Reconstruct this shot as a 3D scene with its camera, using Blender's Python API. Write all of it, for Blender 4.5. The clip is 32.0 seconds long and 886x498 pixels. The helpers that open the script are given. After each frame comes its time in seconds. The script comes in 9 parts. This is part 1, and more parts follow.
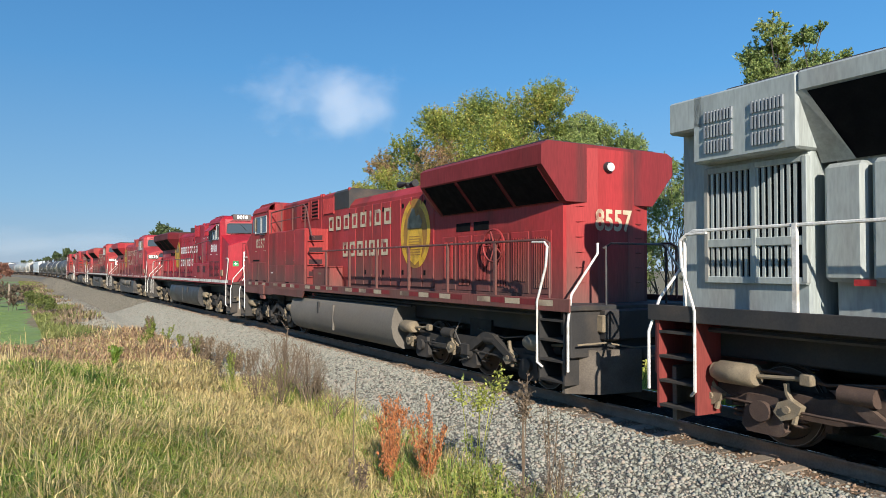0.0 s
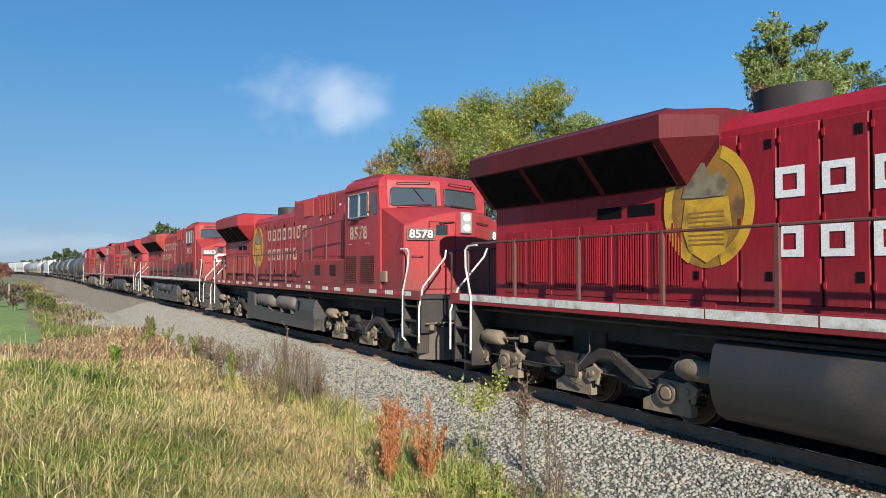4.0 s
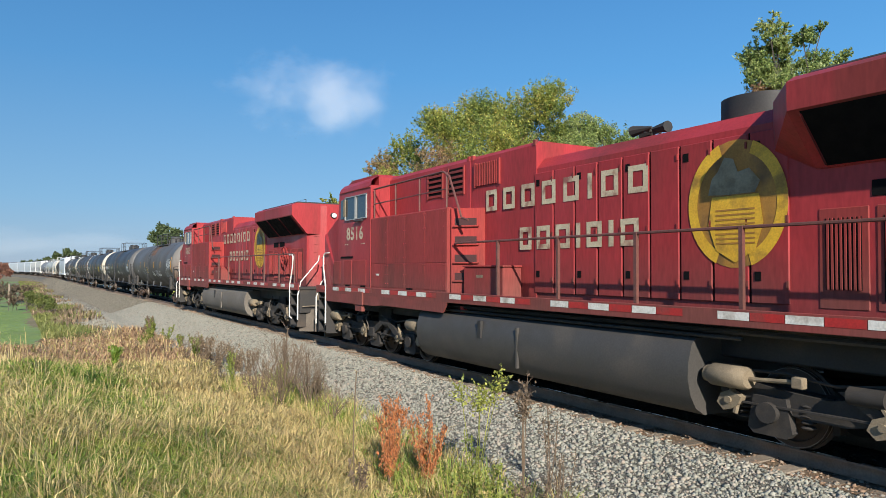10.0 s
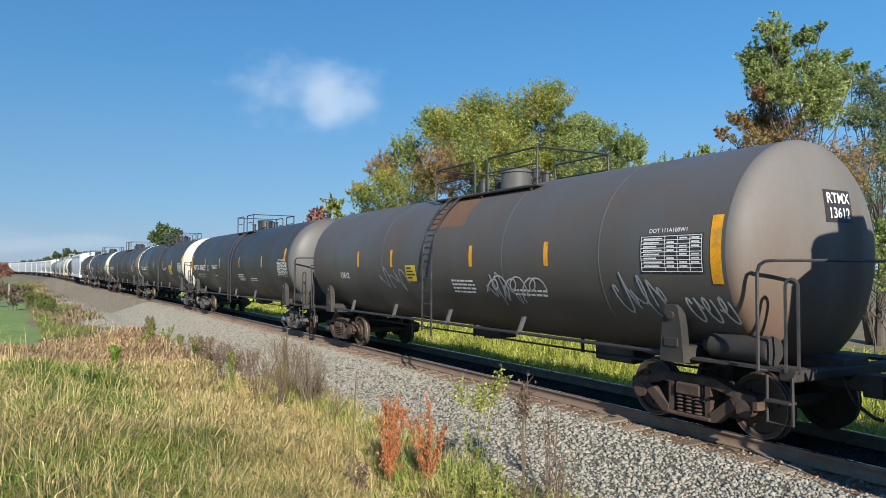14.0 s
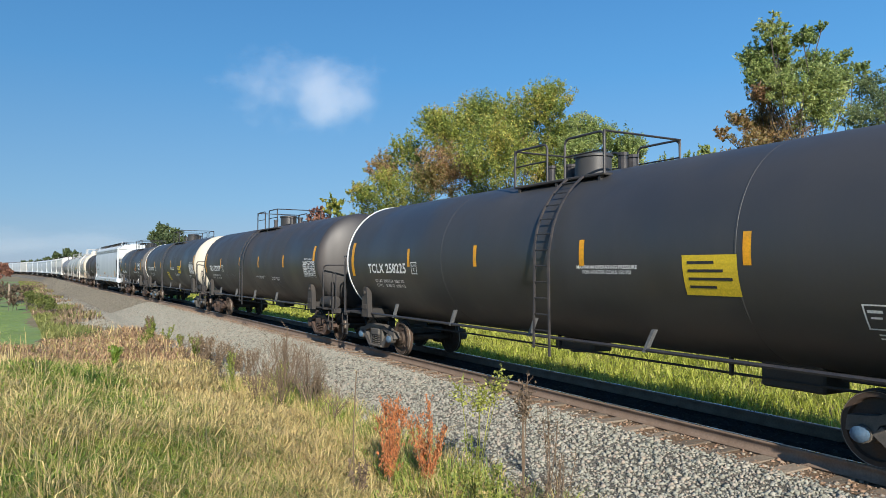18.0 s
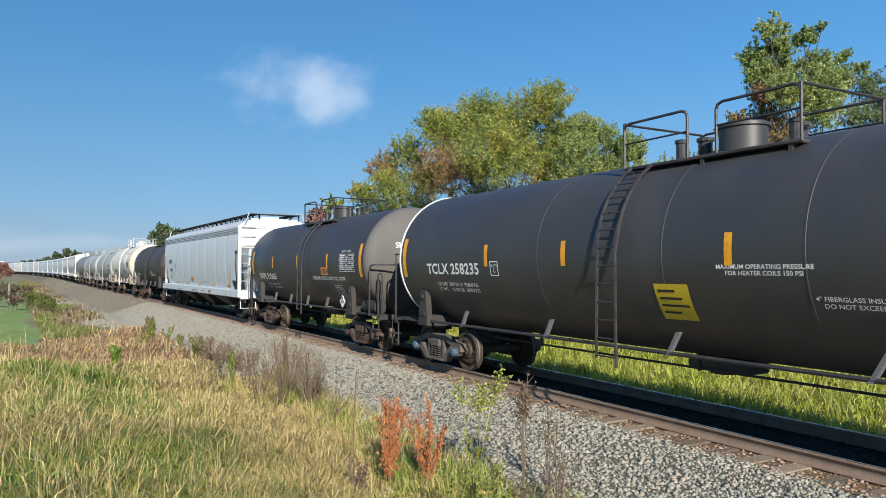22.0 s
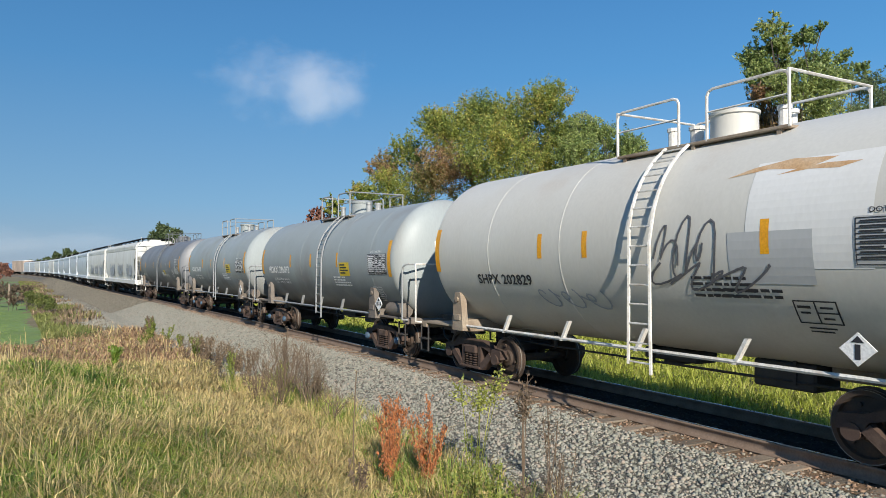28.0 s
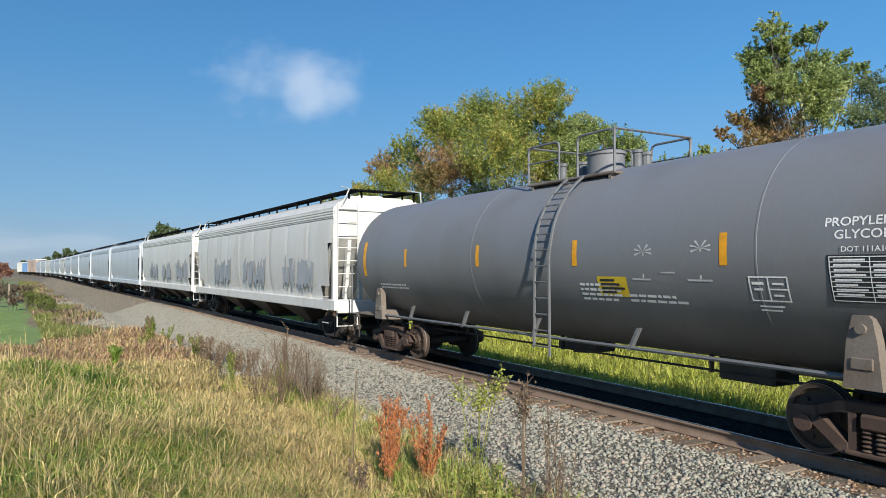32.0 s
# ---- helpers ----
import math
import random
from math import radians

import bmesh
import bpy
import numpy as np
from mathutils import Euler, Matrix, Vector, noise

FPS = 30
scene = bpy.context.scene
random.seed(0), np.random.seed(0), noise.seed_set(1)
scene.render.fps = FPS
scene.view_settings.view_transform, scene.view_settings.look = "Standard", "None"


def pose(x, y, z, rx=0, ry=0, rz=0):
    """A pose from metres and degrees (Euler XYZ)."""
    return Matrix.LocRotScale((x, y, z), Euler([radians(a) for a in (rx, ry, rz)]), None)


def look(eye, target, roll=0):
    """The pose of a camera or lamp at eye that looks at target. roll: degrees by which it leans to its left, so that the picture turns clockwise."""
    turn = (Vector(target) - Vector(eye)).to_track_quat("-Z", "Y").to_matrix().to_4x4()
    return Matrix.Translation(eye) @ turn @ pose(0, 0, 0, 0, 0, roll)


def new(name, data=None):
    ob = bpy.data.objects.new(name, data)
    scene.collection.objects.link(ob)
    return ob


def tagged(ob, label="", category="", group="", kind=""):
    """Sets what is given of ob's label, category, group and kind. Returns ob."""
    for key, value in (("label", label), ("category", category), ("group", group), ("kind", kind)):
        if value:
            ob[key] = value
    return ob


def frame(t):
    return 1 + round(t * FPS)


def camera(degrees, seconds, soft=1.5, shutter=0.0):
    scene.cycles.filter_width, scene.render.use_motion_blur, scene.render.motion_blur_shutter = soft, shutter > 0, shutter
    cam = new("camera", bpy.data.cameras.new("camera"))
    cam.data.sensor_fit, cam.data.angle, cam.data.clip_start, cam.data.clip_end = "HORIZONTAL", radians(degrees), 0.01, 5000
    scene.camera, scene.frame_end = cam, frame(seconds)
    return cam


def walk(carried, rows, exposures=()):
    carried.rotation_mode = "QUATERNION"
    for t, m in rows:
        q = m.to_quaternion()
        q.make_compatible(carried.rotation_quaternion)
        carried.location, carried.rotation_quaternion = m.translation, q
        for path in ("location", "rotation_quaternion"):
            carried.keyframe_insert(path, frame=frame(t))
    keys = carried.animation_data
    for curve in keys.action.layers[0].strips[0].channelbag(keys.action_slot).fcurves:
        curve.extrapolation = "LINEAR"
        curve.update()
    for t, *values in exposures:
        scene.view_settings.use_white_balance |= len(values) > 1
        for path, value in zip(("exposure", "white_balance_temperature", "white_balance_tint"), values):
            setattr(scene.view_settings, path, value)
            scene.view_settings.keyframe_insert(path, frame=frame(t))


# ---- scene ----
# ================= camera =================
EYE = (0.0, 0.0, 2.166)
EXPOSURES = [(0.0, 0.33), (12.0, 0.33), (15.0, 0.30), (21.0, 0.31), (23.4, 0.24), (25.0, 0.04), (27.0, 0.06), (29.5, 0.18), (32.0, 0.22)]
CAM = look(EYE, (0.0, 10.0, 2.166 + 0.2881), 0.177)
cam = camera(63.37, 32.0, 0.65)
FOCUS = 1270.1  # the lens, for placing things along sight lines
walk(cam, [(0.0, CAM), (32.0, CAM)], EXPOSURES)

# ================= sky and sun =================
SUN_AZ, SUN_EL = (0.205, -0.979), radians(26.3)
world = bpy.data.worlds.new("world")
scene.world = world
world.use_nodes = True
wn = world.node_tree
sky = wn.nodes.new("ShaderNodeTexSky")
sky.sky_type, sky.sun_disc = "NISHITA", False
sky.sun_elevation, sky.sun_rotation = SUN_EL, math.atan2(SUN_AZ[0], SUN_AZ[1])
sky.air_density, sky.dust_density, sky.ozone_density = 1.0, 0.15, 4.0
# the clear blue of the day: the sky model with a calmer gradient laid into it
geo, sep, ramp = wn.nodes.new("ShaderNodeTexCoord"), wn.nodes.new("ShaderNodeSeparateXYZ"), wn.nodes.new("ShaderNodeValToRGB")
wn.links.new(geo.outputs["Generated"], sep.inputs[0])
wn.links.new(sep.outputs["Z"], ramp.inputs[0])
for i, (at, col) in enumerate(((0.0, (0.27, 0.385, 0.55)), (0.087, (0.175, 0.38, 0.62)), (0.26, (0.078, 0.285, 0.59)), (0.49, (0.032, 0.165, 0.44)), (1.0, (0.025, 0.125, 0.36)))):
    el = ramp.color_ramp.elements[i] if i < 2 else ramp.color_ramp.elements.new(at)
    el.position, el.color = at, (*col, 1)
dim, blend = wn.nodes.new("ShaderNodeMix"), wn.nodes.new("ShaderNodeMix")
dim.data_type = blend.data_type = "RGBA"
dim.blend_type, dim.inputs["Factor"].default_value, dim.inputs["B"].default_value = "MULTIPLY", 1.0, (0.095, 0.095, 0.095, 1)
wn.links.new(sky.outputs[0], dim.inputs["A"])
blend.inputs["Factor"].default_value = 0.85
# a little brighter round towards the sun's side
side_r, side_m = wn.nodes.new("ShaderNodeMapRange"), wn.nodes.new("ShaderNodeMix")
side_r.inputs["From Min"].default_value, side_r.inputs["From Max"].default_value = -0.55, 0.6
side_r.inputs["To Min"].default_value, side_r.inputs["To Max"].default_value = 0.92, 1.22
wn.links.new(sep.outputs["X"], side_r.inputs["Value"])
side_m.data_type, side_m.blend_type, side_m.inputs["Factor"].default_value = "RGBA", "MULTIPLY", 1.0
wn.links.new(ramp.outputs[0], side_m.inputs["A"]); wn.links.new(side_r.outputs[0], side_m.inputs["B"])
wn.links.new(dim.outputs["Result"], blend.inputs["A"]); wn.links.new(side_m.outputs["Result"], blend.inputs["B"])
wn.links.new(blend.outputs["Result"], wn.nodes["Background"].inputs[0])
wn.nodes["Background"].inputs[1].default_value = 0.95
sun = new("sun", bpy.data.lights.new("sun", "SUN"))
sun.data.energy, sun.data.angle, sun.data.color = 5.8, radians(0.55), (1.0, 0.93, 0.82)
sun.matrix_world = look((SUN_AZ[0] * 60, SUN_AZ[1] * 60, 60 * math.tan(SUN_EL)), (0, 0, 0))
scene.view_settings.exposure = 0.35

# ================= the line of the track =================
# s runs along the track, growing towards the train's front; z = 0 is the top of the rail
KNOTS = [-60, -30, 0, 40, 90, 150, 220, 300, 400, 800]
BENDS = [0, -0.0013, -0.00102, -0.00062, 0.00068, -0.00055, -0.00048, -0.0021, -0.00295, -0.0035]
TS = np.arange(380, -800, -1.0)
_k = np.interp(-TS, KNOTS, BENDS)
_i0 = 380
TH = -np.cumsum(_k)
TH = TH - TH[_i0] - 0.985
TX, TY = np.cumsum(-np.cos(TH)), np.cumsum(-np.sin(TH))
TX, TY = TX - TX[_i0] + 4.178, TY - TY[_i0] + 11.014
# the plan above is drawn to one scale across the view and another into it; ACROSS also brings heights to true metres
ACROSS, AHEAD = 0.8865, 1.0461
TALL = ACROSS


def on_track(s, lat=0.0):
    """Place beside the track: lat plan metres towards the viewer's side. Works on arrays."""
    x, y, th = np.interp(-s, -TS, TX), np.interp(-s, -TS, TY), np.interp(-s, -TS, TH)
    return ACROSS * (x + lat * np.sin(th)), AHEAD * (y - lat * np.cos(th)), np.arctan2(AHEAD * np.sin(th), ACROSS * np.cos(th))


def gone(t):
    """How far the train has come at t seconds."""
    return -1.75 + 9.797 * t + 0.00258 * (t - 16) ** 2


def stand(u, half, t, turned=False):
    """Pose of a vehicle whose middle is at u in the train, with its trucks at +-half."""
    s = gone(t) + u
    (fx, fy, _), (rx, ry, _) = on_track(s + half), on_track(s - half)
    a = math.degrees(math.atan2(fy - ry, fx - rx)) + (180 if turned else 0)
    return pose(float(fx + rx) / 2, float(fy + ry) / 2, 0, 0, 0, a)


# ================= mesh helpers =================
class G:
    """Gathers verts and faces of one mesh."""

    def __init__(self):
        self.v, self.f, self.smooth = [], [], False

    def add(self, vs, fs):
        o = len(self.v)
        self.v += [tuple(p) for p in vs]
        self.f += [tuple(i + o for i in f) for f in fs]
        return self

    def box(self, x0, x1, y0, y1, z0, z1, c=0.0):
        if x0 > x1: x0, x1 = x1, x0
        if y0 > y1: y0, y1 = y1, y0
        if z0 > z1: z0, z1 = z1, z0
        c = min(c, (x1 - x0) * 0.45, (y1 - y0) * 0.45, (z1 - z0) * 0.45)
        if c <= 0:
            vs = [(x, y, z) for x in (x0, x1) for y in (y0, y1) for z in (z0, z1)]
            return self.add(vs, [(0, 1, 3, 2), (4, 6, 7, 5), (0, 4, 5, 1), (2, 3, 7, 6), (0, 2, 6, 4), (1, 5, 7, 3)])
        vs = []
        for x, dx in ((x0, c), (x1, -c)):
            for y, dy in ((y0, c), (y1, -c)):
                for z, dz in ((z0, c), (z1, -c)):
                    vs += [(x, y + dy, z + dz), (x + dx, y, z + dz), (x + dx, y + dy, z)]
        def k(a, b, d, w): return (a * 4 + b * 2 + d) * 3 + w
        fs = [(k(0, 0, 0, 0), k(0, 0, 1, 0), k(0, 1, 1, 0), k(0, 1, 0, 0)), (k(1, 0, 0, 0), k(1, 1, 0, 0), k(1, 1, 1, 0), k(1, 0, 1, 0)),
              (k(0, 0, 0, 1), k(1, 0, 0, 1), k(1, 0, 1, 1), k(0, 0, 1, 1)), (k(0, 1, 0, 1), k(0, 1, 1, 1), k(1, 1, 1, 1), k(1, 1, 0, 1)),
              (k(0, 0, 0, 2), k(0, 1, 0, 2), k(1, 1, 0, 2), k(1, 0, 0, 2)), (k(0, 0, 1, 2), k(1, 0, 1, 2), k(1, 1, 1, 2), k(0, 1, 1, 2))]
        for a in (0, 1):
            for b in (0, 1):
                fs += [(k(a, b, 0, 0), k(a, b, 0, 1), k(a, b, 1, 1), k(a, b, 1, 0)), (k(a, 0, b, 0), k(a, 1, b, 0), k(a, 1, b, 2), k(a, 0, b, 2)),
                       (k(0, a, b, 1), k(0, a, b, 2), k(1, a, b, 2), k(1, a, b, 1))]
                for d in (0, 1):
                    fs.append((k(a, b, d, 0), k(a, b, d, 1), k(a, b, d, 2)))
        return self.add(vs, fs)

    def tube(self, p0, p1, r, n=6, r1=None, caps=True):
        p0, p1 = Vector(p0), Vector(p1)
        d = p1 - p0
        if d.length < 1e-6: return self
        q = d.to_track_quat("Z", "Y")
        r1 = r if r1 is None else r1
        ring = [(math.cos(2 * math.pi * i / n), math.sin(2 * math.pi * i / n)) for i in range(n)]
        vs = [p0 + q @ Vector((r * a, r * b, 0)) for a, b in ring] + [p1 + q @ Vector((r1 * a, r1 * b, 0)) for a, b in ring]
        fs = [(i, (i + 1) % n, n + (i + 1) % n, n + i) for i in range(n)]
        if caps: fs += [tuple(range(n - 1, -1, -1)), tuple(range(n, 2 * n))]
        return self.add(vs, fs)

    def path(self, pts, r, n=6):
        """A bent pipe."""
        pts = [Vector(p) for p in pts]
        dirs = [(b - a).normalized() for a, b in zip(pts, pts[1:])]
        vs, fs = [], []
        for i, p in enumerate(pts):
            d = dirs[0] if i == 0 else dirs[-1] if i == len(pts) - 1 else (dirs[i - 1] + dirs[i]).normalized()
            up = Vector((0, 0, 1)) if abs(d.z) < 0.9 else Vector((0, 1, 0))
            e1 = d.cross(up).normalized()
            e2 = d.cross(e1)
            if i and e1.dot(old) < 0: e1, e2 = -e1, -e2
            if i and abs(e1.dot(old)) < 0.3: e1 = (old - d * old.dot(d)).normalized(); e2 = d.cross(e1)
            old = e1
            k = 1.0 if i in (0, len(pts) - 1) else 1 / max(0.5, dirs[i - 1].dot(d))
            vs += [p + (e1 * math.cos(2 * math.pi * j / n) + e2 * math.sin(2 * math.pi * j / n)) * r * (1 + (k - 1) * 0.5) for j in range(n)]
        for i in range(len(pts) - 1):
            fs += [(i * n + j, i * n + (j + 1) % n, (i + 1) * n + (j + 1) % n, (i + 1) * n + j) for j in range(n)]
        fs += [tuple(range(n - 1, -1, -1)), tuple(range((len(pts) - 1) * n, len(pts) * n))]
        return self.add(vs, fs)

    def prism(self, poly, axis, a, b):
        """A polygon (pairs) drawn out along an axis: 'y' takes (x, z), 'x' takes (y, z), 'z' takes (x, y)."""
        def at(p, h): return {"x": (h, p[0], p[1]), "y": (p[0], h, p[1]), "z": (p[0], p[1], h)}[axis]
        n = len(poly)
        vs = [at(p, a) for p in poly] + [at(p, b) for p in poly]
        return self.add(vs, [(i, (i + 1) % n, n + (i + 1) % n, n + i) for i in range(n)] + [tuple(range(n - 1, -1, -1)), tuple(range(n, 2 * n))])

    def lathe(self, prof, n, c, axis="x"):
        """Rings of (along, radius) round an axis through c."""
        vs, fs = [], []
        for h, r in prof:
            for i in range(n):
                a = 2 * math.pi * i / n
                p = (r * math.cos(a), r * math.sin(a))
                vs.append({"x": (c[0] + h, c[1] + p[0], c[2] + p[1]), "y": (c[0] + p[0], c[1] + h, c[2] + p[1]), "z": (c[0] + p[0], c[1] + p[1], c[2] + h)}[axis])
        for k in range(len(prof) - 1):
            fs += [(k * n + i, k * n + (i + 1) % n, (k + 1) * n + (i + 1) % n, (k + 1) * n + i) for i in range(n)]
        fs += [tuple(range(n - 1, -1, -1)), tuple(range((len(prof) - 1) * n, len(prof) * n))]
        self.smooth = True
        return self.add(vs, fs)

    def mesh(self, name, mat, smooth=None):
        me = bpy.data.meshes.new(name)
        me.from_pydata(self.v, [], self.f)
        bm = bmesh.new()
        bm.from_mesh(me)
        bmesh.ops.recalc_face_normals(bm, faces=bm.faces)
        bm.to_mesh(me)
        bm.free()
        if self.smooth if smooth is None else smooth:
            me.polygons.foreach_set("use_smooth", [True] * len(me.polygons))
            me.set_sharp_from_angle(angle=radians(38))
        me.materials.append(mat)
        return me


SMALL = {"fine_print", "grille_bar", "leaf", "seed_head", "sign_lines", "inspection_table", "blower_frame", "louvre", "cab_louvre", "door_hinge", "scrawl", "spring_nest", "brake_rigging", "crown", "end_rung", "brake_hose", "rail_bracket", "grille_back"}


def part(name, g, mat, parent, label="", smooth=None):
    """One mesh object under a thing or a part."""
    ob = new(name, g if isinstance(g, bpy.types.Mesh) else g.mesh(name, mat, smooth))
    ob.parent = parent
    if label: ob["label"] = label
    if name in SMALL: ob["kind"] = "stuff"
    return ob


def np_mesh(name, verts, tris, mat, smooth=False):
    """A big mesh straight from arrays of corners and triangles (or quads)."""
    me = bpy.data.meshes.new(name)
    n, k = tris.shape
    me.vertices.add(len(verts)); me.loops.add(n * k); me.polygons.add(n)
    me.vertices.foreach_set("co", np.ascontiguousarray(verts, dtype=np.float32).ravel())
    me.loops.foreach_set("vertex_index", np.ascontiguousarray(tris, dtype=np.int32).ravel())
    me.polygons.foreach_set("loop_start", np.arange(0, n * k, k, dtype=np.int32))
    if smooth: me.polygons.foreach_set("use_smooth", np.ones(n, dtype=bool))
    me.update(calc_edges=True)
    me.validate()
    me.materials.append(mat)
    return me


_texts = {}


def letters(body, size, bold=0.0, spacing=1.0):
    """Flat letters of the built-in font as (verts, faces), centred; size is the height of a capital."""
    key = (body, size, bold, spacing)
    if key not in _texts:
        cu = bpy.data.curves.new("letters", "FONT")
        cu.body, cu.size, cu.align_x, cu.align_y = body, size / 0.69, "CENTER", "CENTER"
        cu.offset, cu.space_character, cu.resolution_u, cu.space_line = bold, spacing, 3, 0.9
        ob = bpy.data.objects.new("letters", cu)
        me = bpy.data.meshes.new_from_object(ob)
        _texts[key] = ([tuple(v.co) for v in me.vertices], [tuple(p.vertices) for p in me.polygons])
        bpy.data.objects.remove(ob); bpy.data.meshes.remove(me); bpy.data.curves.remove(cu)
    return _texts[key]


def side_sheet(vs, fs, x, z, off, side, r=None, zc=0.0):
    """Lays a flat drawing on a vertical side at y = side * off, read from outside; with r it wraps round a tank of radius r about zc."""
    g = G()
    out = []
    for a, b, _ in vs:
        if r is None:
            out.append((x - side * a, side * off, z + b))
        else:
            ang = math.asin(max(-1, min(1, (z - zc) / r))) + b / r
            out.append((x - side * a, side * (r + off) * math.cos(ang), zc + (r + off) * math.sin(ang)))
    g.add(out, fs)
    return g


def rects(rs):
    """Flat rectangles (x0, x1, z0, z1), cut across so that they may bend."""
    vs, fs = [], []
    for x0, x1, z0, z1 in rs:
        n = max(1, int(abs(z1 - z0) / 0.1))
        for i in range(n + 1):
            z = z0 + (z1 - z0) * i / n
            vs += [(x0, z, 0), (x1, z, 0)]
        o = len(vs) - 2 * (n + 1)
        fs += [(o + 2 * i, o + 2 * i + 1, o + 2 * i + 3, o + 2 * i + 2) for i in range(n)]
    return vs, fs


def thing(name, label, category, group="", kind="", m=None):
    ob = new(name)
    tagged(ob, label, category, group, kind)
    ob.empty_display_size = 0.5
    if m is not None: ob.matrix_basis = m
    return ob

# ================= materials =================
def mat(name, col, rough=0.6, metal=0.0, col2=None, scale=3.0, fine=40.0, bump=0.1, stretch=(1, 1, 1), mix=0.5, spec=0.5, dirt=None, dirt_amt=0.5, dirt_scale=1.2, rand=0.0, width=0.15, grain=0.14, film=None):
    """Colour with large patches and fine grain, gloss that varies with them, and fine relief."""
    m = bpy.data.materials.new(name)
    m.use_nodes = True
    nt = m.node_tree
    N, L = nt.nodes, nt.links
    bs = N["Principled BSDF"]
    tc, mp = N.new("ShaderNodeTexCoord"), N.new("ShaderNodeMapping")
    L.new(tc.outputs["Object"], mp.inputs[0])
    mp.inputs["Scale"].default_value = stretch
    oi = N.new("ShaderNodeObjectInfo")
    sh = N.new("ShaderNodeVectorMath"); sh.operation = "SCALE"
    sh.inputs[0].default_value = (7.3, 3.1, 5.7)
    L.new(oi.outputs["Random"], sh.inputs["Scale"])
    L.new(sh.outputs[0], mp.inputs["Location"])

    def noise_tex(sc, det, lo, hi):
        n = N.new("ShaderNodeTexNoise")
        n.inputs["Scale"].default_value, n.inputs["Detail"].default_value = sc, det
        L.new(mp.outputs[0], n.inputs["Vector"])
        r = N.new("ShaderNodeMapRange")
        r.inputs["From Min"].default_value, r.inputs["From Max"].default_value = lo, hi
        L.new(n.outputs["Fac"], r.inputs["Value"])
        return n, r

    n1, r1 = noise_tex(scale, 5, 0.5 - width, 0.5 + width)
    n2, r2 = noise_tex(fine, 3, 0.3, 0.7)
    c2 = col2 or tuple(c * 0.7 for c in col)
    a = N.new("ShaderNodeMix"); a.data_type = "RGBA"
    a.inputs["A"].default_value, a.inputs["B"].default_value = (*col, 1), (*c2, 1)
    f = N.new("ShaderNodeMath"); f.operation = "MULTIPLY"; f.inputs[1].default_value = mix
    L.new(r1.outputs[0], f.inputs[0]); L.new(f.outputs[0], a.inputs["Factor"])
    last = a.outputs["Result"]
    if dirt:
        n3, r3 = noise_tex(dirt_scale, 6, 0.52, 0.68)
        b = N.new("ShaderNodeMix"); b.data_type = "RGBA"
        b.inputs["B"].default_value = (*dirt, 1)
        g = N.new("ShaderNodeMath"); g.operation = "MULTIPLY"; g.inputs[1].default_value = dirt_amt
        L.new(r3.outputs[0], g.inputs[0]); L.new(g.outputs[0], b.inputs["Factor"]); L.new(last, b.inputs["A"])
        last = b.outputs["Result"]
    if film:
        # a film that is thick below its lower height and gone above its upper one, with ragged edges: road dust on the
        # engines and the weathered tank, on other tanks a darker lower part
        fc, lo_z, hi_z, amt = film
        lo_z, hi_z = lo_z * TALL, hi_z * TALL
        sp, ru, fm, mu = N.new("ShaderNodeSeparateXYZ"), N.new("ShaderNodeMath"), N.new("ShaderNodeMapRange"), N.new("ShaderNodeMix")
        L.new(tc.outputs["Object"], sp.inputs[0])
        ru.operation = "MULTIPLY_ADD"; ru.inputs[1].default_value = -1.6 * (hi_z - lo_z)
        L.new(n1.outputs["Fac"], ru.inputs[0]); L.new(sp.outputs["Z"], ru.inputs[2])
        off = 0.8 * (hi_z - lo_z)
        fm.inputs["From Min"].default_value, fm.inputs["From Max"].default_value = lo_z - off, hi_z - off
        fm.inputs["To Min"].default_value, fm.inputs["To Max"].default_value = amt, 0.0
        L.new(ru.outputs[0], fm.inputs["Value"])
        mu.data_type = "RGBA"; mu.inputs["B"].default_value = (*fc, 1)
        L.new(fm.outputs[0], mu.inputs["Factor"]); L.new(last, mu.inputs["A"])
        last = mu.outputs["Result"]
    hv = N.new("ShaderNodeHueSaturation")
    vr = N.new("ShaderNodeMapRange"); vr.inputs["To Min"].default_value, vr.inputs["To Max"].default_value = 1 - grain, 1 + grain
    L.new(r2.outputs[0], vr.inputs["Value"])
    last_v = vr.outputs[0]
    if rand:
        rr = N.new("ShaderNodeMapRange"); rr.inputs["To Min"].default_value, rr.inputs["To Max"].default_value = 1 - rand, 1 + rand
        L.new(oi.outputs["Random"], rr.inputs["Value"])
        mm = N.new("ShaderNodeMath"); mm.operation = "MULTIPLY"
        L.new(rr.outputs[0], mm.inputs[0]); L.new(last_v, mm.inputs[1])
        last_v = mm.outputs[0]
    L.new(last_v, hv.inputs["Value"]); L.new(last, hv.inputs["Color"])
    L.new(hv.outputs[0], bs.inputs["Base Color"])
    ro = N.new("ShaderNodeMapRange")
    ro.inputs["To Min"].default_value, ro.inputs["To Max"].default_value = max(0.05, rough - 0.1), min(1, rough + 0.12)
    L.new(r1.outputs[0], ro.inputs["Value"]); L.new(ro.outputs[0], bs.inputs["Roughness"])
    bs.inputs["Metallic"].default_value = metal
    bs.inputs["Specular IOR Level"].default_value = spec
    if bump:
        bp = N.new("ShaderNodeBump"); bp.inputs["Strength"].default_value, bp.inputs["Distance"].default_value = bump, 0.01
        L.new(n2.outputs["Fac"], bp.inputs["Height"]); L.new(bp.outputs[0], bs.inputs["Normal"])
    return m


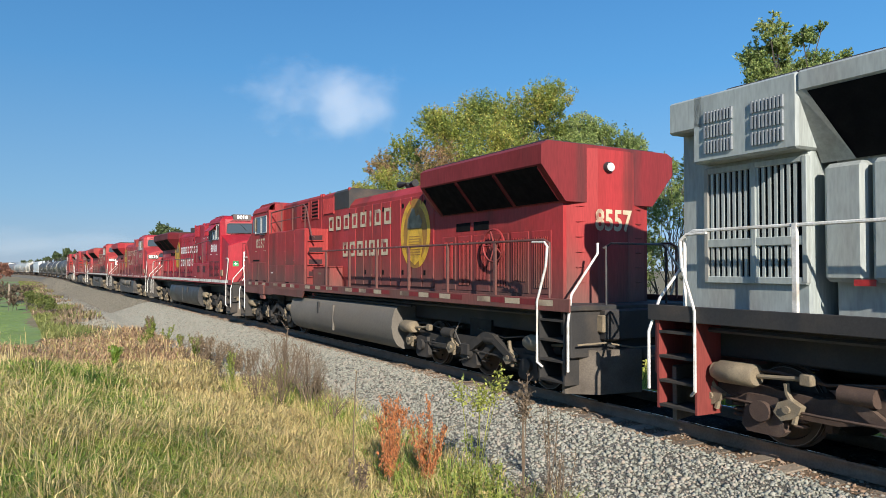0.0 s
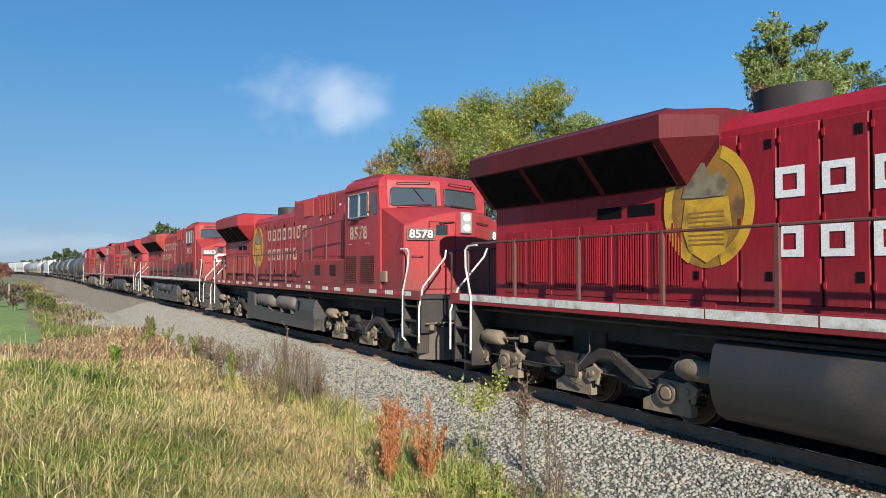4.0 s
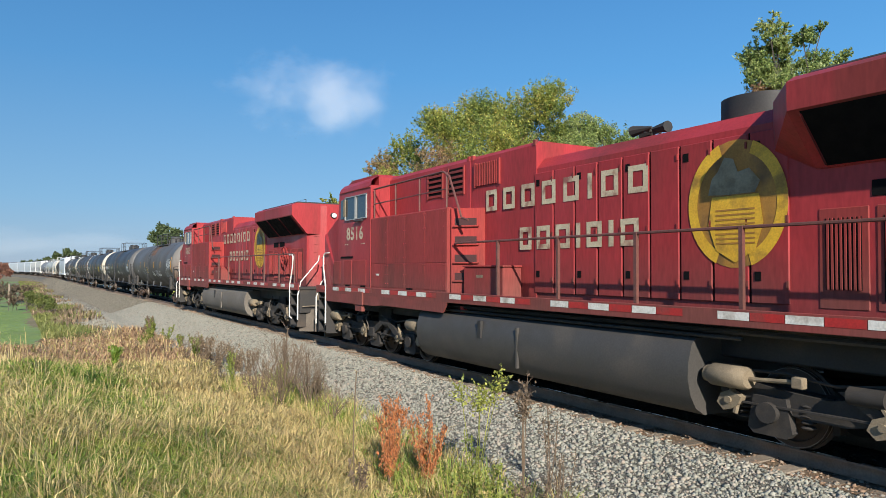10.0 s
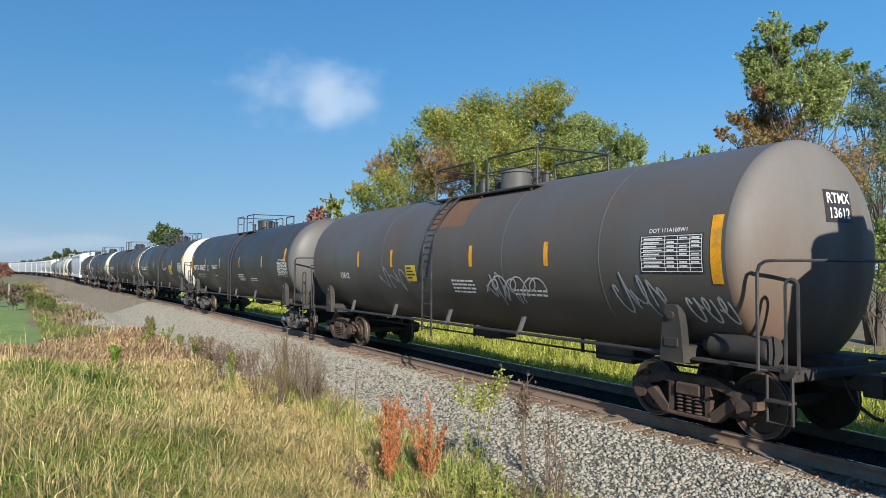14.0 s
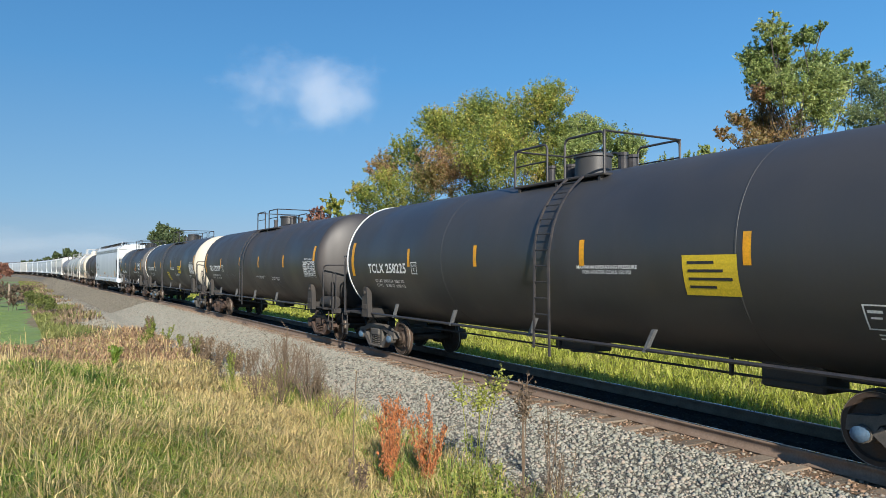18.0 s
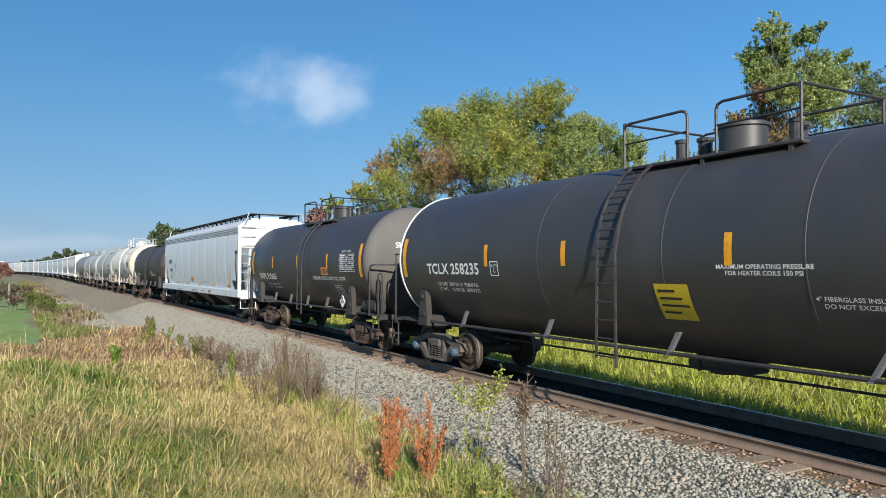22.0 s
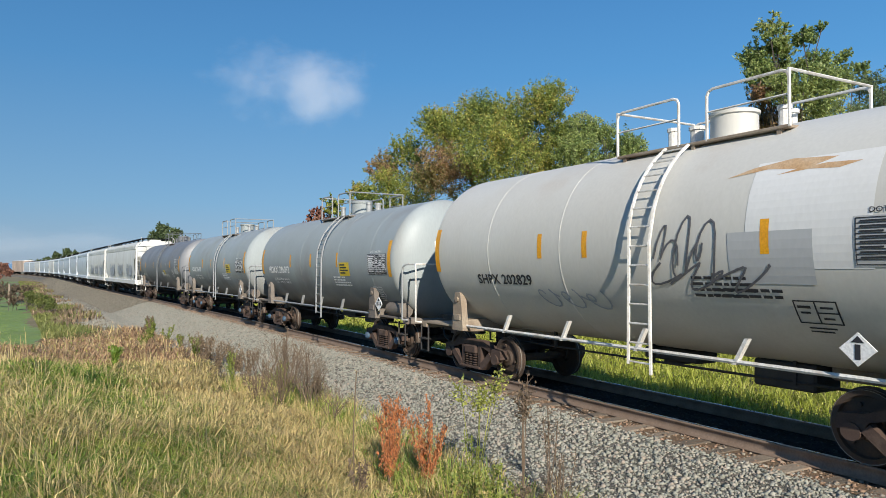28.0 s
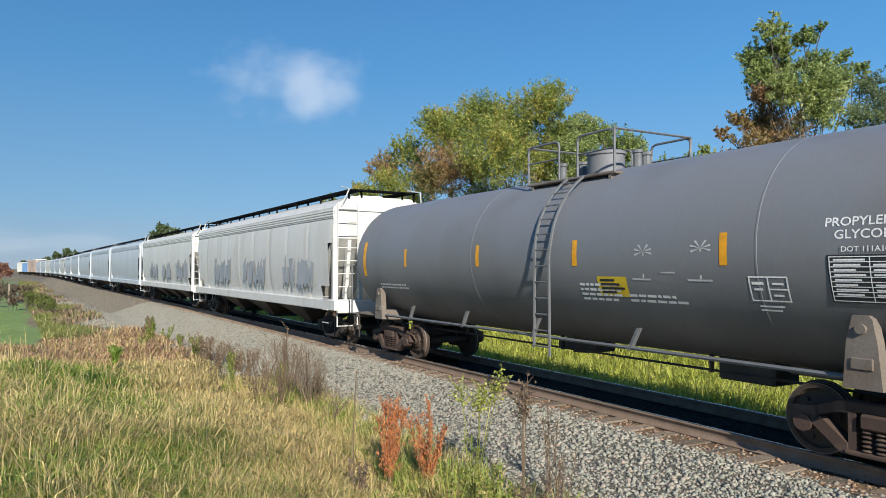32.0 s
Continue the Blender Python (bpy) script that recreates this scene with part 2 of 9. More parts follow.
def leaf_mat(name, cols, rough=0.6, trans=0.25, jitter=0.45):
    """Leaves or blades: each island takes its own tone from a ramp; a little light shines through."""
    m = bpy.data.materials.new(name)
    m.use_nodes = True
    nt = m.node_tree
    N, L = nt.nodes, nt.links
    bs = N["Principled BSDF"]
    ge, ra = N.new("ShaderNodeNewGeometry"), N.new("ShaderNodeValToRGB")
    el = ra.color_ramp.elements
    while len(el) < len(cols): el.new(0.5)
    for i, c in enumerate(cols):
        el[i].position, el[i].color = i / (len(cols) - 1), (*c, 1)
    tc, no = N.new("ShaderNodeTexCoord"), N.new("ShaderNodeTexNoise")
    no.inputs["Scale"].default_value, no.inputs["Detail"].default_value = 0.8, 5
    L.new(tc.outputs["Object"], no.inputs["Vector"])
    ad = N.new("ShaderNodeMath"); ad.operation = "MULTIPLY_ADD"; ad.inputs[1].default_value = 2.6; ad.inputs[2].default_value = -1.05
    L.new(no.outputs["Fac"], ad.inputs[0])
    mi = N.new("ShaderNodeMath"); mi.operation = "MULTIPLY_ADD"; mi.inputs[1].default_value = 0.55
    L.new(ge.outputs["Random Per Island"], mi.inputs[0])
    hf = N.new("ShaderNodeMath"); hf.operation = "MULTIPLY"; hf.inputs[1].default_value = 0.6
    L.new(ad.outputs[0], hf.inputs[0]); L.new(hf.outputs[0], mi.inputs[2])
    L.new(mi.outputs[0], ra.inputs[0])
    # each one a little lighter or darker
    fr, hv, vr = N.new("ShaderNodeMath"), N.new("ShaderNodeHueSaturation"), N.new("ShaderNodeMapRange")
    f0 = N.new("ShaderNodeMath"); f0.operation = "MULTIPLY"; f0.inputs[1].default_value = 37.0
    L.new(ge.outputs["Random Per Island"], f0.inputs[0])
    fr.operation = "FRACT"; L.new(f0.outputs[0], fr.inputs[0])
    vr.inputs["To Min"].default_value, vr.inputs["To Max"].default_value = 1 - jitter, 1 + jitter
    L.new(fr.outputs[0], vr.inputs["Value"]); L.new(vr.outputs[0], hv.inputs["Value"]); L.new(ra.outputs[0], hv.inputs["Color"])
    tone_out = hv.outputs[0]
    L.new(tone_out, bs.inputs["Base Color"])
    bs.inputs["Roughness"].default_value = rough
    tl, mx = N.new("ShaderNodeBsdfTranslucent"), N.new("ShaderNodeMixShader")
    L.new(tone_out, tl.inputs["Color"])
    mx.inputs[0].default_value = trans
    L.new(bs.outputs[0], mx.inputs[1]); L.new(tl.outputs[0], mx.inputs[2])
    L.new(mx.outputs[0], N["Material Output"].inputs["Surface"])
    return m


def glass_mat(name, col, rough=0.05):
    m = bpy.data.materials.new(name)
    m.use_nodes = True
    b = m.node_tree.nodes["Principled BSDF"]
    b.inputs["Base Color"].default_value, b.inputs["Roughness"].default_value = (*col, 1), rough
    b.inputs["Specular IOR Level"].default_value = 0.8
    return m


V = (0.55, 1, 0.12)  # streaks run down
RED = mat("red_paint", (0.37, 0.036, 0.040), 0.5, film=((0.11, 0.062, 0.05), 1.5, 2.8, 0.65), spec=0.35, col2=(0.23, 0.020, 0.024), scale=1.1, stretch=V, dirt=(0.09, 0.03, 0.02), dirt_amt=0.55, dirt_scale=1.5, bump=0.03)
RED_WORN = mat("red_paint_worn", (0.38, 0.036, 0.038), 0.6, film=((0.12, 0.074, 0.06), 1.9, 3.2, 0.8), spec=0.3, col2=(0.17, 0.027, 0.024), scale=1.3, stretch=V, dirt=(0.06, 0.03, 0.025), dirt_amt=0.7, dirt_scale=1.8, bump=0.05)
RED_FRESH = mat("red_paint_fresh", (0.37, 0.018, 0.031), 0.48, film=((0.16, 0.07, 0.06), 1.5, 2.6, 0.4), spec=0.25, col2=(0.20, 0.007, 0.016), scale=0.9, dirt=(0.13, 0.02, 0.02), dirt_amt=0.4, stretch=V, bump=0.02)
RED_FADED = mat("red_paint_faded", (0.36, 0.042, 0.038), 0.6, film=((0.085, 0.046, 0.038), 2.2, 2.95, 0.5), spec=0.3, col2=(0.26, 0.036, 0.032), scale=1.2, stretch=V, dirt=(0.12, 0.045, 0.035), dirt_amt=0.35, bump=0.05)
RED_BROWNED = mat("red_paint_browned", (0.33, 0.040, 0.037), 0.6, film=((0.066, 0.040, 0.034), 2.5, 3.15, 0.9), spec=0.3, col2=(0.24, 0.034, 0.031), scale=1.2, stretch=V, dirt=(0.1, 0.04, 0.03), dirt_amt=0.4, bump=0.05)
RED_SOOT = mat("red_paint_sooty", (0.13, 0.012, 0.016), 0.6, col2=(0.05, 0.012, 0.014), scale=0.9, stretch=V, dirt=(0.03, 0.02, 0.02), dirt_amt=0.6, spec=0.3)
RED_GRIMY = mat("red_paint_grimy", (0.33, 0.042, 0.040), 0.65, film=((0.15, 0.078, 0.063), 1.6, 2.7, 0.55), spec=0.3, col2=(0.15, 0.035, 0.03), scale=1.4, stretch=V, dirt=(0.07, 0.035, 0.028), dirt_amt=0.55, bump=0.05)
SILVER = mat("grey_paint", (0.35, 0.385, 0.37), 0.5, col2=(0.27, 0.29, 0.28), scale=1.2, stretch=V, dirt=(0.22, 0.18, 0.14), dirt_amt=0.5, bump=0.03)
RED_DULL = mat("red_paint_dull", (0.22, 0.022, 0.026), 0.6, spec=0.3, col2=(0.11, 0.02, 0.02), scale=1.0, stretch=V, dirt=(0.05, 0.03, 0.028), dirt_amt=0.6)
CREST = mat("emblem_crest_grey", (0.30, 0.26, 0.17), 0.6, col2=(0.13, 0.09, 0.05), scale=5, dirt=(0.08, 0.05, 0.03), dirt_amt=0.6, dirt_scale=4)
CREAM = mat("cream_lettering", (0.58, 0.50, 0.35), 0.6, col2=(0.40, 0.29, 0.19), scale=4, dirt=(0.22, 0.055, 0.045), dirt_amt=0.85, dirt_scale=3.5)
WHITE_L = mat("white_lettering", (0.86, 0.86, 0.84), 0.6, col2=(0.76, 0.76, 0.74), scale=5, dirt=(0.5, 0.5, 0.5), dirt_amt=0.15, dirt_scale=6)
YELLOW = mat("yellow_tape", (0.84, 0.39, 0.012), 0.45, col2=(0.70, 0.30, 0.015), scale=5, dirt=(0.3, 0.17, 0.05), dirt_amt=0.4, dirt_scale=6)
SIGN_Y = mat("yellow_sign", (0.72, 0.52, 0.03), 0.5, col2=(0.60, 0.42, 0.03), scale=4)
GOLD_D = mat("golden_emblem_dark", (0.40, 0.20, 0.03), 0.6, col2=(0.22, 0.10, 0.03), scale=3, dirt=(0.08, 0.05, 0.03), dirt_amt=0.7, dirt_scale=2.5)
GOLD = mat("golden_emblem", (0.70, 0.42, 0.03), 0.55, col2=(0.52, 0.27, 0.03), scale=4, dirt=(0.10, 0.06, 0.03), dirt_amt=0.6, dirt_scale=3)
TAPE_R = mat("red_tape", (0.44, 0.026, 0.025), 0.4, col2=(0.30, 0.025, 0.022), scale=6, dirt=(0.14, 0.065, 0.05), dirt_amt=0.6, dirt_scale=3)
TAPE_W = mat("white_tape", (0.75, 0.73, 0.68), 0.4, col2=(0.5, 0.46, 0.38), scale=6, dirt=(0.2, 0.13, 0.08), dirt_amt=0.6, dirt_scale=4)
TAPE_C = mat("grimy_cream_tape", (0.46, 0.37, 0.26), 0.5, col2=(0.26, 0.17, 0.11), scale=3, dirt=(0.11, 0.06, 0.045), dirt_amt=0.9, dirt_scale=1.5)
DRY_FRAME = mat("dull_brown_frame", (0.16, 0.11, 0.085), 0.7, col2=(0.10, 0.07, 0.055), scale=5)
BOARD = mat("number_board_brown", (0.075, 0.05, 0.045), 0.5, col2=(0.05, 0.035, 0.032), scale=5)
BLACK_L = mat("black_lettering", (0.03, 0.03, 0.035), 0.6, scale=5)
ORANGE_L = mat("orange_sign", (0.75, 0.28, 0.10), 0.5, scale=5)
GREEN_L = mat("green_sign", (0.03, 0.32, 0.10), 0.5, scale=5)
FRAME_K = mat("frame_black", (0.028, 0.027, 0.027), 0.7, col2=(0.055, 0.048, 0.042), scale=1.8, dirt=(0.10, 0.075, 0.055), dirt_amt=0.5, bump=0.1)
TRUCK_G = mat("truck_steel_dusty", (0.10, 0.092, 0.082), 0.8, col2=(0.055, 0.048, 0.042), scale=3.0, dirt=(0.17, 0.14, 0.11), dirt_amt=0.5, dirt_scale=4, bump=0.25, fine=60)
TRUCK_R = mat("truck_steel_rusty", (0.078, 0.048, 0.036), 0.85, col2=(0.045, 0.031, 0.025), scale=3.0, dirt=(0.14, 0.098, 0.07), dirt_amt=0.5, dirt_scale=4, bump=0.25, fine=60)
TANK_G = mat("fuel_tank_dusty", (0.165, 0.145, 0.12), 0.75, col2=(0.085, 0.075, 0.065), scale=1.2, stretch=(0.5, 1, 0.7), dirt=(0.19, 0.16, 0.125), dirt_amt=0.4, bump=0.08)
TANK_DK = mat("fuel_tank_dark", (0.062, 0.058, 0.054), 0.6, col2=(0.045, 0.042, 0.04), scale=1.2, dirt=(0.11, 0.095, 0.08), dirt_amt=0.5, film=((0.10, 0.085, 0.07), 0.2, 0.9, 0.4), bump=0.06)
TANK_K = mat("fuel_tank_black", (0.03, 0.03, 0.032), 0.5, col2=(0.05, 0.046, 0.042), scale=1.2, dirt=(0.09, 0.075, 0.06), dirt_amt=0.5, bump=0.06)
WHEEL = mat("wheel_steel", (0.055, 0.042, 0.034), 0.8, 0.1, col2=(0.11, 0.065, 0.04), scale=5, bump=0.15)
TREAD = mat("wheel_tread", (0.26, 0.235, 0.21), 0.5, 0.5, col2=(0.15, 0.12, 0.10), scale=6, bump=0.03)
BLUE_CAP = mat("blue_bearing_cap", (0.055, 0.12, 0.20), 0.6, col2=(0.08, 0.085, 0.09), scale=6)
RAIL_W = mat("white_handrail", (0.74, 0.73, 0.69), 0.5, col2=(0.5, 0.45, 0.38), scale=8, dirt=(0.25, 0.17, 0.11), dirt_amt=0.4, dirt_scale=5)
RAIL_R = mat("dark_red_handrail", (0.15, 0.06, 0.05), 0.5, col2=(0.08, 0.035, 0.03), scale=6)
RAIL_S = mat("slate_handrail", (0.15, 0.16, 0.17), 0.55, col2=(0.09, 0.09, 0.09), scale=6)
RAIL_G = mat("grey_handrail", (0.33, 0.34, 0.34), 0.5, scale=8)
RAIL_K = mat("black_handrail", (0.03, 0.03, 0.034), 0.45, col2=(0.07, 0.06, 0.055), scale=6)
GLASS = glass_mat("cab_glass", (0.03, 0.04, 0.05))
GLASS_L = glass_mat("cab_windscreen", (0.05, 0.065, 0.075), 0.06)
LAMP = glass_mat("lamp_glass", (0.75, 0.76, 0.72), 0.1)
GRILLE = mat("grille_black", (0.008, 0.008, 0.009), 0.85, scale=6, spec=0.08)
LOUVRE = mat("dark_louvre", (0.055, 0.018, 0.018), 0.6, scale=4)
HOSE = mat("rubber_hose", (0.02, 0.02, 0.02), 0.6, scale=10)


def tank_paint(name, col, col2, dirt, amt=0.5, rough=0.52, fine=30, film=None, spec=0.35):
    return mat(name, col, rough, film=film, spec=spec, col2=col2, scale=0.8, stretch=(0.7, 1, 0.25), dirt=dirt, dirt_amt=amt, dirt_scale=1.0, bump=0.006, fine=fine, grain=0.03)


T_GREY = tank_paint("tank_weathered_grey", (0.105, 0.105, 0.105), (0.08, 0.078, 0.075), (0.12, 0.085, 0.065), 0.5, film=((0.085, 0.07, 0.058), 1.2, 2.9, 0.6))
T_BLACK = tank_paint("tank_black", (0.033, 0.033, 0.034), (0.040, 0.039, 0.039), (0.062, 0.058, 0.055), 0.4, 0.5, spec=0.85)
T_BROWN = tank_paint("tank_black_rust_film", (0.033, 0.031, 0.031), (0.041, 0.036, 0.034), (0.072, 0.050, 0.040), 0.45, 0.52, spec=0.85)
T_DARK = tank_paint("tank_dark_grey", (0.034, 0.034, 0.036), (0.042, 0.041, 0.042), (0.062, 0.057, 0.053), 0.35, 0.5, spec=0.7)
T_OLIVE = tank_paint("tank_brown_black", (0.048, 0.042, 0.038), (0.062, 0.05, 0.042), (0.09, 0.065, 0.05), 0.4)
T_WHITE = tank_paint("tank_white", (0.60, 0.59, 0.54), (0.52, 0.50, 0.45), (0.44, 0.34, 0.24), 0.28)
# film: darker and browner towards the bottom
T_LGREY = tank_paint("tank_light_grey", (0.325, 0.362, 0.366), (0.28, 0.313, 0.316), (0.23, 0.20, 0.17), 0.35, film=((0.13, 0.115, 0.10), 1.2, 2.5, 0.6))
# the film paints the underside's shade into the lower colour
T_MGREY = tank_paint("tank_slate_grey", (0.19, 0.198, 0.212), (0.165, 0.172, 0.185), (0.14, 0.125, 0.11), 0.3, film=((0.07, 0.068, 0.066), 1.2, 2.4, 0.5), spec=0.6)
HEAD_W = tank_paint("head_cream_white", (0.52, 0.485, 0.40), (0.46, 0.42, 0.34), (0.38, 0.31, 0.21), 0.25, 0.55)
HEAD_G = tank_paint("head_dusty_grey", (0.17, 0.16, 0.15), (0.13, 0.12, 0.11), (0.10, 0.08, 0.065), 0.5, 0.6, film=((0.14, 0.085, 0.055), 1.6, 3.2, 0.8))
RUST = mat("rust_stain", (0.17, 0.095, 0.06), 0.85, col2=(0.12, 0.06, 0.035), scale=3, bump=0.2)
HOP_BLUE = mat("hopper_pale_blue", (0.53, 0.58, 0.62), 0.42, col2=(0.48, 0.53, 0.57), scale=0.8, stretch=(1.2, 1, 0.15), dirt=(0.46, 0.49, 0.52), dirt_amt=0.35, dirt_scale=1.5, bump=0.01, grain=0.03)
HOP_WHITE = mat("hopper_white", (0.66, 0.66, 0.63), 0.5, col2=(0.57, 0.57, 0.54), scale=0.8, stretch=(1.2, 1, 0.15), dirt=(0.46, 0.43, 0.38), dirt_amt=0.4, dirt_scale=1.5, bump=0.01, grain=0.04)
HOP_TAN = mat("autorack_tan", (0.42, 0.33, 0.27), 0.6, col2=(0.34, 0.27, 0.22), scale=0.8, stretch=(1.2, 1, 0.15), bump=0.03)
GREY_STRIPE = mat("grey_stripe", (0.26, 0.28, 0.30), 0.55, scale=3)
GRAFFITI = mat("graffiti_grey", (0.30, 0.33, 0.36), 0.6, col2=(0.45, 0.47, 0.5), scale=2)
GRAFFITI_D = mat("graffiti_dark", (0.12, 0.12, 0.13), 0.6, scale=3)
GRAFFITI_W = mat("graffiti_white", (0.55, 0.55, 0.55), 0.6, scale=3)
TRUCK_T = mat("truck_dust_tan", (0.24, 0.19, 0.125), 0.85, col2=(0.12, 0.098, 0.072), scale=4, dirt=(0.33, 0.26, 0.17), dirt_amt=0.5, dirt_scale=5, bump=0.2, fine=60)
TRUCK_D = mat("truck_steel_dark", (0.034, 0.030, 0.027), 0.85, col2=(0.022, 0.020, 0.018), scale=3, dirt=(0.085, 0.065, 0.048), dirt_amt=0.4, dirt_scale=4, bump=0.2, fine=60)

# ================= running gear =================
_mesh = {}


def shared(key, make):
    if key not in _mesh: _mesh[key] = make()
    return _mesh[key]


WHEELSETS = []  # (object, home x, height, radius), turned in motions()


def wheelset(parent, x, r, spin=True, gauge=0.72):
    def make():
        g = G()
        for s in (-1, 1):
            y = s * gauge
            prof = [(-0.07, r * 0.25), (-0.065, r * 0.34), (-0.02, r * 0.40), (-0.015, r * 0.80), (-0.062, r * 0.84), (-0.062, r * 1.0), (0.04, r * 1.0), (0.05, r * 1.06), (0.075, r * 1.06), (0.08, r * 0.84), (0.03, r * 0.8), (0.03, r * 0.3), (0.08, r * 0.25)]
            g.lathe([(-s * h if s > 0 else h, q) for h, q in prof], 28, (0, y * 1.0, 0), "y")
            for i in range(3):  # marks cast in the plate, which show the turning
                a = 2 * math.pi * i / 3 + 0.4
                g.tube((r * 0.6 * math.cos(a), y + s * 0.015, r * 0.6 * math.sin(a)), (r * 0.6 * math.cos(a), y + s * 0.05, r * 0.6 * math.sin(a)), r * 0.07, 6)
        g.tube((0, -0.95, 0), (0, 0.95, 0), 0.085, 10)
        return g.mesh("wheelset", WHEEL)

    def rims():
        g = G()
        for s in (-1, 1):
            g.lathe([(s * 0.060, r * 0.955), (s * 0.064, r * 0.99), (-s * 0.01, r * 1.004), (-s * 0.015, r * 0.95)], 28, (0, s * gauge, 0), "y")
            g.f = g.f[:-2]
        return g.mesh("tread", TREAD)

    o = part("wheelset", shared(("wheelset", r), make), None, parent)
    o.location = (x, 0, r)
    # two wheels on one axle with bright rims
    rim = shared(("rims", r), rims)
    if len(o.data.materials) == 1:
        o.data.materials.append(TREAD)
        vs = [tuple(v.co) for v in rim.vertices]; fs = [tuple(p.vertices) for p in rim.polygons]
        base_v = [tuple(v.co) for v in o.data.vertices]; base_f = [tuple(p.vertices) for p in o.data.polygons]
        k = len(base_f)
        o.data.clear_geometry()
        o.data.from_pydata(base_v + vs, [], base_f + [tuple(i + len(base_v) for i in f) for f in fs])
        for i, p in enumerate(o.data.polygons):
            p.use_smooth = True
            p.material_index = 0 if i < k else 1
        o.data.set_sharp_from_angle(angle=radians(35))
    if spin: WHEELSETS.append((o, x, r))
    return o


FREIGHT_R, LOCO_R, WHEEL_TRUE = 0.457, 0.533, 0.92


def freight_truck(car, x, steel, spin=True, caps=None):
    """A two-axle truck with cast side frames, springs, bolster and brake rigging."""
    key = "truck" + steel.name

    def frames():
        g = G()
        for s in (-1, 1):
            y0, y1 = s * 0.90, s * 1.06
            # the frame with its two side windows and spring opening left free: top chord, bottom chord, columns
            for m in (-1, 1):
                g.prism([(m * 1.08, 0.47), (m * 1.06, 0.66), (m * 0.72, 0.70), (m * 0.70, 0.60), (m * 0.78, 0.45)], "y", y0, y1)
                g.prism([(m * 0.74, 0.58), (m * 0.74, 0.70), (m * 0.45, 0.82), (m * 0.36, 0.82), (m * 0.36, 0.68), (m * 0.46, 0.67)], "y", y0, y1)
                g.prism([(m * 0.36, 0.20), (m * 0.27, 0.20), (m * 0.27, 0.72), (m * 0.36, 0.72)], "y", y0, y1)
                g.prism([(m * 0.78, 0.47), (m * 0.68, 0.58), (m * 0.36, 0.30), (m * 0.36, 0.17), (m * 0.44, 0.17)], "y", y0 + s * 0.01, y1 + s * 0.015)
                g.tube((m * 0.889, s * 0.95, FREIGHT_R), (m * 0.889, s * 1.09, FREIGHT_R), 0.115, 14)
            g.box(-0.40, 0.40, y0, y1, 0.69, 0.83, 0.02)
            g.box(-0.38, 0.38, y0 - s * 0.03, y1 + s * 0.05, 0.17, 0.23, 0.015)
        g.box(-0.22, 0.22, -1.1, 1.1, 0.50, 0.70, 0.03)
        g.box(-0.16, 0.16, -0.35, 0.35, 0.70, 0.98, 0.02)
        for m in (-1, 1):
            g.box(m * 0.36, m * 0.44, -0.85, 0.85, 0.36, 0.46)
            for s in (-1, 1):
                g.box(m * 0.36, m * 0.46, s * 0.66, s * 0.80, 0.30, 0.56, 0.01)
        return g.mesh("side_frame", steel)

    def springs():
        g = G()
        for s in (-1, 1):
            for k in (-0.15, 0.0, 0.15):
                for i in range(5):
                    z = 0.25 + i * 0.056
                    g.lathe([(-0.016, 0.055), (0, 0.071), (0.016, 0.055)], 8, (k, s * 1.03, z), "z")
        return g.mesh("spring_nest", steel)

    f = part("truck_frame", shared(key, frames), None, car)
    f.location = (x, 0, 0)
    part("spring_nest", shared(key + "s", springs), None, f)
    if caps:
        for m in (-1, 1):
            for s in (-1, 1):
                def cap():
                    g = G().lathe([(0, 0.10), (0.05, 0.10), (0.07, 0.07), (0.085, 0.03)], 12, (0, 0, 0), "y")
                    return g.mesh("bearing_cap", caps)
                c = part("bearing_cap", shared("cap" + caps.name, cap), None, f)
                c.location, c.rotation_euler = (m * 0.889, s * 1.09, FREIGHT_R), (0, 0, 0 if s > 0 else math.pi)
    for m in (-1, 1):
        wheelset(f, m * 0.889, FREIGHT_R, spin)
    return f


def coupler(car, x, way, mtl=FRAME_K):
    g = G()
    g.box(x - way * 0.9, x - way * 0.25, -0.11, 0.11, 0.78, 1.0, 0.02)
    g.prism([(x - way * 0.3, -0.14), (x - way * 0.05, -0.17), (x + way * 0.02, -0.05), (x - way * 0.03, 0.06), (x - way * 0.12, 0.17), (x - way * 0.3, 0.14)], "z", 0.72, 1.03)
    part("coupler", g, mtl, car)
    h = G()
    h.path([(x - way * 0.45, -0.32, 0.95), (x - way * 0.3, -0.34, 0.65), (x - way * 0.08, -0.30, 0.48), (x, -0.25, 0.46)], 0.025, 6)
    part("air_hose", h, HOSE, car)


# ================= tank cars =================
def dish(rho):
    """How far the skin of a tank's head stands back from its crown at a share of the radius, as a share of its depth: flat middle, tight knuckle."""
    return 1 - max(0.0, 1 - min(1.0, rho) ** 2.1) ** (1 / 2.1)


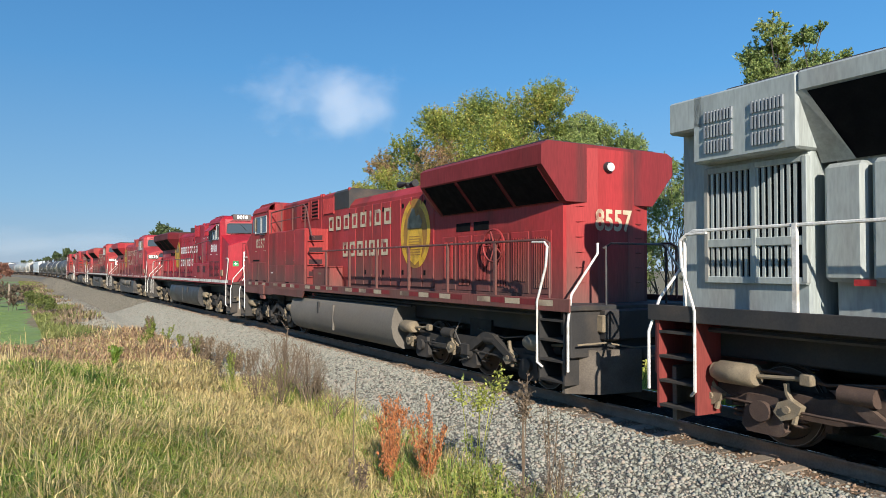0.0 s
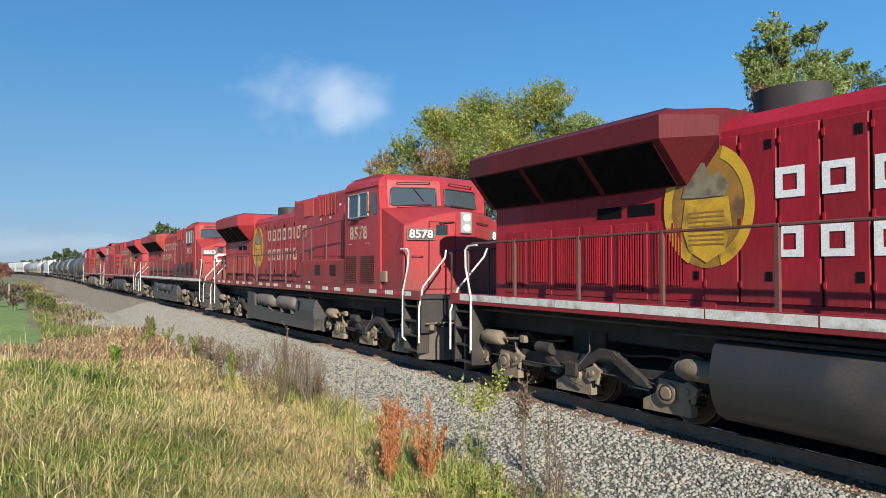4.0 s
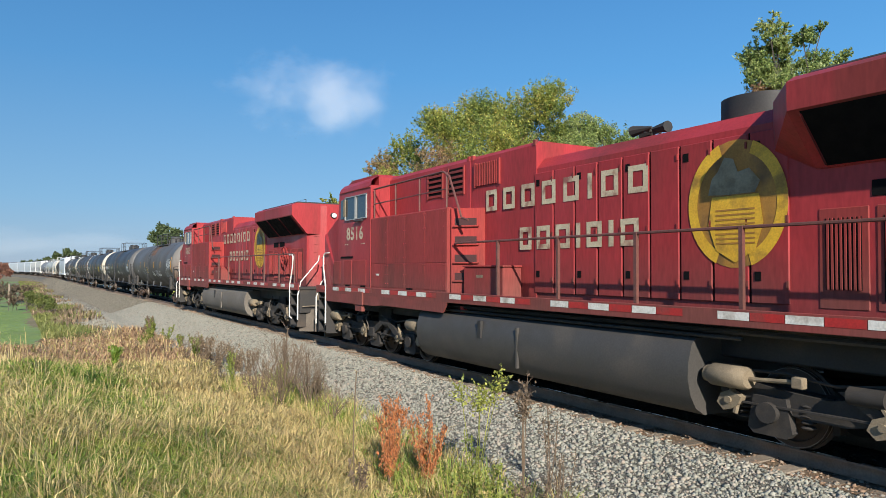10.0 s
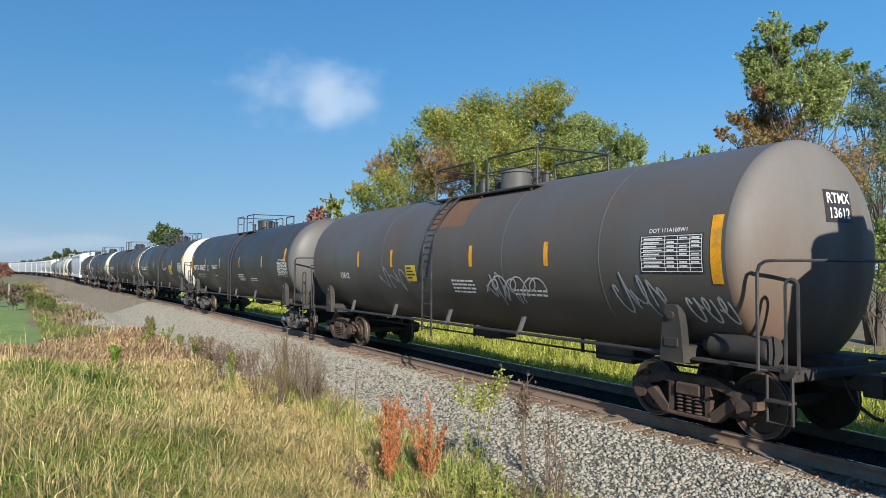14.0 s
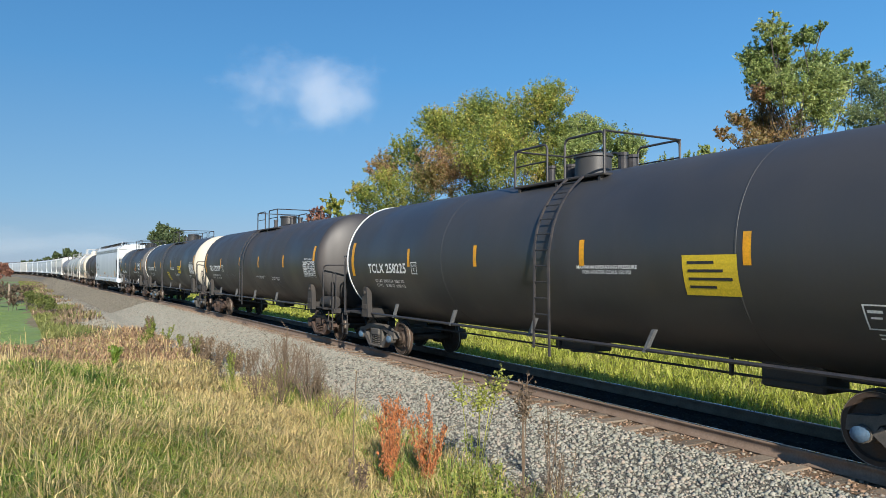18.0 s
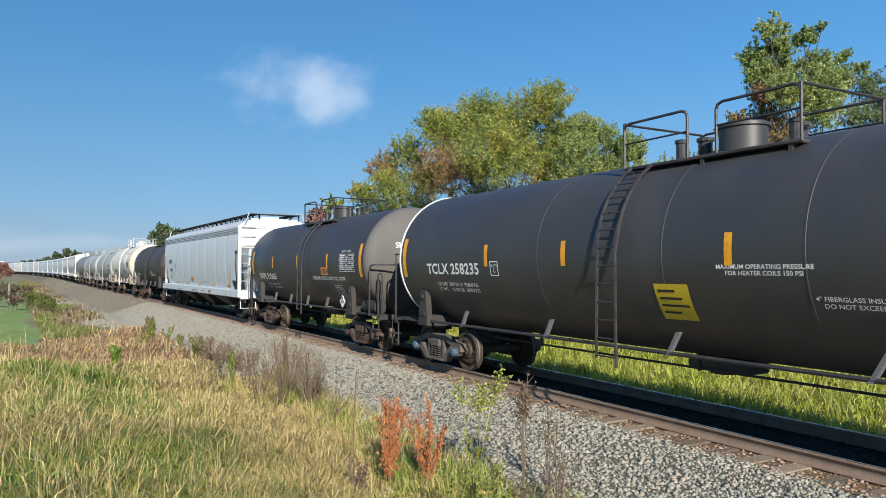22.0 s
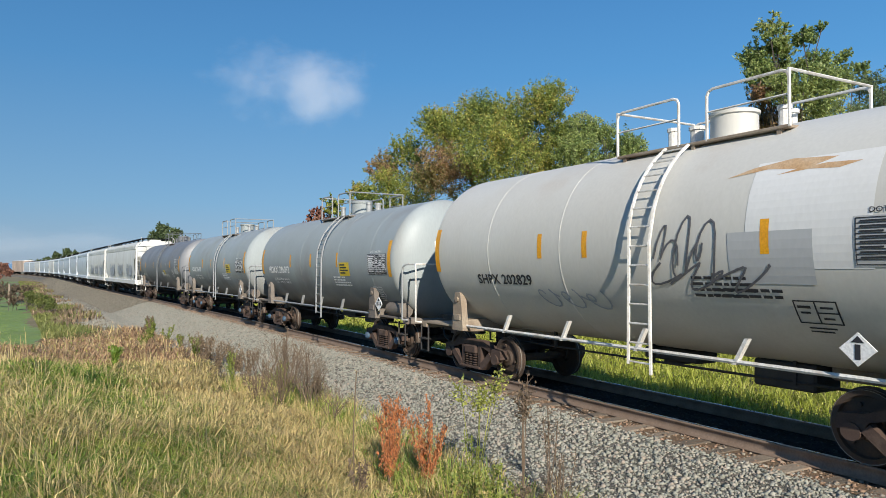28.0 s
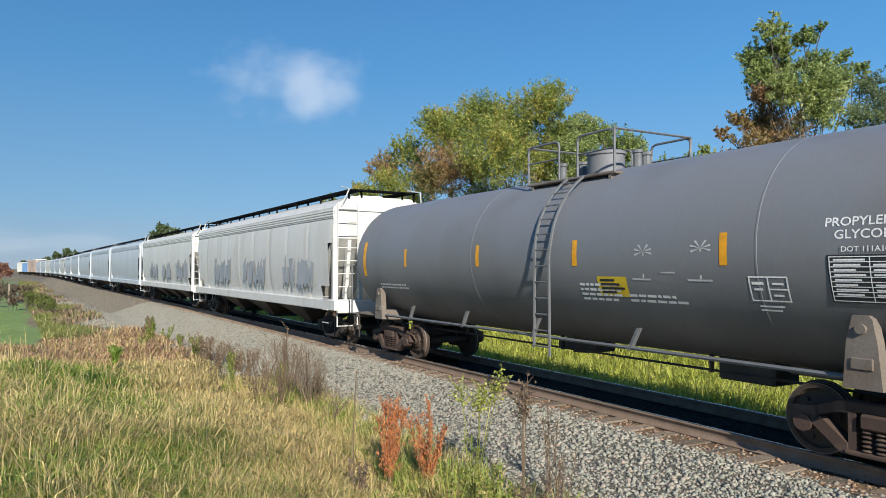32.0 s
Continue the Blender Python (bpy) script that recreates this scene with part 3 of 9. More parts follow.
def tank_car(u0, u1, tank_l, label, body, head=None, r=1.70, zc=2.715, frame_m=FRAME_K, rail_m=RAIL_K, steel=TRUCK_R, caps=None,
             mark=None, marks2=(), yellow=(), signs=(), dome="round", pc=0.4, plat=1.25, lad=0.0, rust_band=False, front_shape=0.46, seams=(), lettering=WHITE_L, graffiti=(), rim=None, plate=None, warn=None, table=True, spin=True, head_text=(), extra=None, shift=0.0, post=0.95, stencil=None):
    """A tank car between couplers u0 (front) and u1; x grows forward, the viewer stands on the -y side."""
    ln = u0 - u1
    h = ln / 2
    uc = (u0 + u1) / 2
    car = thing("tank_car", label, "tank car", "cars of the train")
    d = front_shape
    t0, t1 = -tank_l / 2 - d + shift, tank_l / 2 + d + shift
    n = 112
    # shell
    heads = [(dish(b), max(0.0001, b)) for b in (math.sin(math.radians(k)) for k in range(0, 91, 5))]
    g = G()
    rings = [t0 + d, t0 + d + 0.02] + [s for s in sorted(seams) if t0 + d + 0.1 < s < t1 - d - 0.1] + [t1 - d - 0.02, t1 - d]
    pr = []
    for x in rings:
        if x in seams: pr += [(x - 0.08, r), (x - 0.035, r), (x - 0.016, r), (x - 0.012, r + 0.004), (x + 0.012, r + 0.004), (x + 0.016, r), (x + 0.035, r), (x + 0.08, r)]
        else: pr.append((x, r))
    g.lathe(pr, n, (0, 0, zc))
    g.f = g.f[:-2]
    part("shell", g, body, car)
    for way, x, m in ((1, t1 - d, head or body), (-1, t0 + d, body)):
        hg = G().lathe([(way * d * (1 - a), r * b) for a, b in reversed(heads)], n, (x, 0, zc))
        part("tank_head", hg, m, car, "" if m is body else "pale domed tank head")
    if rim:
        part("head_rim", G().lathe([(-0.03, r), (-0.02, r + 0.014), (0.03, r + 0.014), (0.04, r)], n, (t0 + d - 0.02, 0, zc)), rim, car)
    if rust_band:
        bg = G().lathe([(-0.7, r + 0.003), (0.7, r + 0.003)], n, (0.35, 0, zc))
        bg.f = [f for f in bg.f[:-2] if sum(bg.v[i][2] for i in f) / 4 > zc + 0.75]
        part("stained_band", bg, RUST, car)["kind"] = "stuff"
    # top fittings
    px = pc
    zt = zc + r
    def ring_dome():
        q = G()
        q.lathe([(0, 0.35), (0.40, 0.35), (0.41, 0.38), (0.46, 0.38), (0.49, 0.33), (0.51, 0.1)], 24, (px, 0, zt - 0.06), "z")
        return q
    part("dome", ring_dome(), body if dome == "round" else frame_m, car)
    for a, b, c in ((px + 0.75, 0.25, 0.10), (px + 0.95, -0.2, 0.08), (px - 0.75, 0.1, 0.11), (px - 0.95, -0.25, 0.08)):
        q = G().tube((a, b, zt - 0.1), (a, b, zt + 0.16 + c), c, 10)
        q.tube((a, b, zt + 0.16 + c), (a, b, zt + 0.22 + c), c * 1.25, 10)
        part("valve", q, rail_m, car)
    q = G()  # platform either side of the dome
    for s in (-1, 1):
        q.box(px - plat, px + plat, s * 0.55, s * 1.0, zt - 0.22, zt - 0.17, 0.01)
        for k in (-0.9, 0.0, 0.9):
            q.box(px + k * plat - 0.03, px + k * plat + 0.03, s * 0.5, s * 0.98, zt - 0.42, zt - 0.2)
    part("platform", q, frame_m, car)
    for s in (-1, 1):
        y, zz = s * 0.98, zt + 0.60
        for a, b in ((-plat, -0.25), (0.25, plat)):
            q = G().path([(px + a, y, zt - 0.2), (px + a, y, zz - 0.1), (px + a + 0.03, y, zz - 0.03), (px + a + 0.1, y, zz), (px + b - 0.1, y, zz), (px + b - 0.03, y, zz - 0.03), (px + b, y, zz - 0.1), (px + b, y, zt - 0.2)], 0.024, 6)
            part("top_handrail", q.path([(px + a, y, zt + 0.25), (px + b, y, zt + 0.25)], 0.017, 5), rail_m, car)
    for e in (-plat, plat):
        part("end_rail", G().path([(px + e, -0.98, zt + 0.50), (px + e, -0.98, zt + 0.60), (px + e, 0.98, zt + 0.60), (px + e, 0.98, zt + 0.50)], 0.024, 6), rail_m, car)
    # ladders up both sides
    for s in (-1, 1):
        q = G()
        for e in (-0.21, 0.21):
            pts = [(lad + e, s * (r + 0.12), 0.98 if e < 0 else 0.86), (lad + e * 0.9, s * (r + 0.12), zc)]
            for k in range(1, 8):
                a = math.radians(k * 8)
                pts.append((lad + e, s * (r + 0.11) * math.cos(a), zc + (r + 0.11) * math.sin(a)))
            q.path(pts, 0.026, 5)
        for k in range(14):
            z = 1.02 + k * 0.3
            if z < zc: y, zz = r + 0.12, z
            else:
                a = (z - zc) / (r + 0.11)
                if a > 1.0: continue
                y, zz = (r + 0.11) * math.cos(a), zc + (r + 0.11) * math.sin(a)
            q.tube((lad - 0.21, s * y, zz), (lad + 0.21, s * y, zz), 0.015, 5)
        part("ladder", q, rail_m, car)
    # sills, bolsters, running rails
    bx = h - 2.15
    for way in (1, -1):
        q = G()
        q.box(way * (bx - 1.6), way * (h - 0.45), -0.32, 0.32, 0.92, 1.22, 0.02)
        q.box(way * (h - 0.62), way * (h - 0.40), -1.45, 1.45, 0.98, 1.12, 0.02)
        q.box(way * (h - 1.9), way * (h - 0.4), -1.45, -1.0, 1.10, 1.14)
        q.box(way * (h - 1.9), way * (h - 0.4), 1.0, 1.45, 1.10, 1.14)
        part("stub_sill", q, frame_m, car)
        q = G()
        for s in (-1, 1):
            q.prism([(way * bx - 0.21, 1.05), (way * bx + 0.21, 1.05), (way * bx + 0.16, 1.6), (way * bx + 0.11, 1.88), (way * bx + 0.07, 1.92), (way * bx - 0.10, 1.92), (way * bx - 0.17, 1.6)], "y", s * 1.42, s * 1.57)
            q.box(way * bx - 0.2, way * bx + 0.2, s * 0.3, s * 1.42, 1.02, 1.3, 0.02)
            q.tube((way * bx, s * 1.56, 1.76), (way * bx, s * 1.61, 1.76), 0.06, 10).box(way * bx - 0.12, way * bx + 0.12, s * 1.56, s * 1.59, 1.28, 1.42, 0.01)
        part("bolster", q, frame_m, car)
        # end handrail with its uprights, and corner steps
        q = G()
        e, zr = way * (h - post + 0.08), 2.86 if body is T_BLACK else 2.58
        for s in (-1, 1):
            q.path([(e, s * 1.45, 1.10), (e, s * 1.62, 1.12), (e, s * 1.62, zr - 0.16), (e + way * 0.03, s * 1.615, zr - 0.06), (e + way * 0.09, s * 1.59, zr - 0.01), (e + way * 0.18, s * 1.54, zr), (way * (h - 0.26), s * 1.0, zr), (way * (h - 0.22), 0, zr)], 0.024, 6)
            if rail_m is RAIL_K: q.path([(way * (h - 0.52), s * 1.45, 1.1), (way * (h - 0.52), s * 1.45, 2.24), (way * (h - 0.512), s * 1.446, 2.29), (way * (h - 0.485), s * 1.433, 2.325), (way * (h - 0.46), s * 1.42, 2.335), (way * (h - 0.435), s * 1.40, 2.325), (way * (h - 0.408), s * 1.386, 2.29), (way * (h - 0.40), s * 1.38, 2.24), (way * (h - 0.40), s * 1.38, 1.1)], 0.022, 5)
            st = G().path([(way * (h - 0.75), s * 1.48, 1.05), (way * (h - 0.75), s * 1.48, 0.42), (way * (h - 0.42), s * 1.48, 0.42), (way * (h - 0.42), s * 1.48, 1.05)], 0.022, 5)
            part("corner_step", st.box(way * (h - 0.75), way * (h - 0.42), s * 1.4, s * 1.55, 0.70, 0.73), FRAME_K, car)
        part("end_handrail", q, rail_m, car)
        coupler(car, way * h, way, frame_m)
        freight_truck(car, way * bx, steel, spin, caps)
    for s in (-1, 1):
        q = G()
        q.path([(-bx - 0.2, s * 1.45, 1.16), (bx + 0.2, s * 1.45, 1.16)], 0.034, 6)
        part("side_rail", q, rail_m, car)
        q = G()
        k = -bx + 1.5
        while k < bx - 1.2:
            q.prism([(k, 1.12), (k + 0.055, 1.12), (k + 0.245, 1.50), (k + 0.19, 1.50)], "y", s * 1.40, s * 1.48)
            k += max(1.7, (2 * bx - 2.6) / 4.01)
        part("rail_bracket", q, rail_m if rail_m is not RAIL_K else RAIL_S, car)
    # under the tank: outlet, brake rod, rigging
    q = G()
    q.tube((0.1, 0, zc - r - 0.28), (0.1, 0, zc - r + 0.1), 0.22, 12)
    q.box(-0.4, 0.7, -0.25, 0.25, zc - r - 0.22, zc - r - 0.02, 0.03)
    q.path([(-bx, -0.5, 0.84), (bx, -0.5, 0.84)], 0.022, 5)
    for k in (-0.55, 0.0, 0.55):
        q.box(k * bx, k * bx + 0.04, -0.53, -0.47, 0.80, 1.3)
    q.box(bx - 2.6, bx - 1.7, -0.5, 0.1, 0.72, 1.12, 0.03)
    part("brake_rigging", q, FRAME_K, car)
    q = G().lathe([(0, 0.02), (0.0, 0.10), (0.10, 0.13), (0.14, 0.19), (0.92, 0.20), (0.97, 0.21), (1.0, 0.20), (1.02, 0.02)], 18, (bx + 0.32, -1.2, 1.33), "x")
    q.tube((bx + 0.35, -1.2, 1.33), (bx - 0.1, -1.05, 1.28), 0.025, 6)
    part("brake_cylinder", q, frame_m, car)
    # lettering on the viewer's side
    if mark:
        txt, x, z, size = mark
        part("lettering", side_sheet(*letters(txt, size, size * 0.035, 1.05), x, z, 0.002 + size * size / 11, -1, r, zc), lettering, car)
    for lines, x, z_mid, size in marks2:
        lines = lines.split("\n")
        for i, txt in enumerate(lines):
            z = z_mid + ((len(lines) - 1) / 2 - i) * size * 1.45
            part("lettering", side_sheet(*letters(txt, size, size * 0.02), x, z, 0.003 + size * size / 10, -1, r, zc), lettering, car)
    for x in yellow:
        x, hh, w = (x, 1.0, 0.085) if x > t1 - d - 0.75 or x < t0 + d + 0.75 else (x, 0.46, 0.058)
        part("reflector", side_sheet(*rects([(-w, w, -hh / 2, hh / 2)]), x, zc + 0.03, 0.006, -1, r, zc), YELLOW, car)
    for x, z, w, hh in signs:
        part("yellow_sign", side_sheet(*rects([(-w / 2, w / 2, -hh / 2, hh / 2)]), x, z, 0.006, -1, r, zc), SIGN_Y, car)
        bars = [(-w * 0.4, w * (0.1 + 0.3 * ((i * 7) % 3) / 2), hh * (0.32 - 0.2 * i) - 0.02, hh * (0.32 - 0.2 * i) + 0.02) for i in range(4)]
        part("sign_lines", side_sheet(*rects(bars), x, z, 0.010, -1, r, zc), BLACK_L, car)
    if plate:
        x, z = plate
        w = 0.135
        part("plate_mark", side_sheet(*rects([(-w, w, w, w + 0.02), (-w, w, -w - 0.02, -w), (-w, -w + 0.02, -w, w), (w - 0.02, w, -w, w)]), x, z, 0.006, -1, r, zc), lettering, car)
        part("plate_text", side_sheet(*letters("PLATE", 0.052), x, z + 0.06, 0.006, -1, r, zc), lettering, car)
        part("plate_text", side_sheet(*letters("C", 0.085), x, z - 0.045, 0.006, -1, r, zc), lettering, car)
    if table:
        x, z = (t1 - d - 0.66, zc - 0.28) if table is True else table
        bars = [(-0.53, 0.53, 0.27 - 0.06 * i, 0.281 - 0.06 * i) for i in range(10)] + [(k, k + 0.011, -0.27, 0.28) for k in (-0.53, -0.1, 0.12, 0.33, 0.52)]
        bars += [(-0.5 + 0.02, -0.14 - 0.05 * (i % 3), 0.228 - 0.06 * i, 0.25 - 0.06 * i) for i in range(8)]
        bars += [(k, k + 0.13, 0.228 - 0.06 * i, 0.25 - 0.06 * i) for i in range(8) for k in (-0.06, 0.16, 0.36) if (i * 3 + int(k * 10)) % 4]
        part("class_mark", side_sheet(*letters("DOT 111A100W1", 0.062, 0.001), x - 0.05, z + 0.36, 0.012, -1, r, zc), lettering, car)
        part("table_panel", side_sheet(*rects([(-0.55, 0.55, -0.29, 0.30)]), x, z, 0.008, -1, r, zc), body if body in (T_BLACK, T_BROWN) else GREY_SOFT if body is T_WHITE else BLACK_L, car)
        part("inspection_table", side_sheet(*rects(bars), x, z, 0.013, -1, r, zc), lettering, car)
    if stencil:
        x, z = stencil
        part("stencil_frame", side_sheet(*rects([(-0.26, 0.26, 0.155, 0.175), (-0.26, 0.26, -0.175, -0.155), (-0.26, -0.24, -0.155, 0.155), (0.24, 0.26, -0.155, 0.155), (-0.01, 0.01, -0.155, 0.155), (0.01, 0.24, -0.01, 0.01)]), x, z, 0.006, -1, r, zc), lettering, car)
        part("fine_print", side_sheet(*rects([(-0.22, -0.06, 0.06, 0.10), (-0.2, -0.08, -0.02, 0.01), (0.05, 0.2, 0.06, 0.09), (0.05, 0.18, -0.10, -0.07), (-0.18, 0.15, -0.26, -0.235), (-0.18, 0.1, -0.32, -0.295)]), x, z, 0.006, -1, r, zc), lettering, car)
    rnd = random.Random(int(ln * 1000))
    bars = []
    for cx, cz, w, rows in ((t1 * 0.42, zc - 0.72, 1.0, 2), (lad + 1.2, zc - 0.55, 0.9, 4)) + (() if mark else ((-t1 * 0.68, zc - 0.72, 1.5, 2),)):
        if any(abs(cx - m2[1]) < 1.5 and abs(cz - m2[2]) < 0.5 for m2 in marks2): continue
        for i in range(rows):
            x = cx - w / 2
            while x < cx + w / 2 - 0.1:
                l = rnd.uniform(0.05, 0.18)
                bars.append((x, x + l, cz - zc - i * 0.09, cz - zc - i * 0.09 + 0.045))
                x += l + 0.03
    part("fine_print", side_sheet(*rects(bars), 0, zc, 0.006, -1, r, zc), lettering, car)
    for x, z, w, hh, m in graffiti:
        q = G()
        # looping strokes of a spray can
        n, k1, k2, ph = 56, rnd.uniform(4.2, 6.5), rnd.uniform(2.5, 3.8), rnd.uniform(0, 6)
        pts = [(-w / 2 + w * i / n + w * 0.10 * math.sin(k1 * 6.28 * i / n + ph), hh * 0.5 * (0.65 * math.sin(k1 * 6.28 * i / n) + 0.45 * math.sin(k2 * 6.28 * i / n + ph)), 0) for i in range(n + 1)]
        for i, (a, b) in enumerate(zip(pts, pts[1:])):
            if i % 19 > 16: continue
            dx, dz = b[0] - a[0], b[1] - a[1]
            l = math.hypot(dx, dz) + 1e-6
            ux, uz = dx / l * 0.012, dz / l * 0.012
            nx, nz = -dz / l * 0.016, dx / l * 0.016
            sh = side_sheet([(a[0] + nx - ux, a[1] + nz - uz, 0), (b[0] + nx + ux, b[1] + nz + uz, 0), (b[0] - nx + ux, b[1] - nz + uz, 0), (a[0] - nx - ux, a[1] - nz - uz, 0)], [(0, 1, 2, 3)], x, z, 0.014, -1, r, zc)
            q.add(sh.v, sh.f)
        part("scrawl", q, m, car)
    if warn:
        x, z, txt = warn
        part("placard", G().prism([(x, z + 0.2), (x + 0.2, z), (x, z - 0.2), (x - 0.2, z)], "y", -1.60, -1.585), WHITE_L, car)
        if txt: part("placard_number", side_sheet(*letters(txt, 0.10, 0.005), x, z, 1.603, -1), BLACK_L, car)
        part("placard_mark", G().prism([(x, z + 0.16), (x + 0.07, z + 0.08), (x - 0.07, z + 0.08)], "y", -1.605, -1.602), BLACK_L, car)
        if not txt: part("placard_mark", G().box(x - 0.03, x + 0.03, -1.605, -1.602, z - 0.12, z + 0.06), BLACK_L, car)
    for txt, y, z, size, m in head_text:
        q = []
        for a, b, _ in letters(txt, size, size * 0.02)[0]:
            rho = math.hypot(y + a, z + b - zc) / r
            q.append((t1 - d * dish(rho) + 0.012, y + a, z + b))
        part("head_lettering", G().add(q, letters(txt, size, size * 0.02)[1]), m, car)
    if extra: extra(car, r, zc, t1, d)
    MOVERS.append((car, uc - 0.14, h - 2.15, False))
    return car


MOVERS = []


# ================= covered hoppers =================
def hopper_car(u0, u1, label, body, mark=None, graffiti=None, near=False, lettering=BLACK_L, spin=False):
    """A covered hopper with curved sides, side sills, slope sheets at the ends, roof walk and end ladders."""
    ln = u0 - u1
    h, uc = ln / 2, (u0 + u1) / 2
    car = thing("hopper_car", label, "hopper car", "cars of the train")
    e, top, sill = h - 0.85, 4.55, 1.45
    # bowed side walls: profile in y, z
    prof = [(1.40, sill), (1.50, 1.9), (1.56, 2.6), (1.57, 3.3), (1.54, 3.9), (1.50, 4.12)]
    xs = [-e + 2 * e * i / 9 for i in range(10)]
    for s in (-1, 1):
        g = G()
        cols = []
        for i in range(9):
            a, b = xs[i] + 0.012, xs[i + 1] - 0.012
            cols += [(a, 0.0), (a + 0.04, 0.005), (a + 0.3, 0.008), ((a + b) / 2, 0.010), (b - 0.3, 0.008), (b - 0.04, 0.005), (b, 0.0)]
        # lower corners cut away where the slope sheets run in
        vs, fs = [], []
        for x, bow in cols:
            for y, z in prof:
                vs.append((x, s * (y + bow), z))
        m = len(prof)
        for i in range(len(cols) - 1):
            for j in range(m - 1):
                xm, zm = (cols[i][0] + cols[i + 1][0]) / 2, (prof[j][1] + prof[j + 1][1]) / 2
                if e - abs(xm) < 0.9 * max(0, 1 - (zm - sill) / 2.1): continue
                fs.append((i * m + j, (i + 1) * m + j, (i + 1) * m + j + 1, i * m + j + 1))
        g.add(vs, fs)
        g.smooth = True
        part("side_wall", g, body, car)
        g = G()
        for k in range(3):
            g.box(-e, e, s * 1.50, s * 1.55, 4.15 + k * 0.085, 4.20 + k * 0.085, 0.01)
        part("side_rib", g, GREY_STRIPE if near else body, car)
        g = G().box(-h + 0.55, h - 0.55, s * 1.30, s * 1.60, 1.12, 1.46, 0.025)
        part("side_sill", g, body, car)
        g = G().box(-e, e, s * 1.48, s * 1.535, 4.10, 4.46, 0.01)
        part("top_chord", g, body, car)
    g = G().prism([(-1.5, 4.44), (1.5, 4.44), (1.42, 4.58), (0.95, 4.84), (-0.95, 4.84), (-1.42, 4.58)], "x", -e, e)
    part("roof", g, body, car)
    g = G()
    n = 18 if near else 8
    for s in (-1, 1):
        g.box(-e - 0.2, e + 0.2, s * 0.62, s * 1.10, 5.02, 5.05)
        for i in range(n + 1):
            x = -e + 2 * e * i / n
            g.box(x - 0.025, x + 0.025, s * 1.03, s * 1.08, 4.74, 5.02).box(x - 0.025, x + 0.025, s * 0.64, s * 0.69, 4.80, 5.02)
    g.box(-e - 0.2, -e + 0.3, -0.65, 0.65, 5.02, 5.05).box(e - 0.3, e + 0.2, -0.65, 0.65, 5.02, 5.05)
    part("roof_walk", g, FRAME_K if near else GRILLE, car)
    g = G()
    for i in range(4):
        x = -e + 2 * e * (i + 0.5) / 4
        g.box(x - 1.5, x + 1.5, -0.4, 0.4, 4.84, 4.98, 0.03)
    part("hatch", g, body, car)
    for way in (1, -1):
        g = G()
        g.prism([(way * e, 1.46), (way * e, 2.7), (way * (e - 0.02), 3.55), (way * (e - 0.02), 4.45), (way * (e - 0.08), 4.45), (way * (e - 0.1), 3.5), (way * (e - 2.6), 1.0), (way * (e - 2.4), 0.95)], "y", -0.03, 0.03)
        part("end_rib", g, body, car)
        g = G().add([(way * (e - 0.02), -1.50, 4.45), (way * (e - 0.02), 1.50, 4.45), (way * (e - 0.02), 1.54, 3.45), (way * (e - 0.02), -1.54, 3.45),
                     (way * (e - 2.5), -1.42, 1.1), (way * (e - 2.5), 1.42, 1.1)], [(0, 1, 2, 3), (3, 2, 5, 4)])
        part("slope_sheet", g, body, car)
        g = G()
        for s in (-1, 1):
            g.box(way * e, way * (e - 0.14), s * 1.40, s * 1.52, 1.4, 4.5, 0.01)
            g.box(way * e, way * (e - 0.1), s * 0.62, s * 0.72, 1.4, 3.5)
            g.prism([(way * (e - 0.05), 3.4), (way * (e - 0.2), 3.45), (way * (e - 0.5), 1.5), (way * (e - 0.3), 1.45)], "y", s * 0.95, s * 1.05)
        g.box(way * (e - 0.06), way * (e + 0.02), -1.52, 1.52, 4.36, 4.48)
        g.box(way * (h - 0.7), way * (h - 0.5), -1.5, 1.5, 1.05, 1.45, 0.02)
        part("end_frame", g, body, car)
        g = G()
        for s in (-1, 1):
            for k in range(10):
                z = 0.62 + k * 0.42
                g.tube((way * (e + 0.07), s * 0.80, z), (way * (e + 0.07), s * 1.42, z), 0.016, 5)
                if k < 3: g.tube((way * (e - 0.55), s * 1.63, z + 0.1), (way * (e - 0.1), s * 1.63, z + 0.1), 0.016, 5)
            for y in (0.8, 1.42):
                g.tube((way * (e + 0.07), s * y, 0.6), (way * (e + 0.07), s * y, 4.6), 0.02, 5)
            g.path([(way * (e + 0.05), s * 1.3, 4.5), (way * (e + 0.25), s * 1.15, 5.05), (way * (e - 0.5), s * 1.1, 5.2)], 0.02, 5)
        part("end_ladder", g, body, car)
        coupler(car, way * h, way)
        freight_truck(car, way * (h - 2.2), TRUCK_D, spin)
    for i in range(3):
        x = (i - 1) * (e - 2.2) * 0.62
        part("hopper_bay", G().add([(x - 1.5, -1.35, 1.2), (x + 1.5, -1.35, 1.2), (x + 1.5, 1.35, 1.2), (x - 1.5, 1.35, 1.2), (x - 0.35, -0.5, 0.42), (x + 0.35, -0.5, 0.42), (x + 0.35, 0.5, 0.42), (x - 0.35, 0.5, 0.42)],
                                   [(0, 1, 5, 4), (1, 2, 6, 5), (2, 3, 7, 6), (3, 0, 4, 7), (4, 5, 6, 7)]), FRAME_K, car)
        part("outlet_gate", G().box(x - 0.42, x + 0.42, -0.55, 0.55, 0.34, 0.44, 0.01), TRUCK_D, car)
    part("center_sill", G().box(-h + 0.6, h - 0.6, -0.3, 0.3, 0.9, 1.2), FRAME_K, car)
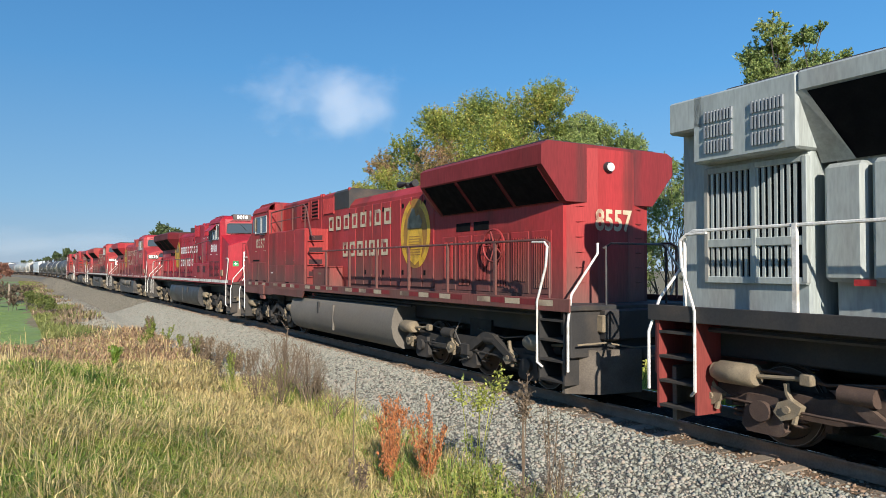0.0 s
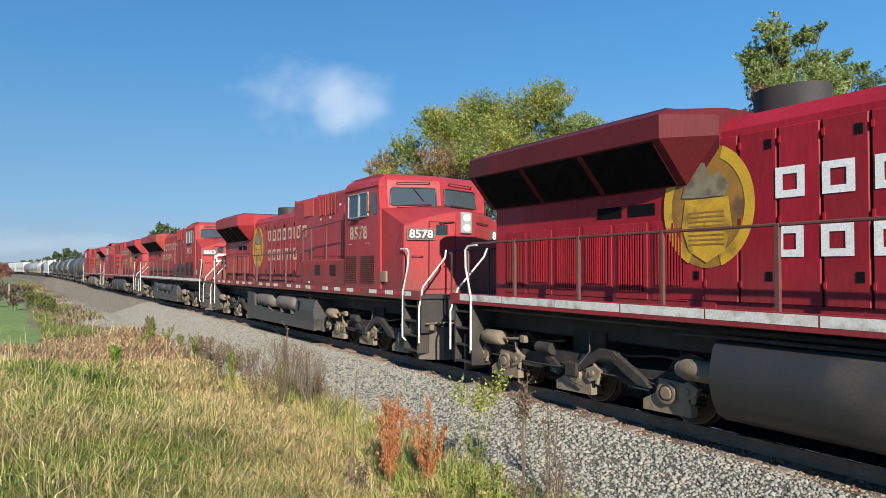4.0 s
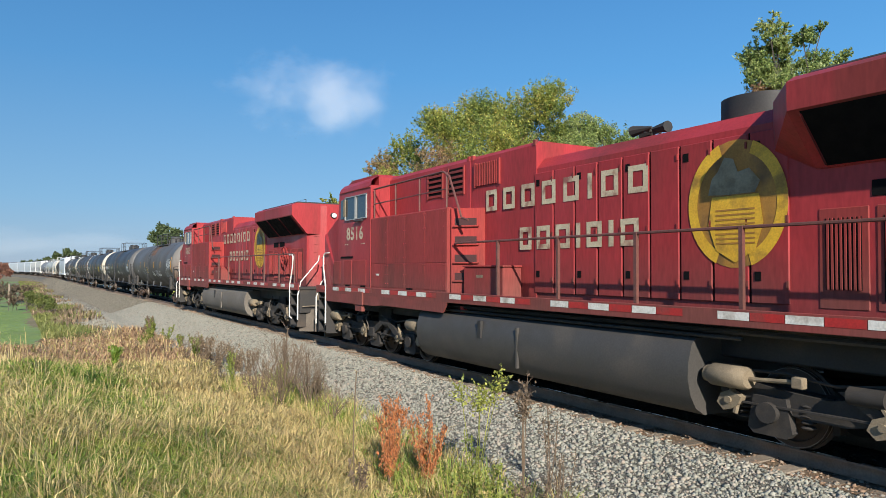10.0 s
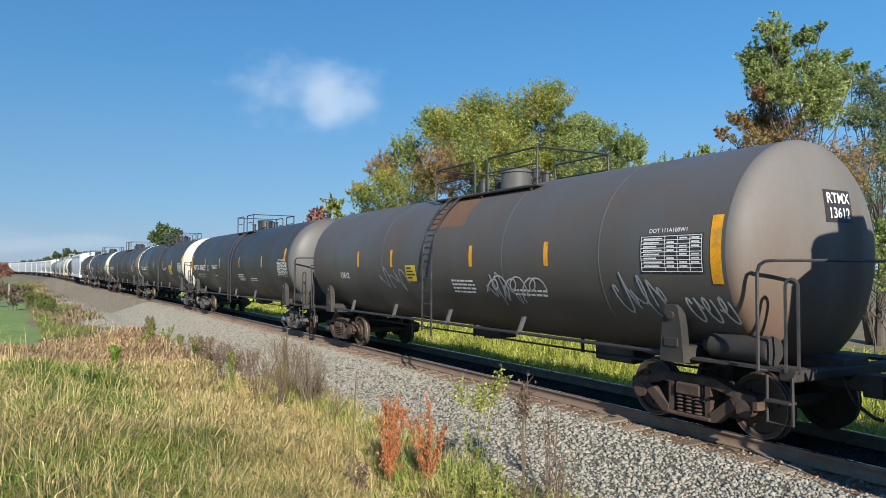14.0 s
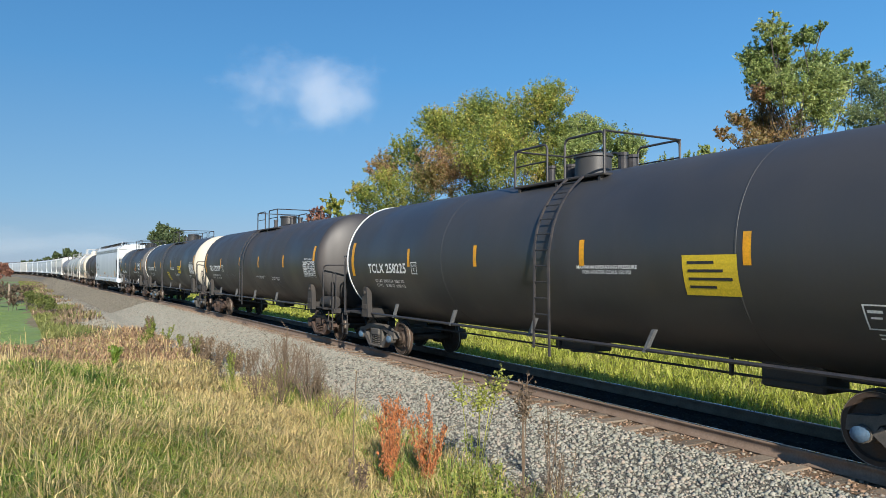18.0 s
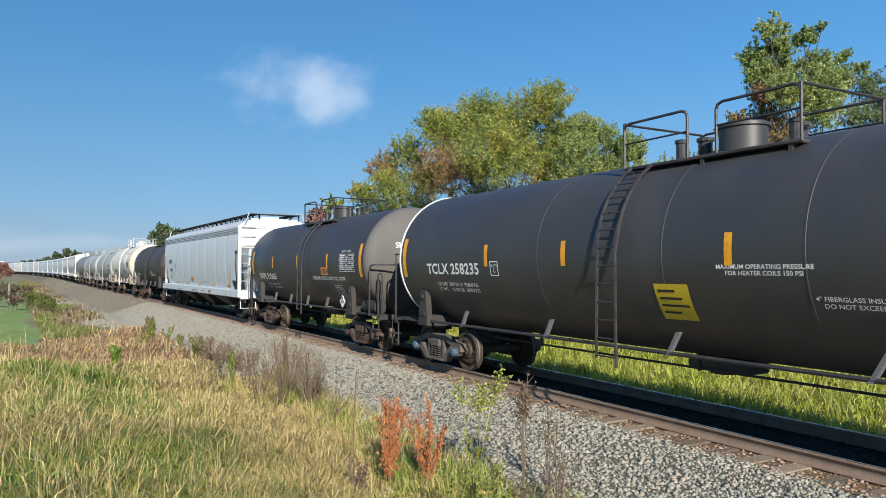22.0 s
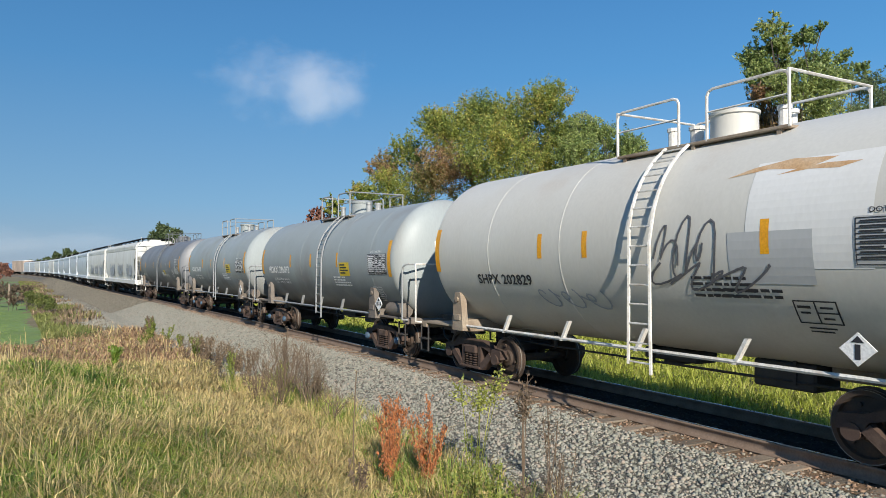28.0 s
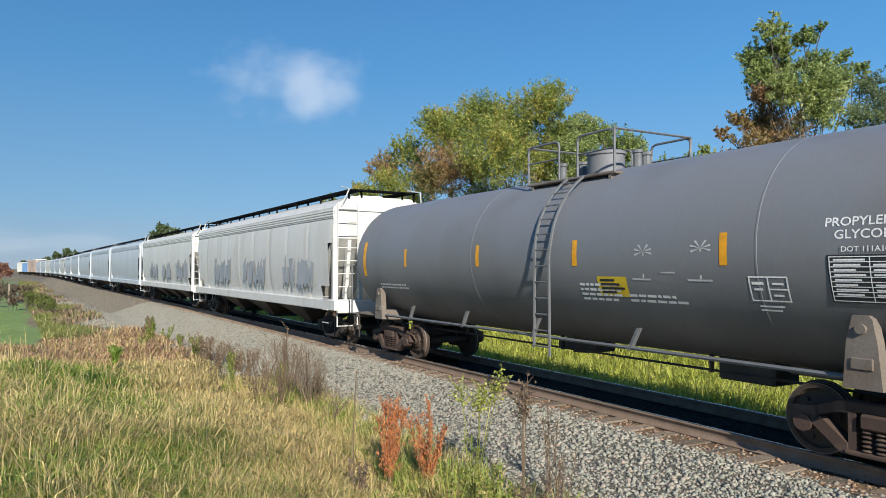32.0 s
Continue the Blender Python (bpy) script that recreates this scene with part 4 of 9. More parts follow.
    if mark:
        for i, (txt, x, z, size) in enumerate(mark):
            part("lettering", side_sheet(*letters(txt, size, size * 0.03), x, z, float(np.interp(z, [p[1] for p in prof], [p[0] for p in prof])) + 0.016 + size * 0.03 if z > 1.6 else 1.604, -1), lettering, car)
    if near:
        part("reflector", side_sheet(*rects([(-0.08, 0.08, -0.28, 0.28)]), e - 1.25, 2.0, 1.562, -1), YELLOW, car)
        part("reflector", side_sheet(*rects([(-0.09, 0.09, -0.35, 0.35)]), -e + 0.85, 2.1, 1.565, -1), YELLOW, car)
        for k in range(5):
            x = -4.6 + k * 2.8
            part("reflector", side_sheet(*rects([(-0.28, 0.28, -0.045, 0.045)]), x, 1.64, 1.462, -1), YELLOW, car)
            part("lube_mark", side_sheet([(0, 0.1, 0), (0.1, 0, 0), (0, -0.1, 0), (-0.1, 0, 0)], [(0, 1, 2, 3)], x + 0.1, 1.22, 1.604, -1), SIGN_Y, car)
    if near:
        for x0, x1, z in ((-4.0, -2.6, 1.22), (-0.3, 0.9, 1.27), (-0.3, 0.9, 1.19), (3.3, 3.9, 1.30), (3.3, 3.9, 1.25)):
            k = x0
            while k < x1:
                part("fine_print", side_sheet(*rects([(0, 0.13, -0.014, 0.014)]), k + 0.13, z, 1.604, -1), lettering, car)
                k += 0.17
        for k in range(8):
            part("fine_print", side_sheet(*rects([(0, 0.11, -0.017, 0.017)]), 1.75 + k * 0.15, 1.74, 1.512, -1), lettering, car)
        part("decal", side_sheet(*rects([(-0.36, 0.36, -0.12, 0.10)]), -0.5, 1.93, 1.526, -1), YELLOW, car)
        part("fine_print", side_sheet(*rects([(-0.32, 0.3, 0.03, 0.06), (-0.32, 0.2, -0.03, 0.0), (-0.32, 0.32, -0.10, -0.055)]), -0.5, 1.93, 1.530, -1), lettering, car)
        part("plate_mark", side_sheet(*rects([(-0.14, 0.14, 0.14, 0.16), (-0.14, 0.14, -0.16, -0.14), (-0.14, -0.12, -0.14, 0.14), (0.12, 0.14, -0.14, 0.14), (-0.05, 0.05, -0.08, 0.02)]), -4.85, 2.67, 1.582, -1), lettering, car)
        part("number_board", G().box(e + 0.0, e + 0.012, 0.15, 0.95, 4.0, 4.3), BLACK_L, car)
        vs, fs = letters("SHPX\n454361", 0.10, 0.004)
        part("board_number", G().add([(e + 0.016, 0.55 + a, 4.15 + b) for a, b, _ in vs], fs), WHITE_L, car)
        part("end_sheet", G().box(e - 0.03, e - 0.005, -1.5, 1.5, 3.45, 4.42), HOP_WHITE, car)
    if graffiti:
        rnd = random.Random(graffiti)
        g = G()
        for k in range(3):
            x0 = -e * 0.6 + k * e * 0.55
            for i in range(26):
                x, z = x0 + rnd.uniform(0, 3.0), 1.75 + rnd.uniform(0, 0.25)
                g.add(*[[(x, -1.575, z), (x + rnd.uniform(0.08, 0.22), -1.575, z), (x + rnd.uniform(0.1, 0.4), -1.59, z + rnd.uniform(0.4, 1.1)), (x + rnd.uniform(-0.1, 0.1), -1.59, z + rnd.uniform(0.4, 1.0))], [(0, 1, 2, 3)]])
        part("scrawl", g, GRAFFITI, car)
    MOVERS.append((car, uc, h - 2.2, False))
    return car


def box_wagon(u0, u1, label, name, category, body, roof, height):
    """A tall closed wagon far down the train."""
    h, uc = (u0 - u1) / 2, (u0 + u1) / 2
    car = thing(name, label, category, "cars of the train")
    part("body", G().box(-h + 0.6, h - 0.6, -1.55, 1.55, 1.1, height - 0.25, 0.05), body, car)
    part("roof", G().prism([(-1.55, height - 0.25), (1.55, height - 0.25), (1.1, height), (-1.1, height)], "x", -h + 0.6, h - 0.6), roof, car)
    g = G()
    for i in range(10):
        x = -h + 0.9 + i * (2 * h - 1.8) / 9
        g.box(x - 0.06, x + 0.06, -1.6, -1.55, 1.1, height - 0.3)
    part("side_post", g, body, car)
    for way in (1, -1):
        coupler(car, way * h, way)
        freight_truck(car, way * (h - 2.2), TRUCK_D, False)
    MOVERS.append((car, uc, h - 2.2, False))
    return car


PLOUGH = mat("plough_dust_tan", (0.15, 0.125, 0.10), 0.85, col2=(0.08, 0.065, 0.052), scale=2, dirt=(0.05, 0.04, 0.034), dirt_amt=0.6, bump=0.15)


# ================= locomotives =================
def axle_box(truck, xx, s):
    """A dusty tan journal housing with its round bearing."""
    def make():
        g = G().prism([(-0.40, 0.22), (-0.40, 0.34), (-0.27, 0.72), (0.16, 0.74), (0.24, 0.50), (0.48, 0.36), (0.48, 0.20)], "y", -0.06, 0.06)
        g.lathe([(0.0, 0.17), (0.08, 0.17), (0.085, 0.13), (0.06, 0.12), (0.10, 0.09), (0.105, 0.02)], 18, (0, 0.03, LOCO_R), "y")
        return g.mesh("axle_box", TRUCK_T)
    o = part("axle_box", shared("axle_box", make), None, truck)
    o.location, o.rotation_euler = (xx, s * 1.19, 0), (0, 0, 0 if s > 0 else math.pi)


def loco_truck(loco, x, steel, boxes=False):
    def frames():
        g = G()
        for s in (-1, 1):
            a, b = s * 1.02, s * 1.16
            for m in (-1, 1):
                g.prism([(m * 2.75, 0.86), (m * 2.75, 0.70), (m * 2.35, 0.62), (m * 1.6, 0.50), (m * 1.1, 0.50), (m * 0.6, 0.62), (0, 0.62), (0, 0.92), (m * 0.7, 0.92), (m * 1.3, 0.80), (m * 1.9, 0.84), (m * 2.4, 0.92)], "y", a, b)
                g.prism([(m * 1.15, 0.95), (m * 0.95, 0.98), (m * 0.35, 0.55), (m * 0.45, 0.45)], "y", b, b + s * 0.07)
                g.tube((m * 2.45, s * 1.12, 0.95), (m * 2.95, s * 1.12, 0.95), 0.15, 12)
                g.tube((m * 0.62, s * 1.20, 0.93), (m * 1.02, s * 1.20, 0.93), 0.12, 12)
                g.path([(m * 2.5, s * 1.18, 1.05), (m * 1.8, s * 1.20, 1.08), (m * 1.2, s * 1.18, 1.0), (m * 0.3, s * 1.2, 1.12)], 0.022, 5)
            for m in (-1, 0, 1):
                xx = m * 2.0
                g.prism([(xx - 0.30, 0.30), (xx - 0.22, 0.22), (xx + 0.22, 0.22), (xx + 0.30, 0.30), (xx + 0.22, 0.74), (xx - 0.22, 0.74)], "y", b - s * 0.04, b + s * 0.07)
                g.tube((xx, b, LOCO_R), (xx, s * 1.30, LOCO_R), 0.14, 14)
                for q in (-0.42, 0.42):
                    for k in range(5):
                        g.lathe([(-0.02, 0.07), (0, 0.09), (0.02, 0.07)], 8, (xx + q, s * 1.1, 0.40 + k * 0.07), "z")
                g.box(xx - 0.62, xx - 0.52, s * 0.68, s * 0.82, 0.3, 0.62, 0.01)
                g.box(xx + 0.52, xx + 0.62, s * 0.68, s * 0.82, 0.3, 0.62, 0.01)
            g.path([(-2.7, s * 1.22, 0.62), (-1.2, s * 1.24, 0.60), (1.0, s * 1.24, 0.64), (2.7, s * 1.22, 0.6)], 0.02, 5)
        g.box(-2.7, 2.7, -0.95, 0.95, 0.62, 0.80)
        g.box(-0.4, 0.4, -0.95, 0.95, 0.7, 1.3)
        g.smooth = True
        return g.mesh("truck_frame", steel)

    f = part("truck_frame", shared("ltruck" + steel.name, frames), None, loco)
    f.location = (x, 0, 0)

    def cylinder():
        g = G().lathe([(-0.32, 0.02), (-0.32, 0.13), (-0.28, 0.16), (0.2, 0.16), (0.24, 0.13), (0.30, 0.12), (0.30, 0.02)], 18, (0, 0, 0), "x")
        return g.tube((-0.32, 0, 0), (-0.95, 0, 0.05), 0.03, 8).box(-1.05, -0.9, -0.05, 0.05, -0.03, 0.12, 0.015).mesh("brake_cylinder", TRUCK_T)

    def lever():
        g = G().path([(0.12, 0, 0.36), (0.10, 0, 0.22), (-0.02, 0, 0.02), (0.02, 0, -0.16)], 0.035, 6)
        g.prism([(-0.10, 0.08), (0.06, 0.16), (0.20, 0.10), (0.26, -0.04), (0.16, -0.14), (0.04, -0.10), (-0.06, -0.02)], "y", -0.05, 0.05).tube((0.08, -0.05, 0.02), (0.08, 0.08, 0.02), 0.05, 10)
        return g.mesh("brake_lever", TRUCK_T)

    def strut():
        g = G().prism([(-1.15, 0.28), (-1.0, 0.42), (-0.38, 0.78), (-0.1, 0.80), (0.42, 0.52), (0.68, 0.46), (0.68, 0.30), (0.40, 0.32), (-0.14, 0.64), (-0.36, 0.62), (-0.9, 0.30)], "y", -0.05, 0.05)
        return g.box(0.4, 0.7, -0.08, 0.09, 0.22, 0.48, 0.02).mesh("equalizer_strut", TRUCK_D)
    for s in (-1, 1):
        turn = 0 if s > 0 else math.pi
        for xx, zz in ((2.55, 0.95), (-2.35, 1.0)):
            o = part("brake_cylinder", shared("lcyl", cylinder), None, f)
            o.location, o.rotation_euler = (xx, s * 1.28, zz), (0, 0, turn)
        for xx in (2.45, -1.55, -2.65, 0.55):
            o = part("brake_lever", shared("llev", lever), None, f)
            o.location, o.rotation_euler = (xx, s * 1.24, 0.60), (0, 0, turn)
        o = part("equalizer_strut", shared("lstrut", strut), None, f)
        o.location, o.rotation_euler = (-0.55 * s, s * 1.26, 0.28), (0, 0, turn)
        part("sander_hose", G().path([(0.3, s * 1.2, 1.35), (0.42, s * 1.3, 1.0), (0.2, s * 1.32, 0.75), (-0.1, s * 1.3, 0.45), (0.25, s * 1.3, 0.35)], 0.014, 5), TRUCK_G, f)
    for m in (-1, 0, 1):
        wheelset(f, m * 2.0, LOCO_R)
        if boxes:
            for s in (-1, 1): axle_box(f, m * 2.0, s)


def slats(g, x0, x1, z0, z1, y, side, step, vertical=True, depth=0.03):
    k = x0 if vertical else z0
    while k < (x1 if vertical else z1) - step * 0.5:
        if vertical: g.box(k, k + step * 0.45, side * y, side * (y + depth), z0, z1)
        else: g.box(x0, x1, side * y, side * (y + depth), k, k + step * 0.45)
        k += step
    return g


def grey_end(lo, paint):
    """The tall radiator end of the grey engine: slatted doors, louvred panels, sloped dark intakes under a deep roof edge."""
    part("radiator_block", G().box(-9.99, -8.1, -1.22, 1.22, 1.8, 4.9, 0.03), paint, lo)
    part("rear_overhang", G().box(-9.97, -9.2, -1.5, 1.5, 4.5, 4.98, 0.03), paint, lo)
    part("upper_block", G().box(-9.56, -8.06, -1.5, 1.5, 4.0, 4.98, 0.03), paint, lo)
    part("roof_edge", G().box(-8.07, -2.8, -1.5, 1.5, 4.70, 4.98, 0.03), paint, lo)
    part("roof_screen", G().box(-9.2, -3.0, -1.3, 1.3, 4.97, 5.06, 0.02), FRAME_K, lo)
    part("radiator_hood", G().box(-7.95, -5.0, -0.98, 0.98, 1.8, 4.72, 0.02), paint, lo)
    for s in (-1, 1):
        part("radiator_intake", G().add([(-8.0, s * 1.48, 4.7), (-2.9, s * 1.48, 4.7), (-2.9, s * 1.03, 3.85), (-7.75, s * 1.03, 3.85)], [(0, 1, 2, 3)]), GRILLE, lo, "sloped black radiator intake")
        part("intake_post", G().add([(-8.07, s * 1.5, 4.72), (-7.96, s * 1.49, 4.72), (-7.66, s * 1.06, 3.84), (-8.07, s * 1.06, 3.84)], [(0, 1, 2, 3)]), paint, lo)
        for z0, z1 in ((2.36, 2.78), (2.9, 3.86)):
            part("grille_back", G().box(-9.5, -8.16, s * 1.22, s * 1.228, z0, z1), GRILLE, lo)
            part("grille_bar", slats(G(), -9.48, -8.18, z0, z1, 1.225, s, 0.085), paint, lo)
        for z0, z1 in ((2.78, 2.9), (3.86, 3.95), (2.26, 2.36)):
            part("grille_frame", G().box(-9.58, -8.12, s * 1.2, s * 1.27, z0, z1, 0.01), paint, lo)
        for x in (-9.58, -8.86, -8.18):
            part("grille_frame", G().box(x, x + 0.07, s * 1.2, s * 1.275, 2.28, 3.94, 0.01), paint, lo)
        for x in (-9.35, -8.65):
            part("louvre", slats(slats(slats(G(), x, x + 0.45, 4.12, 4.3, 1.5, s, 0.05), x, x + 0.45, 4.34, 4.52, 1.5, s, 0.05), x, x + 0.45, 4.56, 4.72, 1.5, s, 0.05), GREY_STRIPE, lo)
        for k in range(4):
            a = -7.98 + k * 0.54
            part("radiator_door", G().box(a, a + 0.49, s * 0.97, s * 1.2, 2.3, 3.8, 0.06), paint, lo)
        part("warning_label", side_sheet(*rects([(-0.12, 0.12, -0.04, 0.04)]), -7.5, 2.3, 1.202, s), TAPE_R, lo)


def locomotive(u0, u1, label, number, paint, lower, turned, style, tank_m, rail_m=RAIL_W, hood_rail=RAIL_R, steel=TRUCK_D, letters_m=CREAM, tape="red", front=None, emblem=True, deck_m=None, name_bars=True, front_number=True, wing_m=None, grilles_pale=False, name_at=None, emblem_at=None, step_m=FRAME_K, rows=(4.0, 3.1)):
    """A six-axle diesel with a wide cab at +x. style 'early' carries one long fuel tank and a cabinet behind the cab; 'late' carries air reservoirs along the tank."""
    h, uc = (u0 - u1) / 2, (u0 + u1) / 2
    lo = thing("locomotive", label, "locomotive", "locomotives at the head of the train")
    vis = 1 if turned else -1
    cabin = "late" if number == "8018" else style
    cx0, cx1 = (6.14, 8.2) if number == "8018" else (6.35, 8.5) if style != "late" else (5.92, 8.07)
    deck = deck_m or lower
    # frame, deck and edge stripe
    part("underframe", G().box(-10.4, 10.4, -0.9, 0.9, 1.15, 1.72, 0.03), FRAME_K, lo)
    part("deck", G().box(-10.3, 10.3, -1.55, 1.55, 1.70, 1.80, 0.015), FRAME_K, lo)
    for s in (-1, 1):
        part("deck_edge", G().box(-10.3, 10.3, s * 1.545, s * 1.575, 1.68, 1.92, 0.008), deck, lo)
        if s != vis: continue
        w, r = [], []
        x = -9.9
        i = 0
        while tape and x < 9.8:
            if tape == "white": w.append((x, x + 1.5, -0.07, 0.07)); x += 1.52
            elif tape == "red":
                (w if i % 2 else r).append((x, x + 0.45, -0.055, 0.055)); x += 0.46 if i % 6 else 1.0
            i += 1
        for strips, m in ((w, TAPE_C if paint is RED_WORN else TAPE_W), (r, RED_DULL if paint is RED_WORN else TAPE_R)):
            for a, b, c, d in strips:
                part("edge_tape", side_sheet(*rects([(a, b, c, d)]), 0, 1.83, 1.579, s), m, lo)
    # long hood: low part, raised part, radiator end
    hw, hz = 0.98, 0.17 if number == "8853" else 0.0
    g = G().prism([(-hw, 1.80), (hw, 1.80), (hw, 4.52 + hz), (hw - 0.16, 4.74 + hz), (-hw + 0.16, 4.74 + hz), (-hw, 4.52 + hz)], "x", -5.0, 0.5)
    part("engine_hood", g, paint, lo)
    rx = {"8578": 0.0, "8853": 0.47, "8018": 0.26}.get(number, 0.15)
    g = G().prism([(-hw - 0.02, 1.80), (hw + 0.02, 1.80), (hw + 0.02, 5.02), (hw - 0.05, 5.10), (-hw + 0.05, 5.10), (-hw - 0.02, 5.02)], "x", rx, 2.4)
    part("cabinet_hood", g, paint, lo)
    g = G().prism([(-hw - 0.03, 1.80), (hw + 0.03, 1.80), (hw + 0.03, 5.02), (hw - 0.06, 5.12), (-hw + 0.06, 5.12), (-hw - 0.03, 5.02)], "x", 2.412, cx0)
    part("cabinet_hood", g, paint, lo)
    if number == "8557":
        part("sooty_panel", G().prism([(-hw - 0.03, 4.46), (hw + 0.03, 4.46), (hw + 0.03, 5.03), (hw - 0.05, 5.113), (-hw + 0.05, 5.113), (-hw - 0.03, 5.03)], "x", rx - 0.006, 1.32), FRAME_K, lo, "soot-black upper hood panel")
    for s in (-1, 1):
        for x in (rx + 0.05, 2.34, 2.5):
            part("lifting_lug", G().box(x - 0.03, x + 0.06, s * 0.93, s * 1.01, 5.0, 5.13, 0.01), lower, lo)
    # doors on the hood sides
    for s in (-1, 1):
        part("door_recess", G().box(-4.9, 0.2, s * (hw - 0.02), s * (hw + 0.006), 1.98, 4.42), GRILLE, lo)
        n = 9
        for i in range(n):
            a = -4.9 + i * 5.1 / n
            g = G().box(a + 0.016, a + 5.1 / n - 0.016, s * (hw - 0.01), s * (hw + 0.035), 1.98, 4.42, 0.012)
            part("hood_door", g, paint, lo)
        g = G()
        for i in range(n):
            a = -4.9 + i * 5.1 / n
            for z in (2.2, 3.1, 4.2):
                g.box(a + 0.02, a + 0.05, s * (hw + 0.03), s * (hw + 0.05), z, z + 0.10)
        part("door_hinge", g, lower, lo)
        for i in range(0, n, 2):
            a = -4.9 + i * 5.1 / n
            for z in (2.3, 4.15):
                part("door_latch", G().box(a + 0.40, a + 0.49, s * (hw + 0.03), s * (hw + 0.043), z, z + 0.13), GRILLE, lo)
    rb = -10.0
    if style == "grey":
        grey_end(lo, paint)
    else:
        # radiator end with its overhanging wings
        rf = -5.25 if style == "early" else -5.6 if emblem else -3.45
        if number == "8018": rf = -4.6
        rb = -9.6 if style == "early" else -10.0
        g = G().prism([(-hw - 0.02, 1.80), (hw + 0.02, 1.80), (hw + 0.02, 4.4), (-hw - 0.02, 4.4)], "x", rb + 0.15, rf + 0.45)
        part("radiator_hood", g, paint, lo)
        zt = 4.93 if style == "early" else 5.0
        re = rb + (0.04 if style == "early" else 0.5)
        full = [(-1.56, 4.47), (-1.56, zt - 0.09), (-1.42, zt), (1.42, zt), (1.56, zt - 0.09), (1.56, 4.47), (1.03, 3.78), (-1.03, 3.78)]
        slim = [(-1.03, 4.47), (-1.03, zt - 0.15), (-0.9, zt - 0.03), (0.9, zt - 0.03), (1.03, zt - 0.15), (1.03, 4.47), (1.01, 4.1), (-1.01, 4.1)]
        vs, fs = [], []
        for x, sec in ((re, full), (rf, full), (rf + (0.55 if emblem else 0.10), slim)):
            vs += [(x, y, z) for y, z in sec]
        for k in (0, 8):
            fs += [(k + i, k + (i + 1) % 8, k + 8 + (i + 1) % 8, k + 8 + i) for i in range(8)]
        part("radiator_wing", G().add(vs, fs + [tuple(range(8)), tuple(range(16, 24))]), wing_m or paint, lo)
        part("radiator_screen", G().box(re + 0.2, rf - 0.1, -1.3, 1.3, zt - 0.02, zt + 0.07, 0.02), FRAME_K, lo)
        part("roof_rung", G().path([(re + 0.5, 0.9 * vis, zt + 0.05), (re + 0.5, 0.9 * vis, zt + 0.2), (re + 1.1, 0.9 * vis, zt + 0.2), (re + 1.1, 0.9 * vis, zt + 0.05)], 0.014, 5), RAIL_K, lo)
        for s in (-1, 1):
            n = 3
            for k in range(n):
                a = re + 0.15 + k * (rf - re - 0.2) / n
                b = a + (rf - re - 0.2) / n - 0.09
                def sl(q, off): return (s * (1.03 + 0.53 * q + off * 0.79), 3.78 + 0.69 * q - off * 0.61)
                c = [sl(0.03, 0.006), sl(0.96, 0.006)]
                part("radiator_grille", G().add([(a, *c[0]), (b, *c[0]), (b, *c[1]), (a, *c[1])], [(0, 1, 2, 3)]), GRILLE, lo, "slanted black radiator screen")
                for x in (a, b):
                    d0, d1 = sl(0.05, 0.0), sl(0.92, 0.0)
                    part("screen_frame", G().tube((x, *d0), (x, *d1), 0.02, 4), RED_SOOT, lo)
            for x in (rf - 0.9, rf - 1.6):
                part("inspection_window", G().box(x - 0.28, x + 0.28, s * (hw + 0.015), s * (hw + 0.03), 3.36, 3.56, 0.005), GRILLE, lo)
            if style == "early" and s == vis and turned:
                q = G()
                n = 20
                rim = [(-7.5 + 0.36 * math.cos(2 * math.pi * i / n), s * 1.14, 2.98 + 0.36 * math.sin(2 * math.pi * i / n)) for i in range(n + 1)]
                q.path(rim, 0.022, 5)
                for i in range(5):
                    t5 = 2 * math.pi * i / 5
                    q.tube((-7.5, s * 1.11, 2.98), (-7.5 + 0.36 * math.cos(t5), s * 1.14, 2.98 + 0.36 * math.sin(t5)), 0.018, 5)
                part("brake_wheel", q.tube((-7.5, s * 0.98, 2.98), (-7.5, s * 1.16, 2.98), 0.06, 10), lower, lo, "round hand brake wheel")
            g, g2 = G(), G()
            for k in range(6):
                a = rf + 0.1 - (k + 1) * (rf - rb - 0.4) / 6
                b = a + (rf - rb - 0.4) / 6 - 0.14
                z0 = 1.98 if k % 2 else 2.1
                part("radiator_door", G().box(a - 0.03, b + 0.03, s * hw, s * (hw + 0.03), 1.95, 3.25, 0.01), lower if not grilles_pale else paint, lo)
                g.box(a + 0.05, b - 0.05, s * (hw + 0.03), s * (hw + 0.036), z0 + 0.1, 3.12)
                slats(g2, a + 0.06, b - 0.05, z0 + 0.1, 3.12, hw + 0.034, s, 0.052, True, 0.015)
            part("grille_back", g, GRILLE, lo)
            part("grille_bar", g2, lower if not grilles_pale else paint, lo)
    # rear end face: door, rungs, lamp
    g = G()
    for k in range(9):
        z = 2.2 + k * 0.3
        for y0, y1 in ((0.35, 0.75), (-0.75, -0.35)) if style == "early" else ((0.35, 0.75),):
            g.path([(rb + 0.16, y0, z), (rb + 0.06, y0, z), (rb + 0.06, y1, z), (rb + 0.16, y1, z)], 0.014, 5)
    part("end_rung", g, paint, lo)
    if style != "grey": part("end_hood_face", G().prism([(rb - 0.02, -0.36), (rb - 0.02, 0.36), (rb + 0.16, 0.96), (rb + 0.4, 0.96), (rb + 0.4, -0.96), (rb + 0.16, -0.96)], "z", 1.8, 4.86), paint, lo)
    if style != "grey": part("rear_lamp", G().lathe([(-0.08, 0.10), (0.0, 0.12), (0.02, 0.11)], 14, (rb - 0.0, 0.12 * vis, 4.5), "x"), RAIL_K, lo)
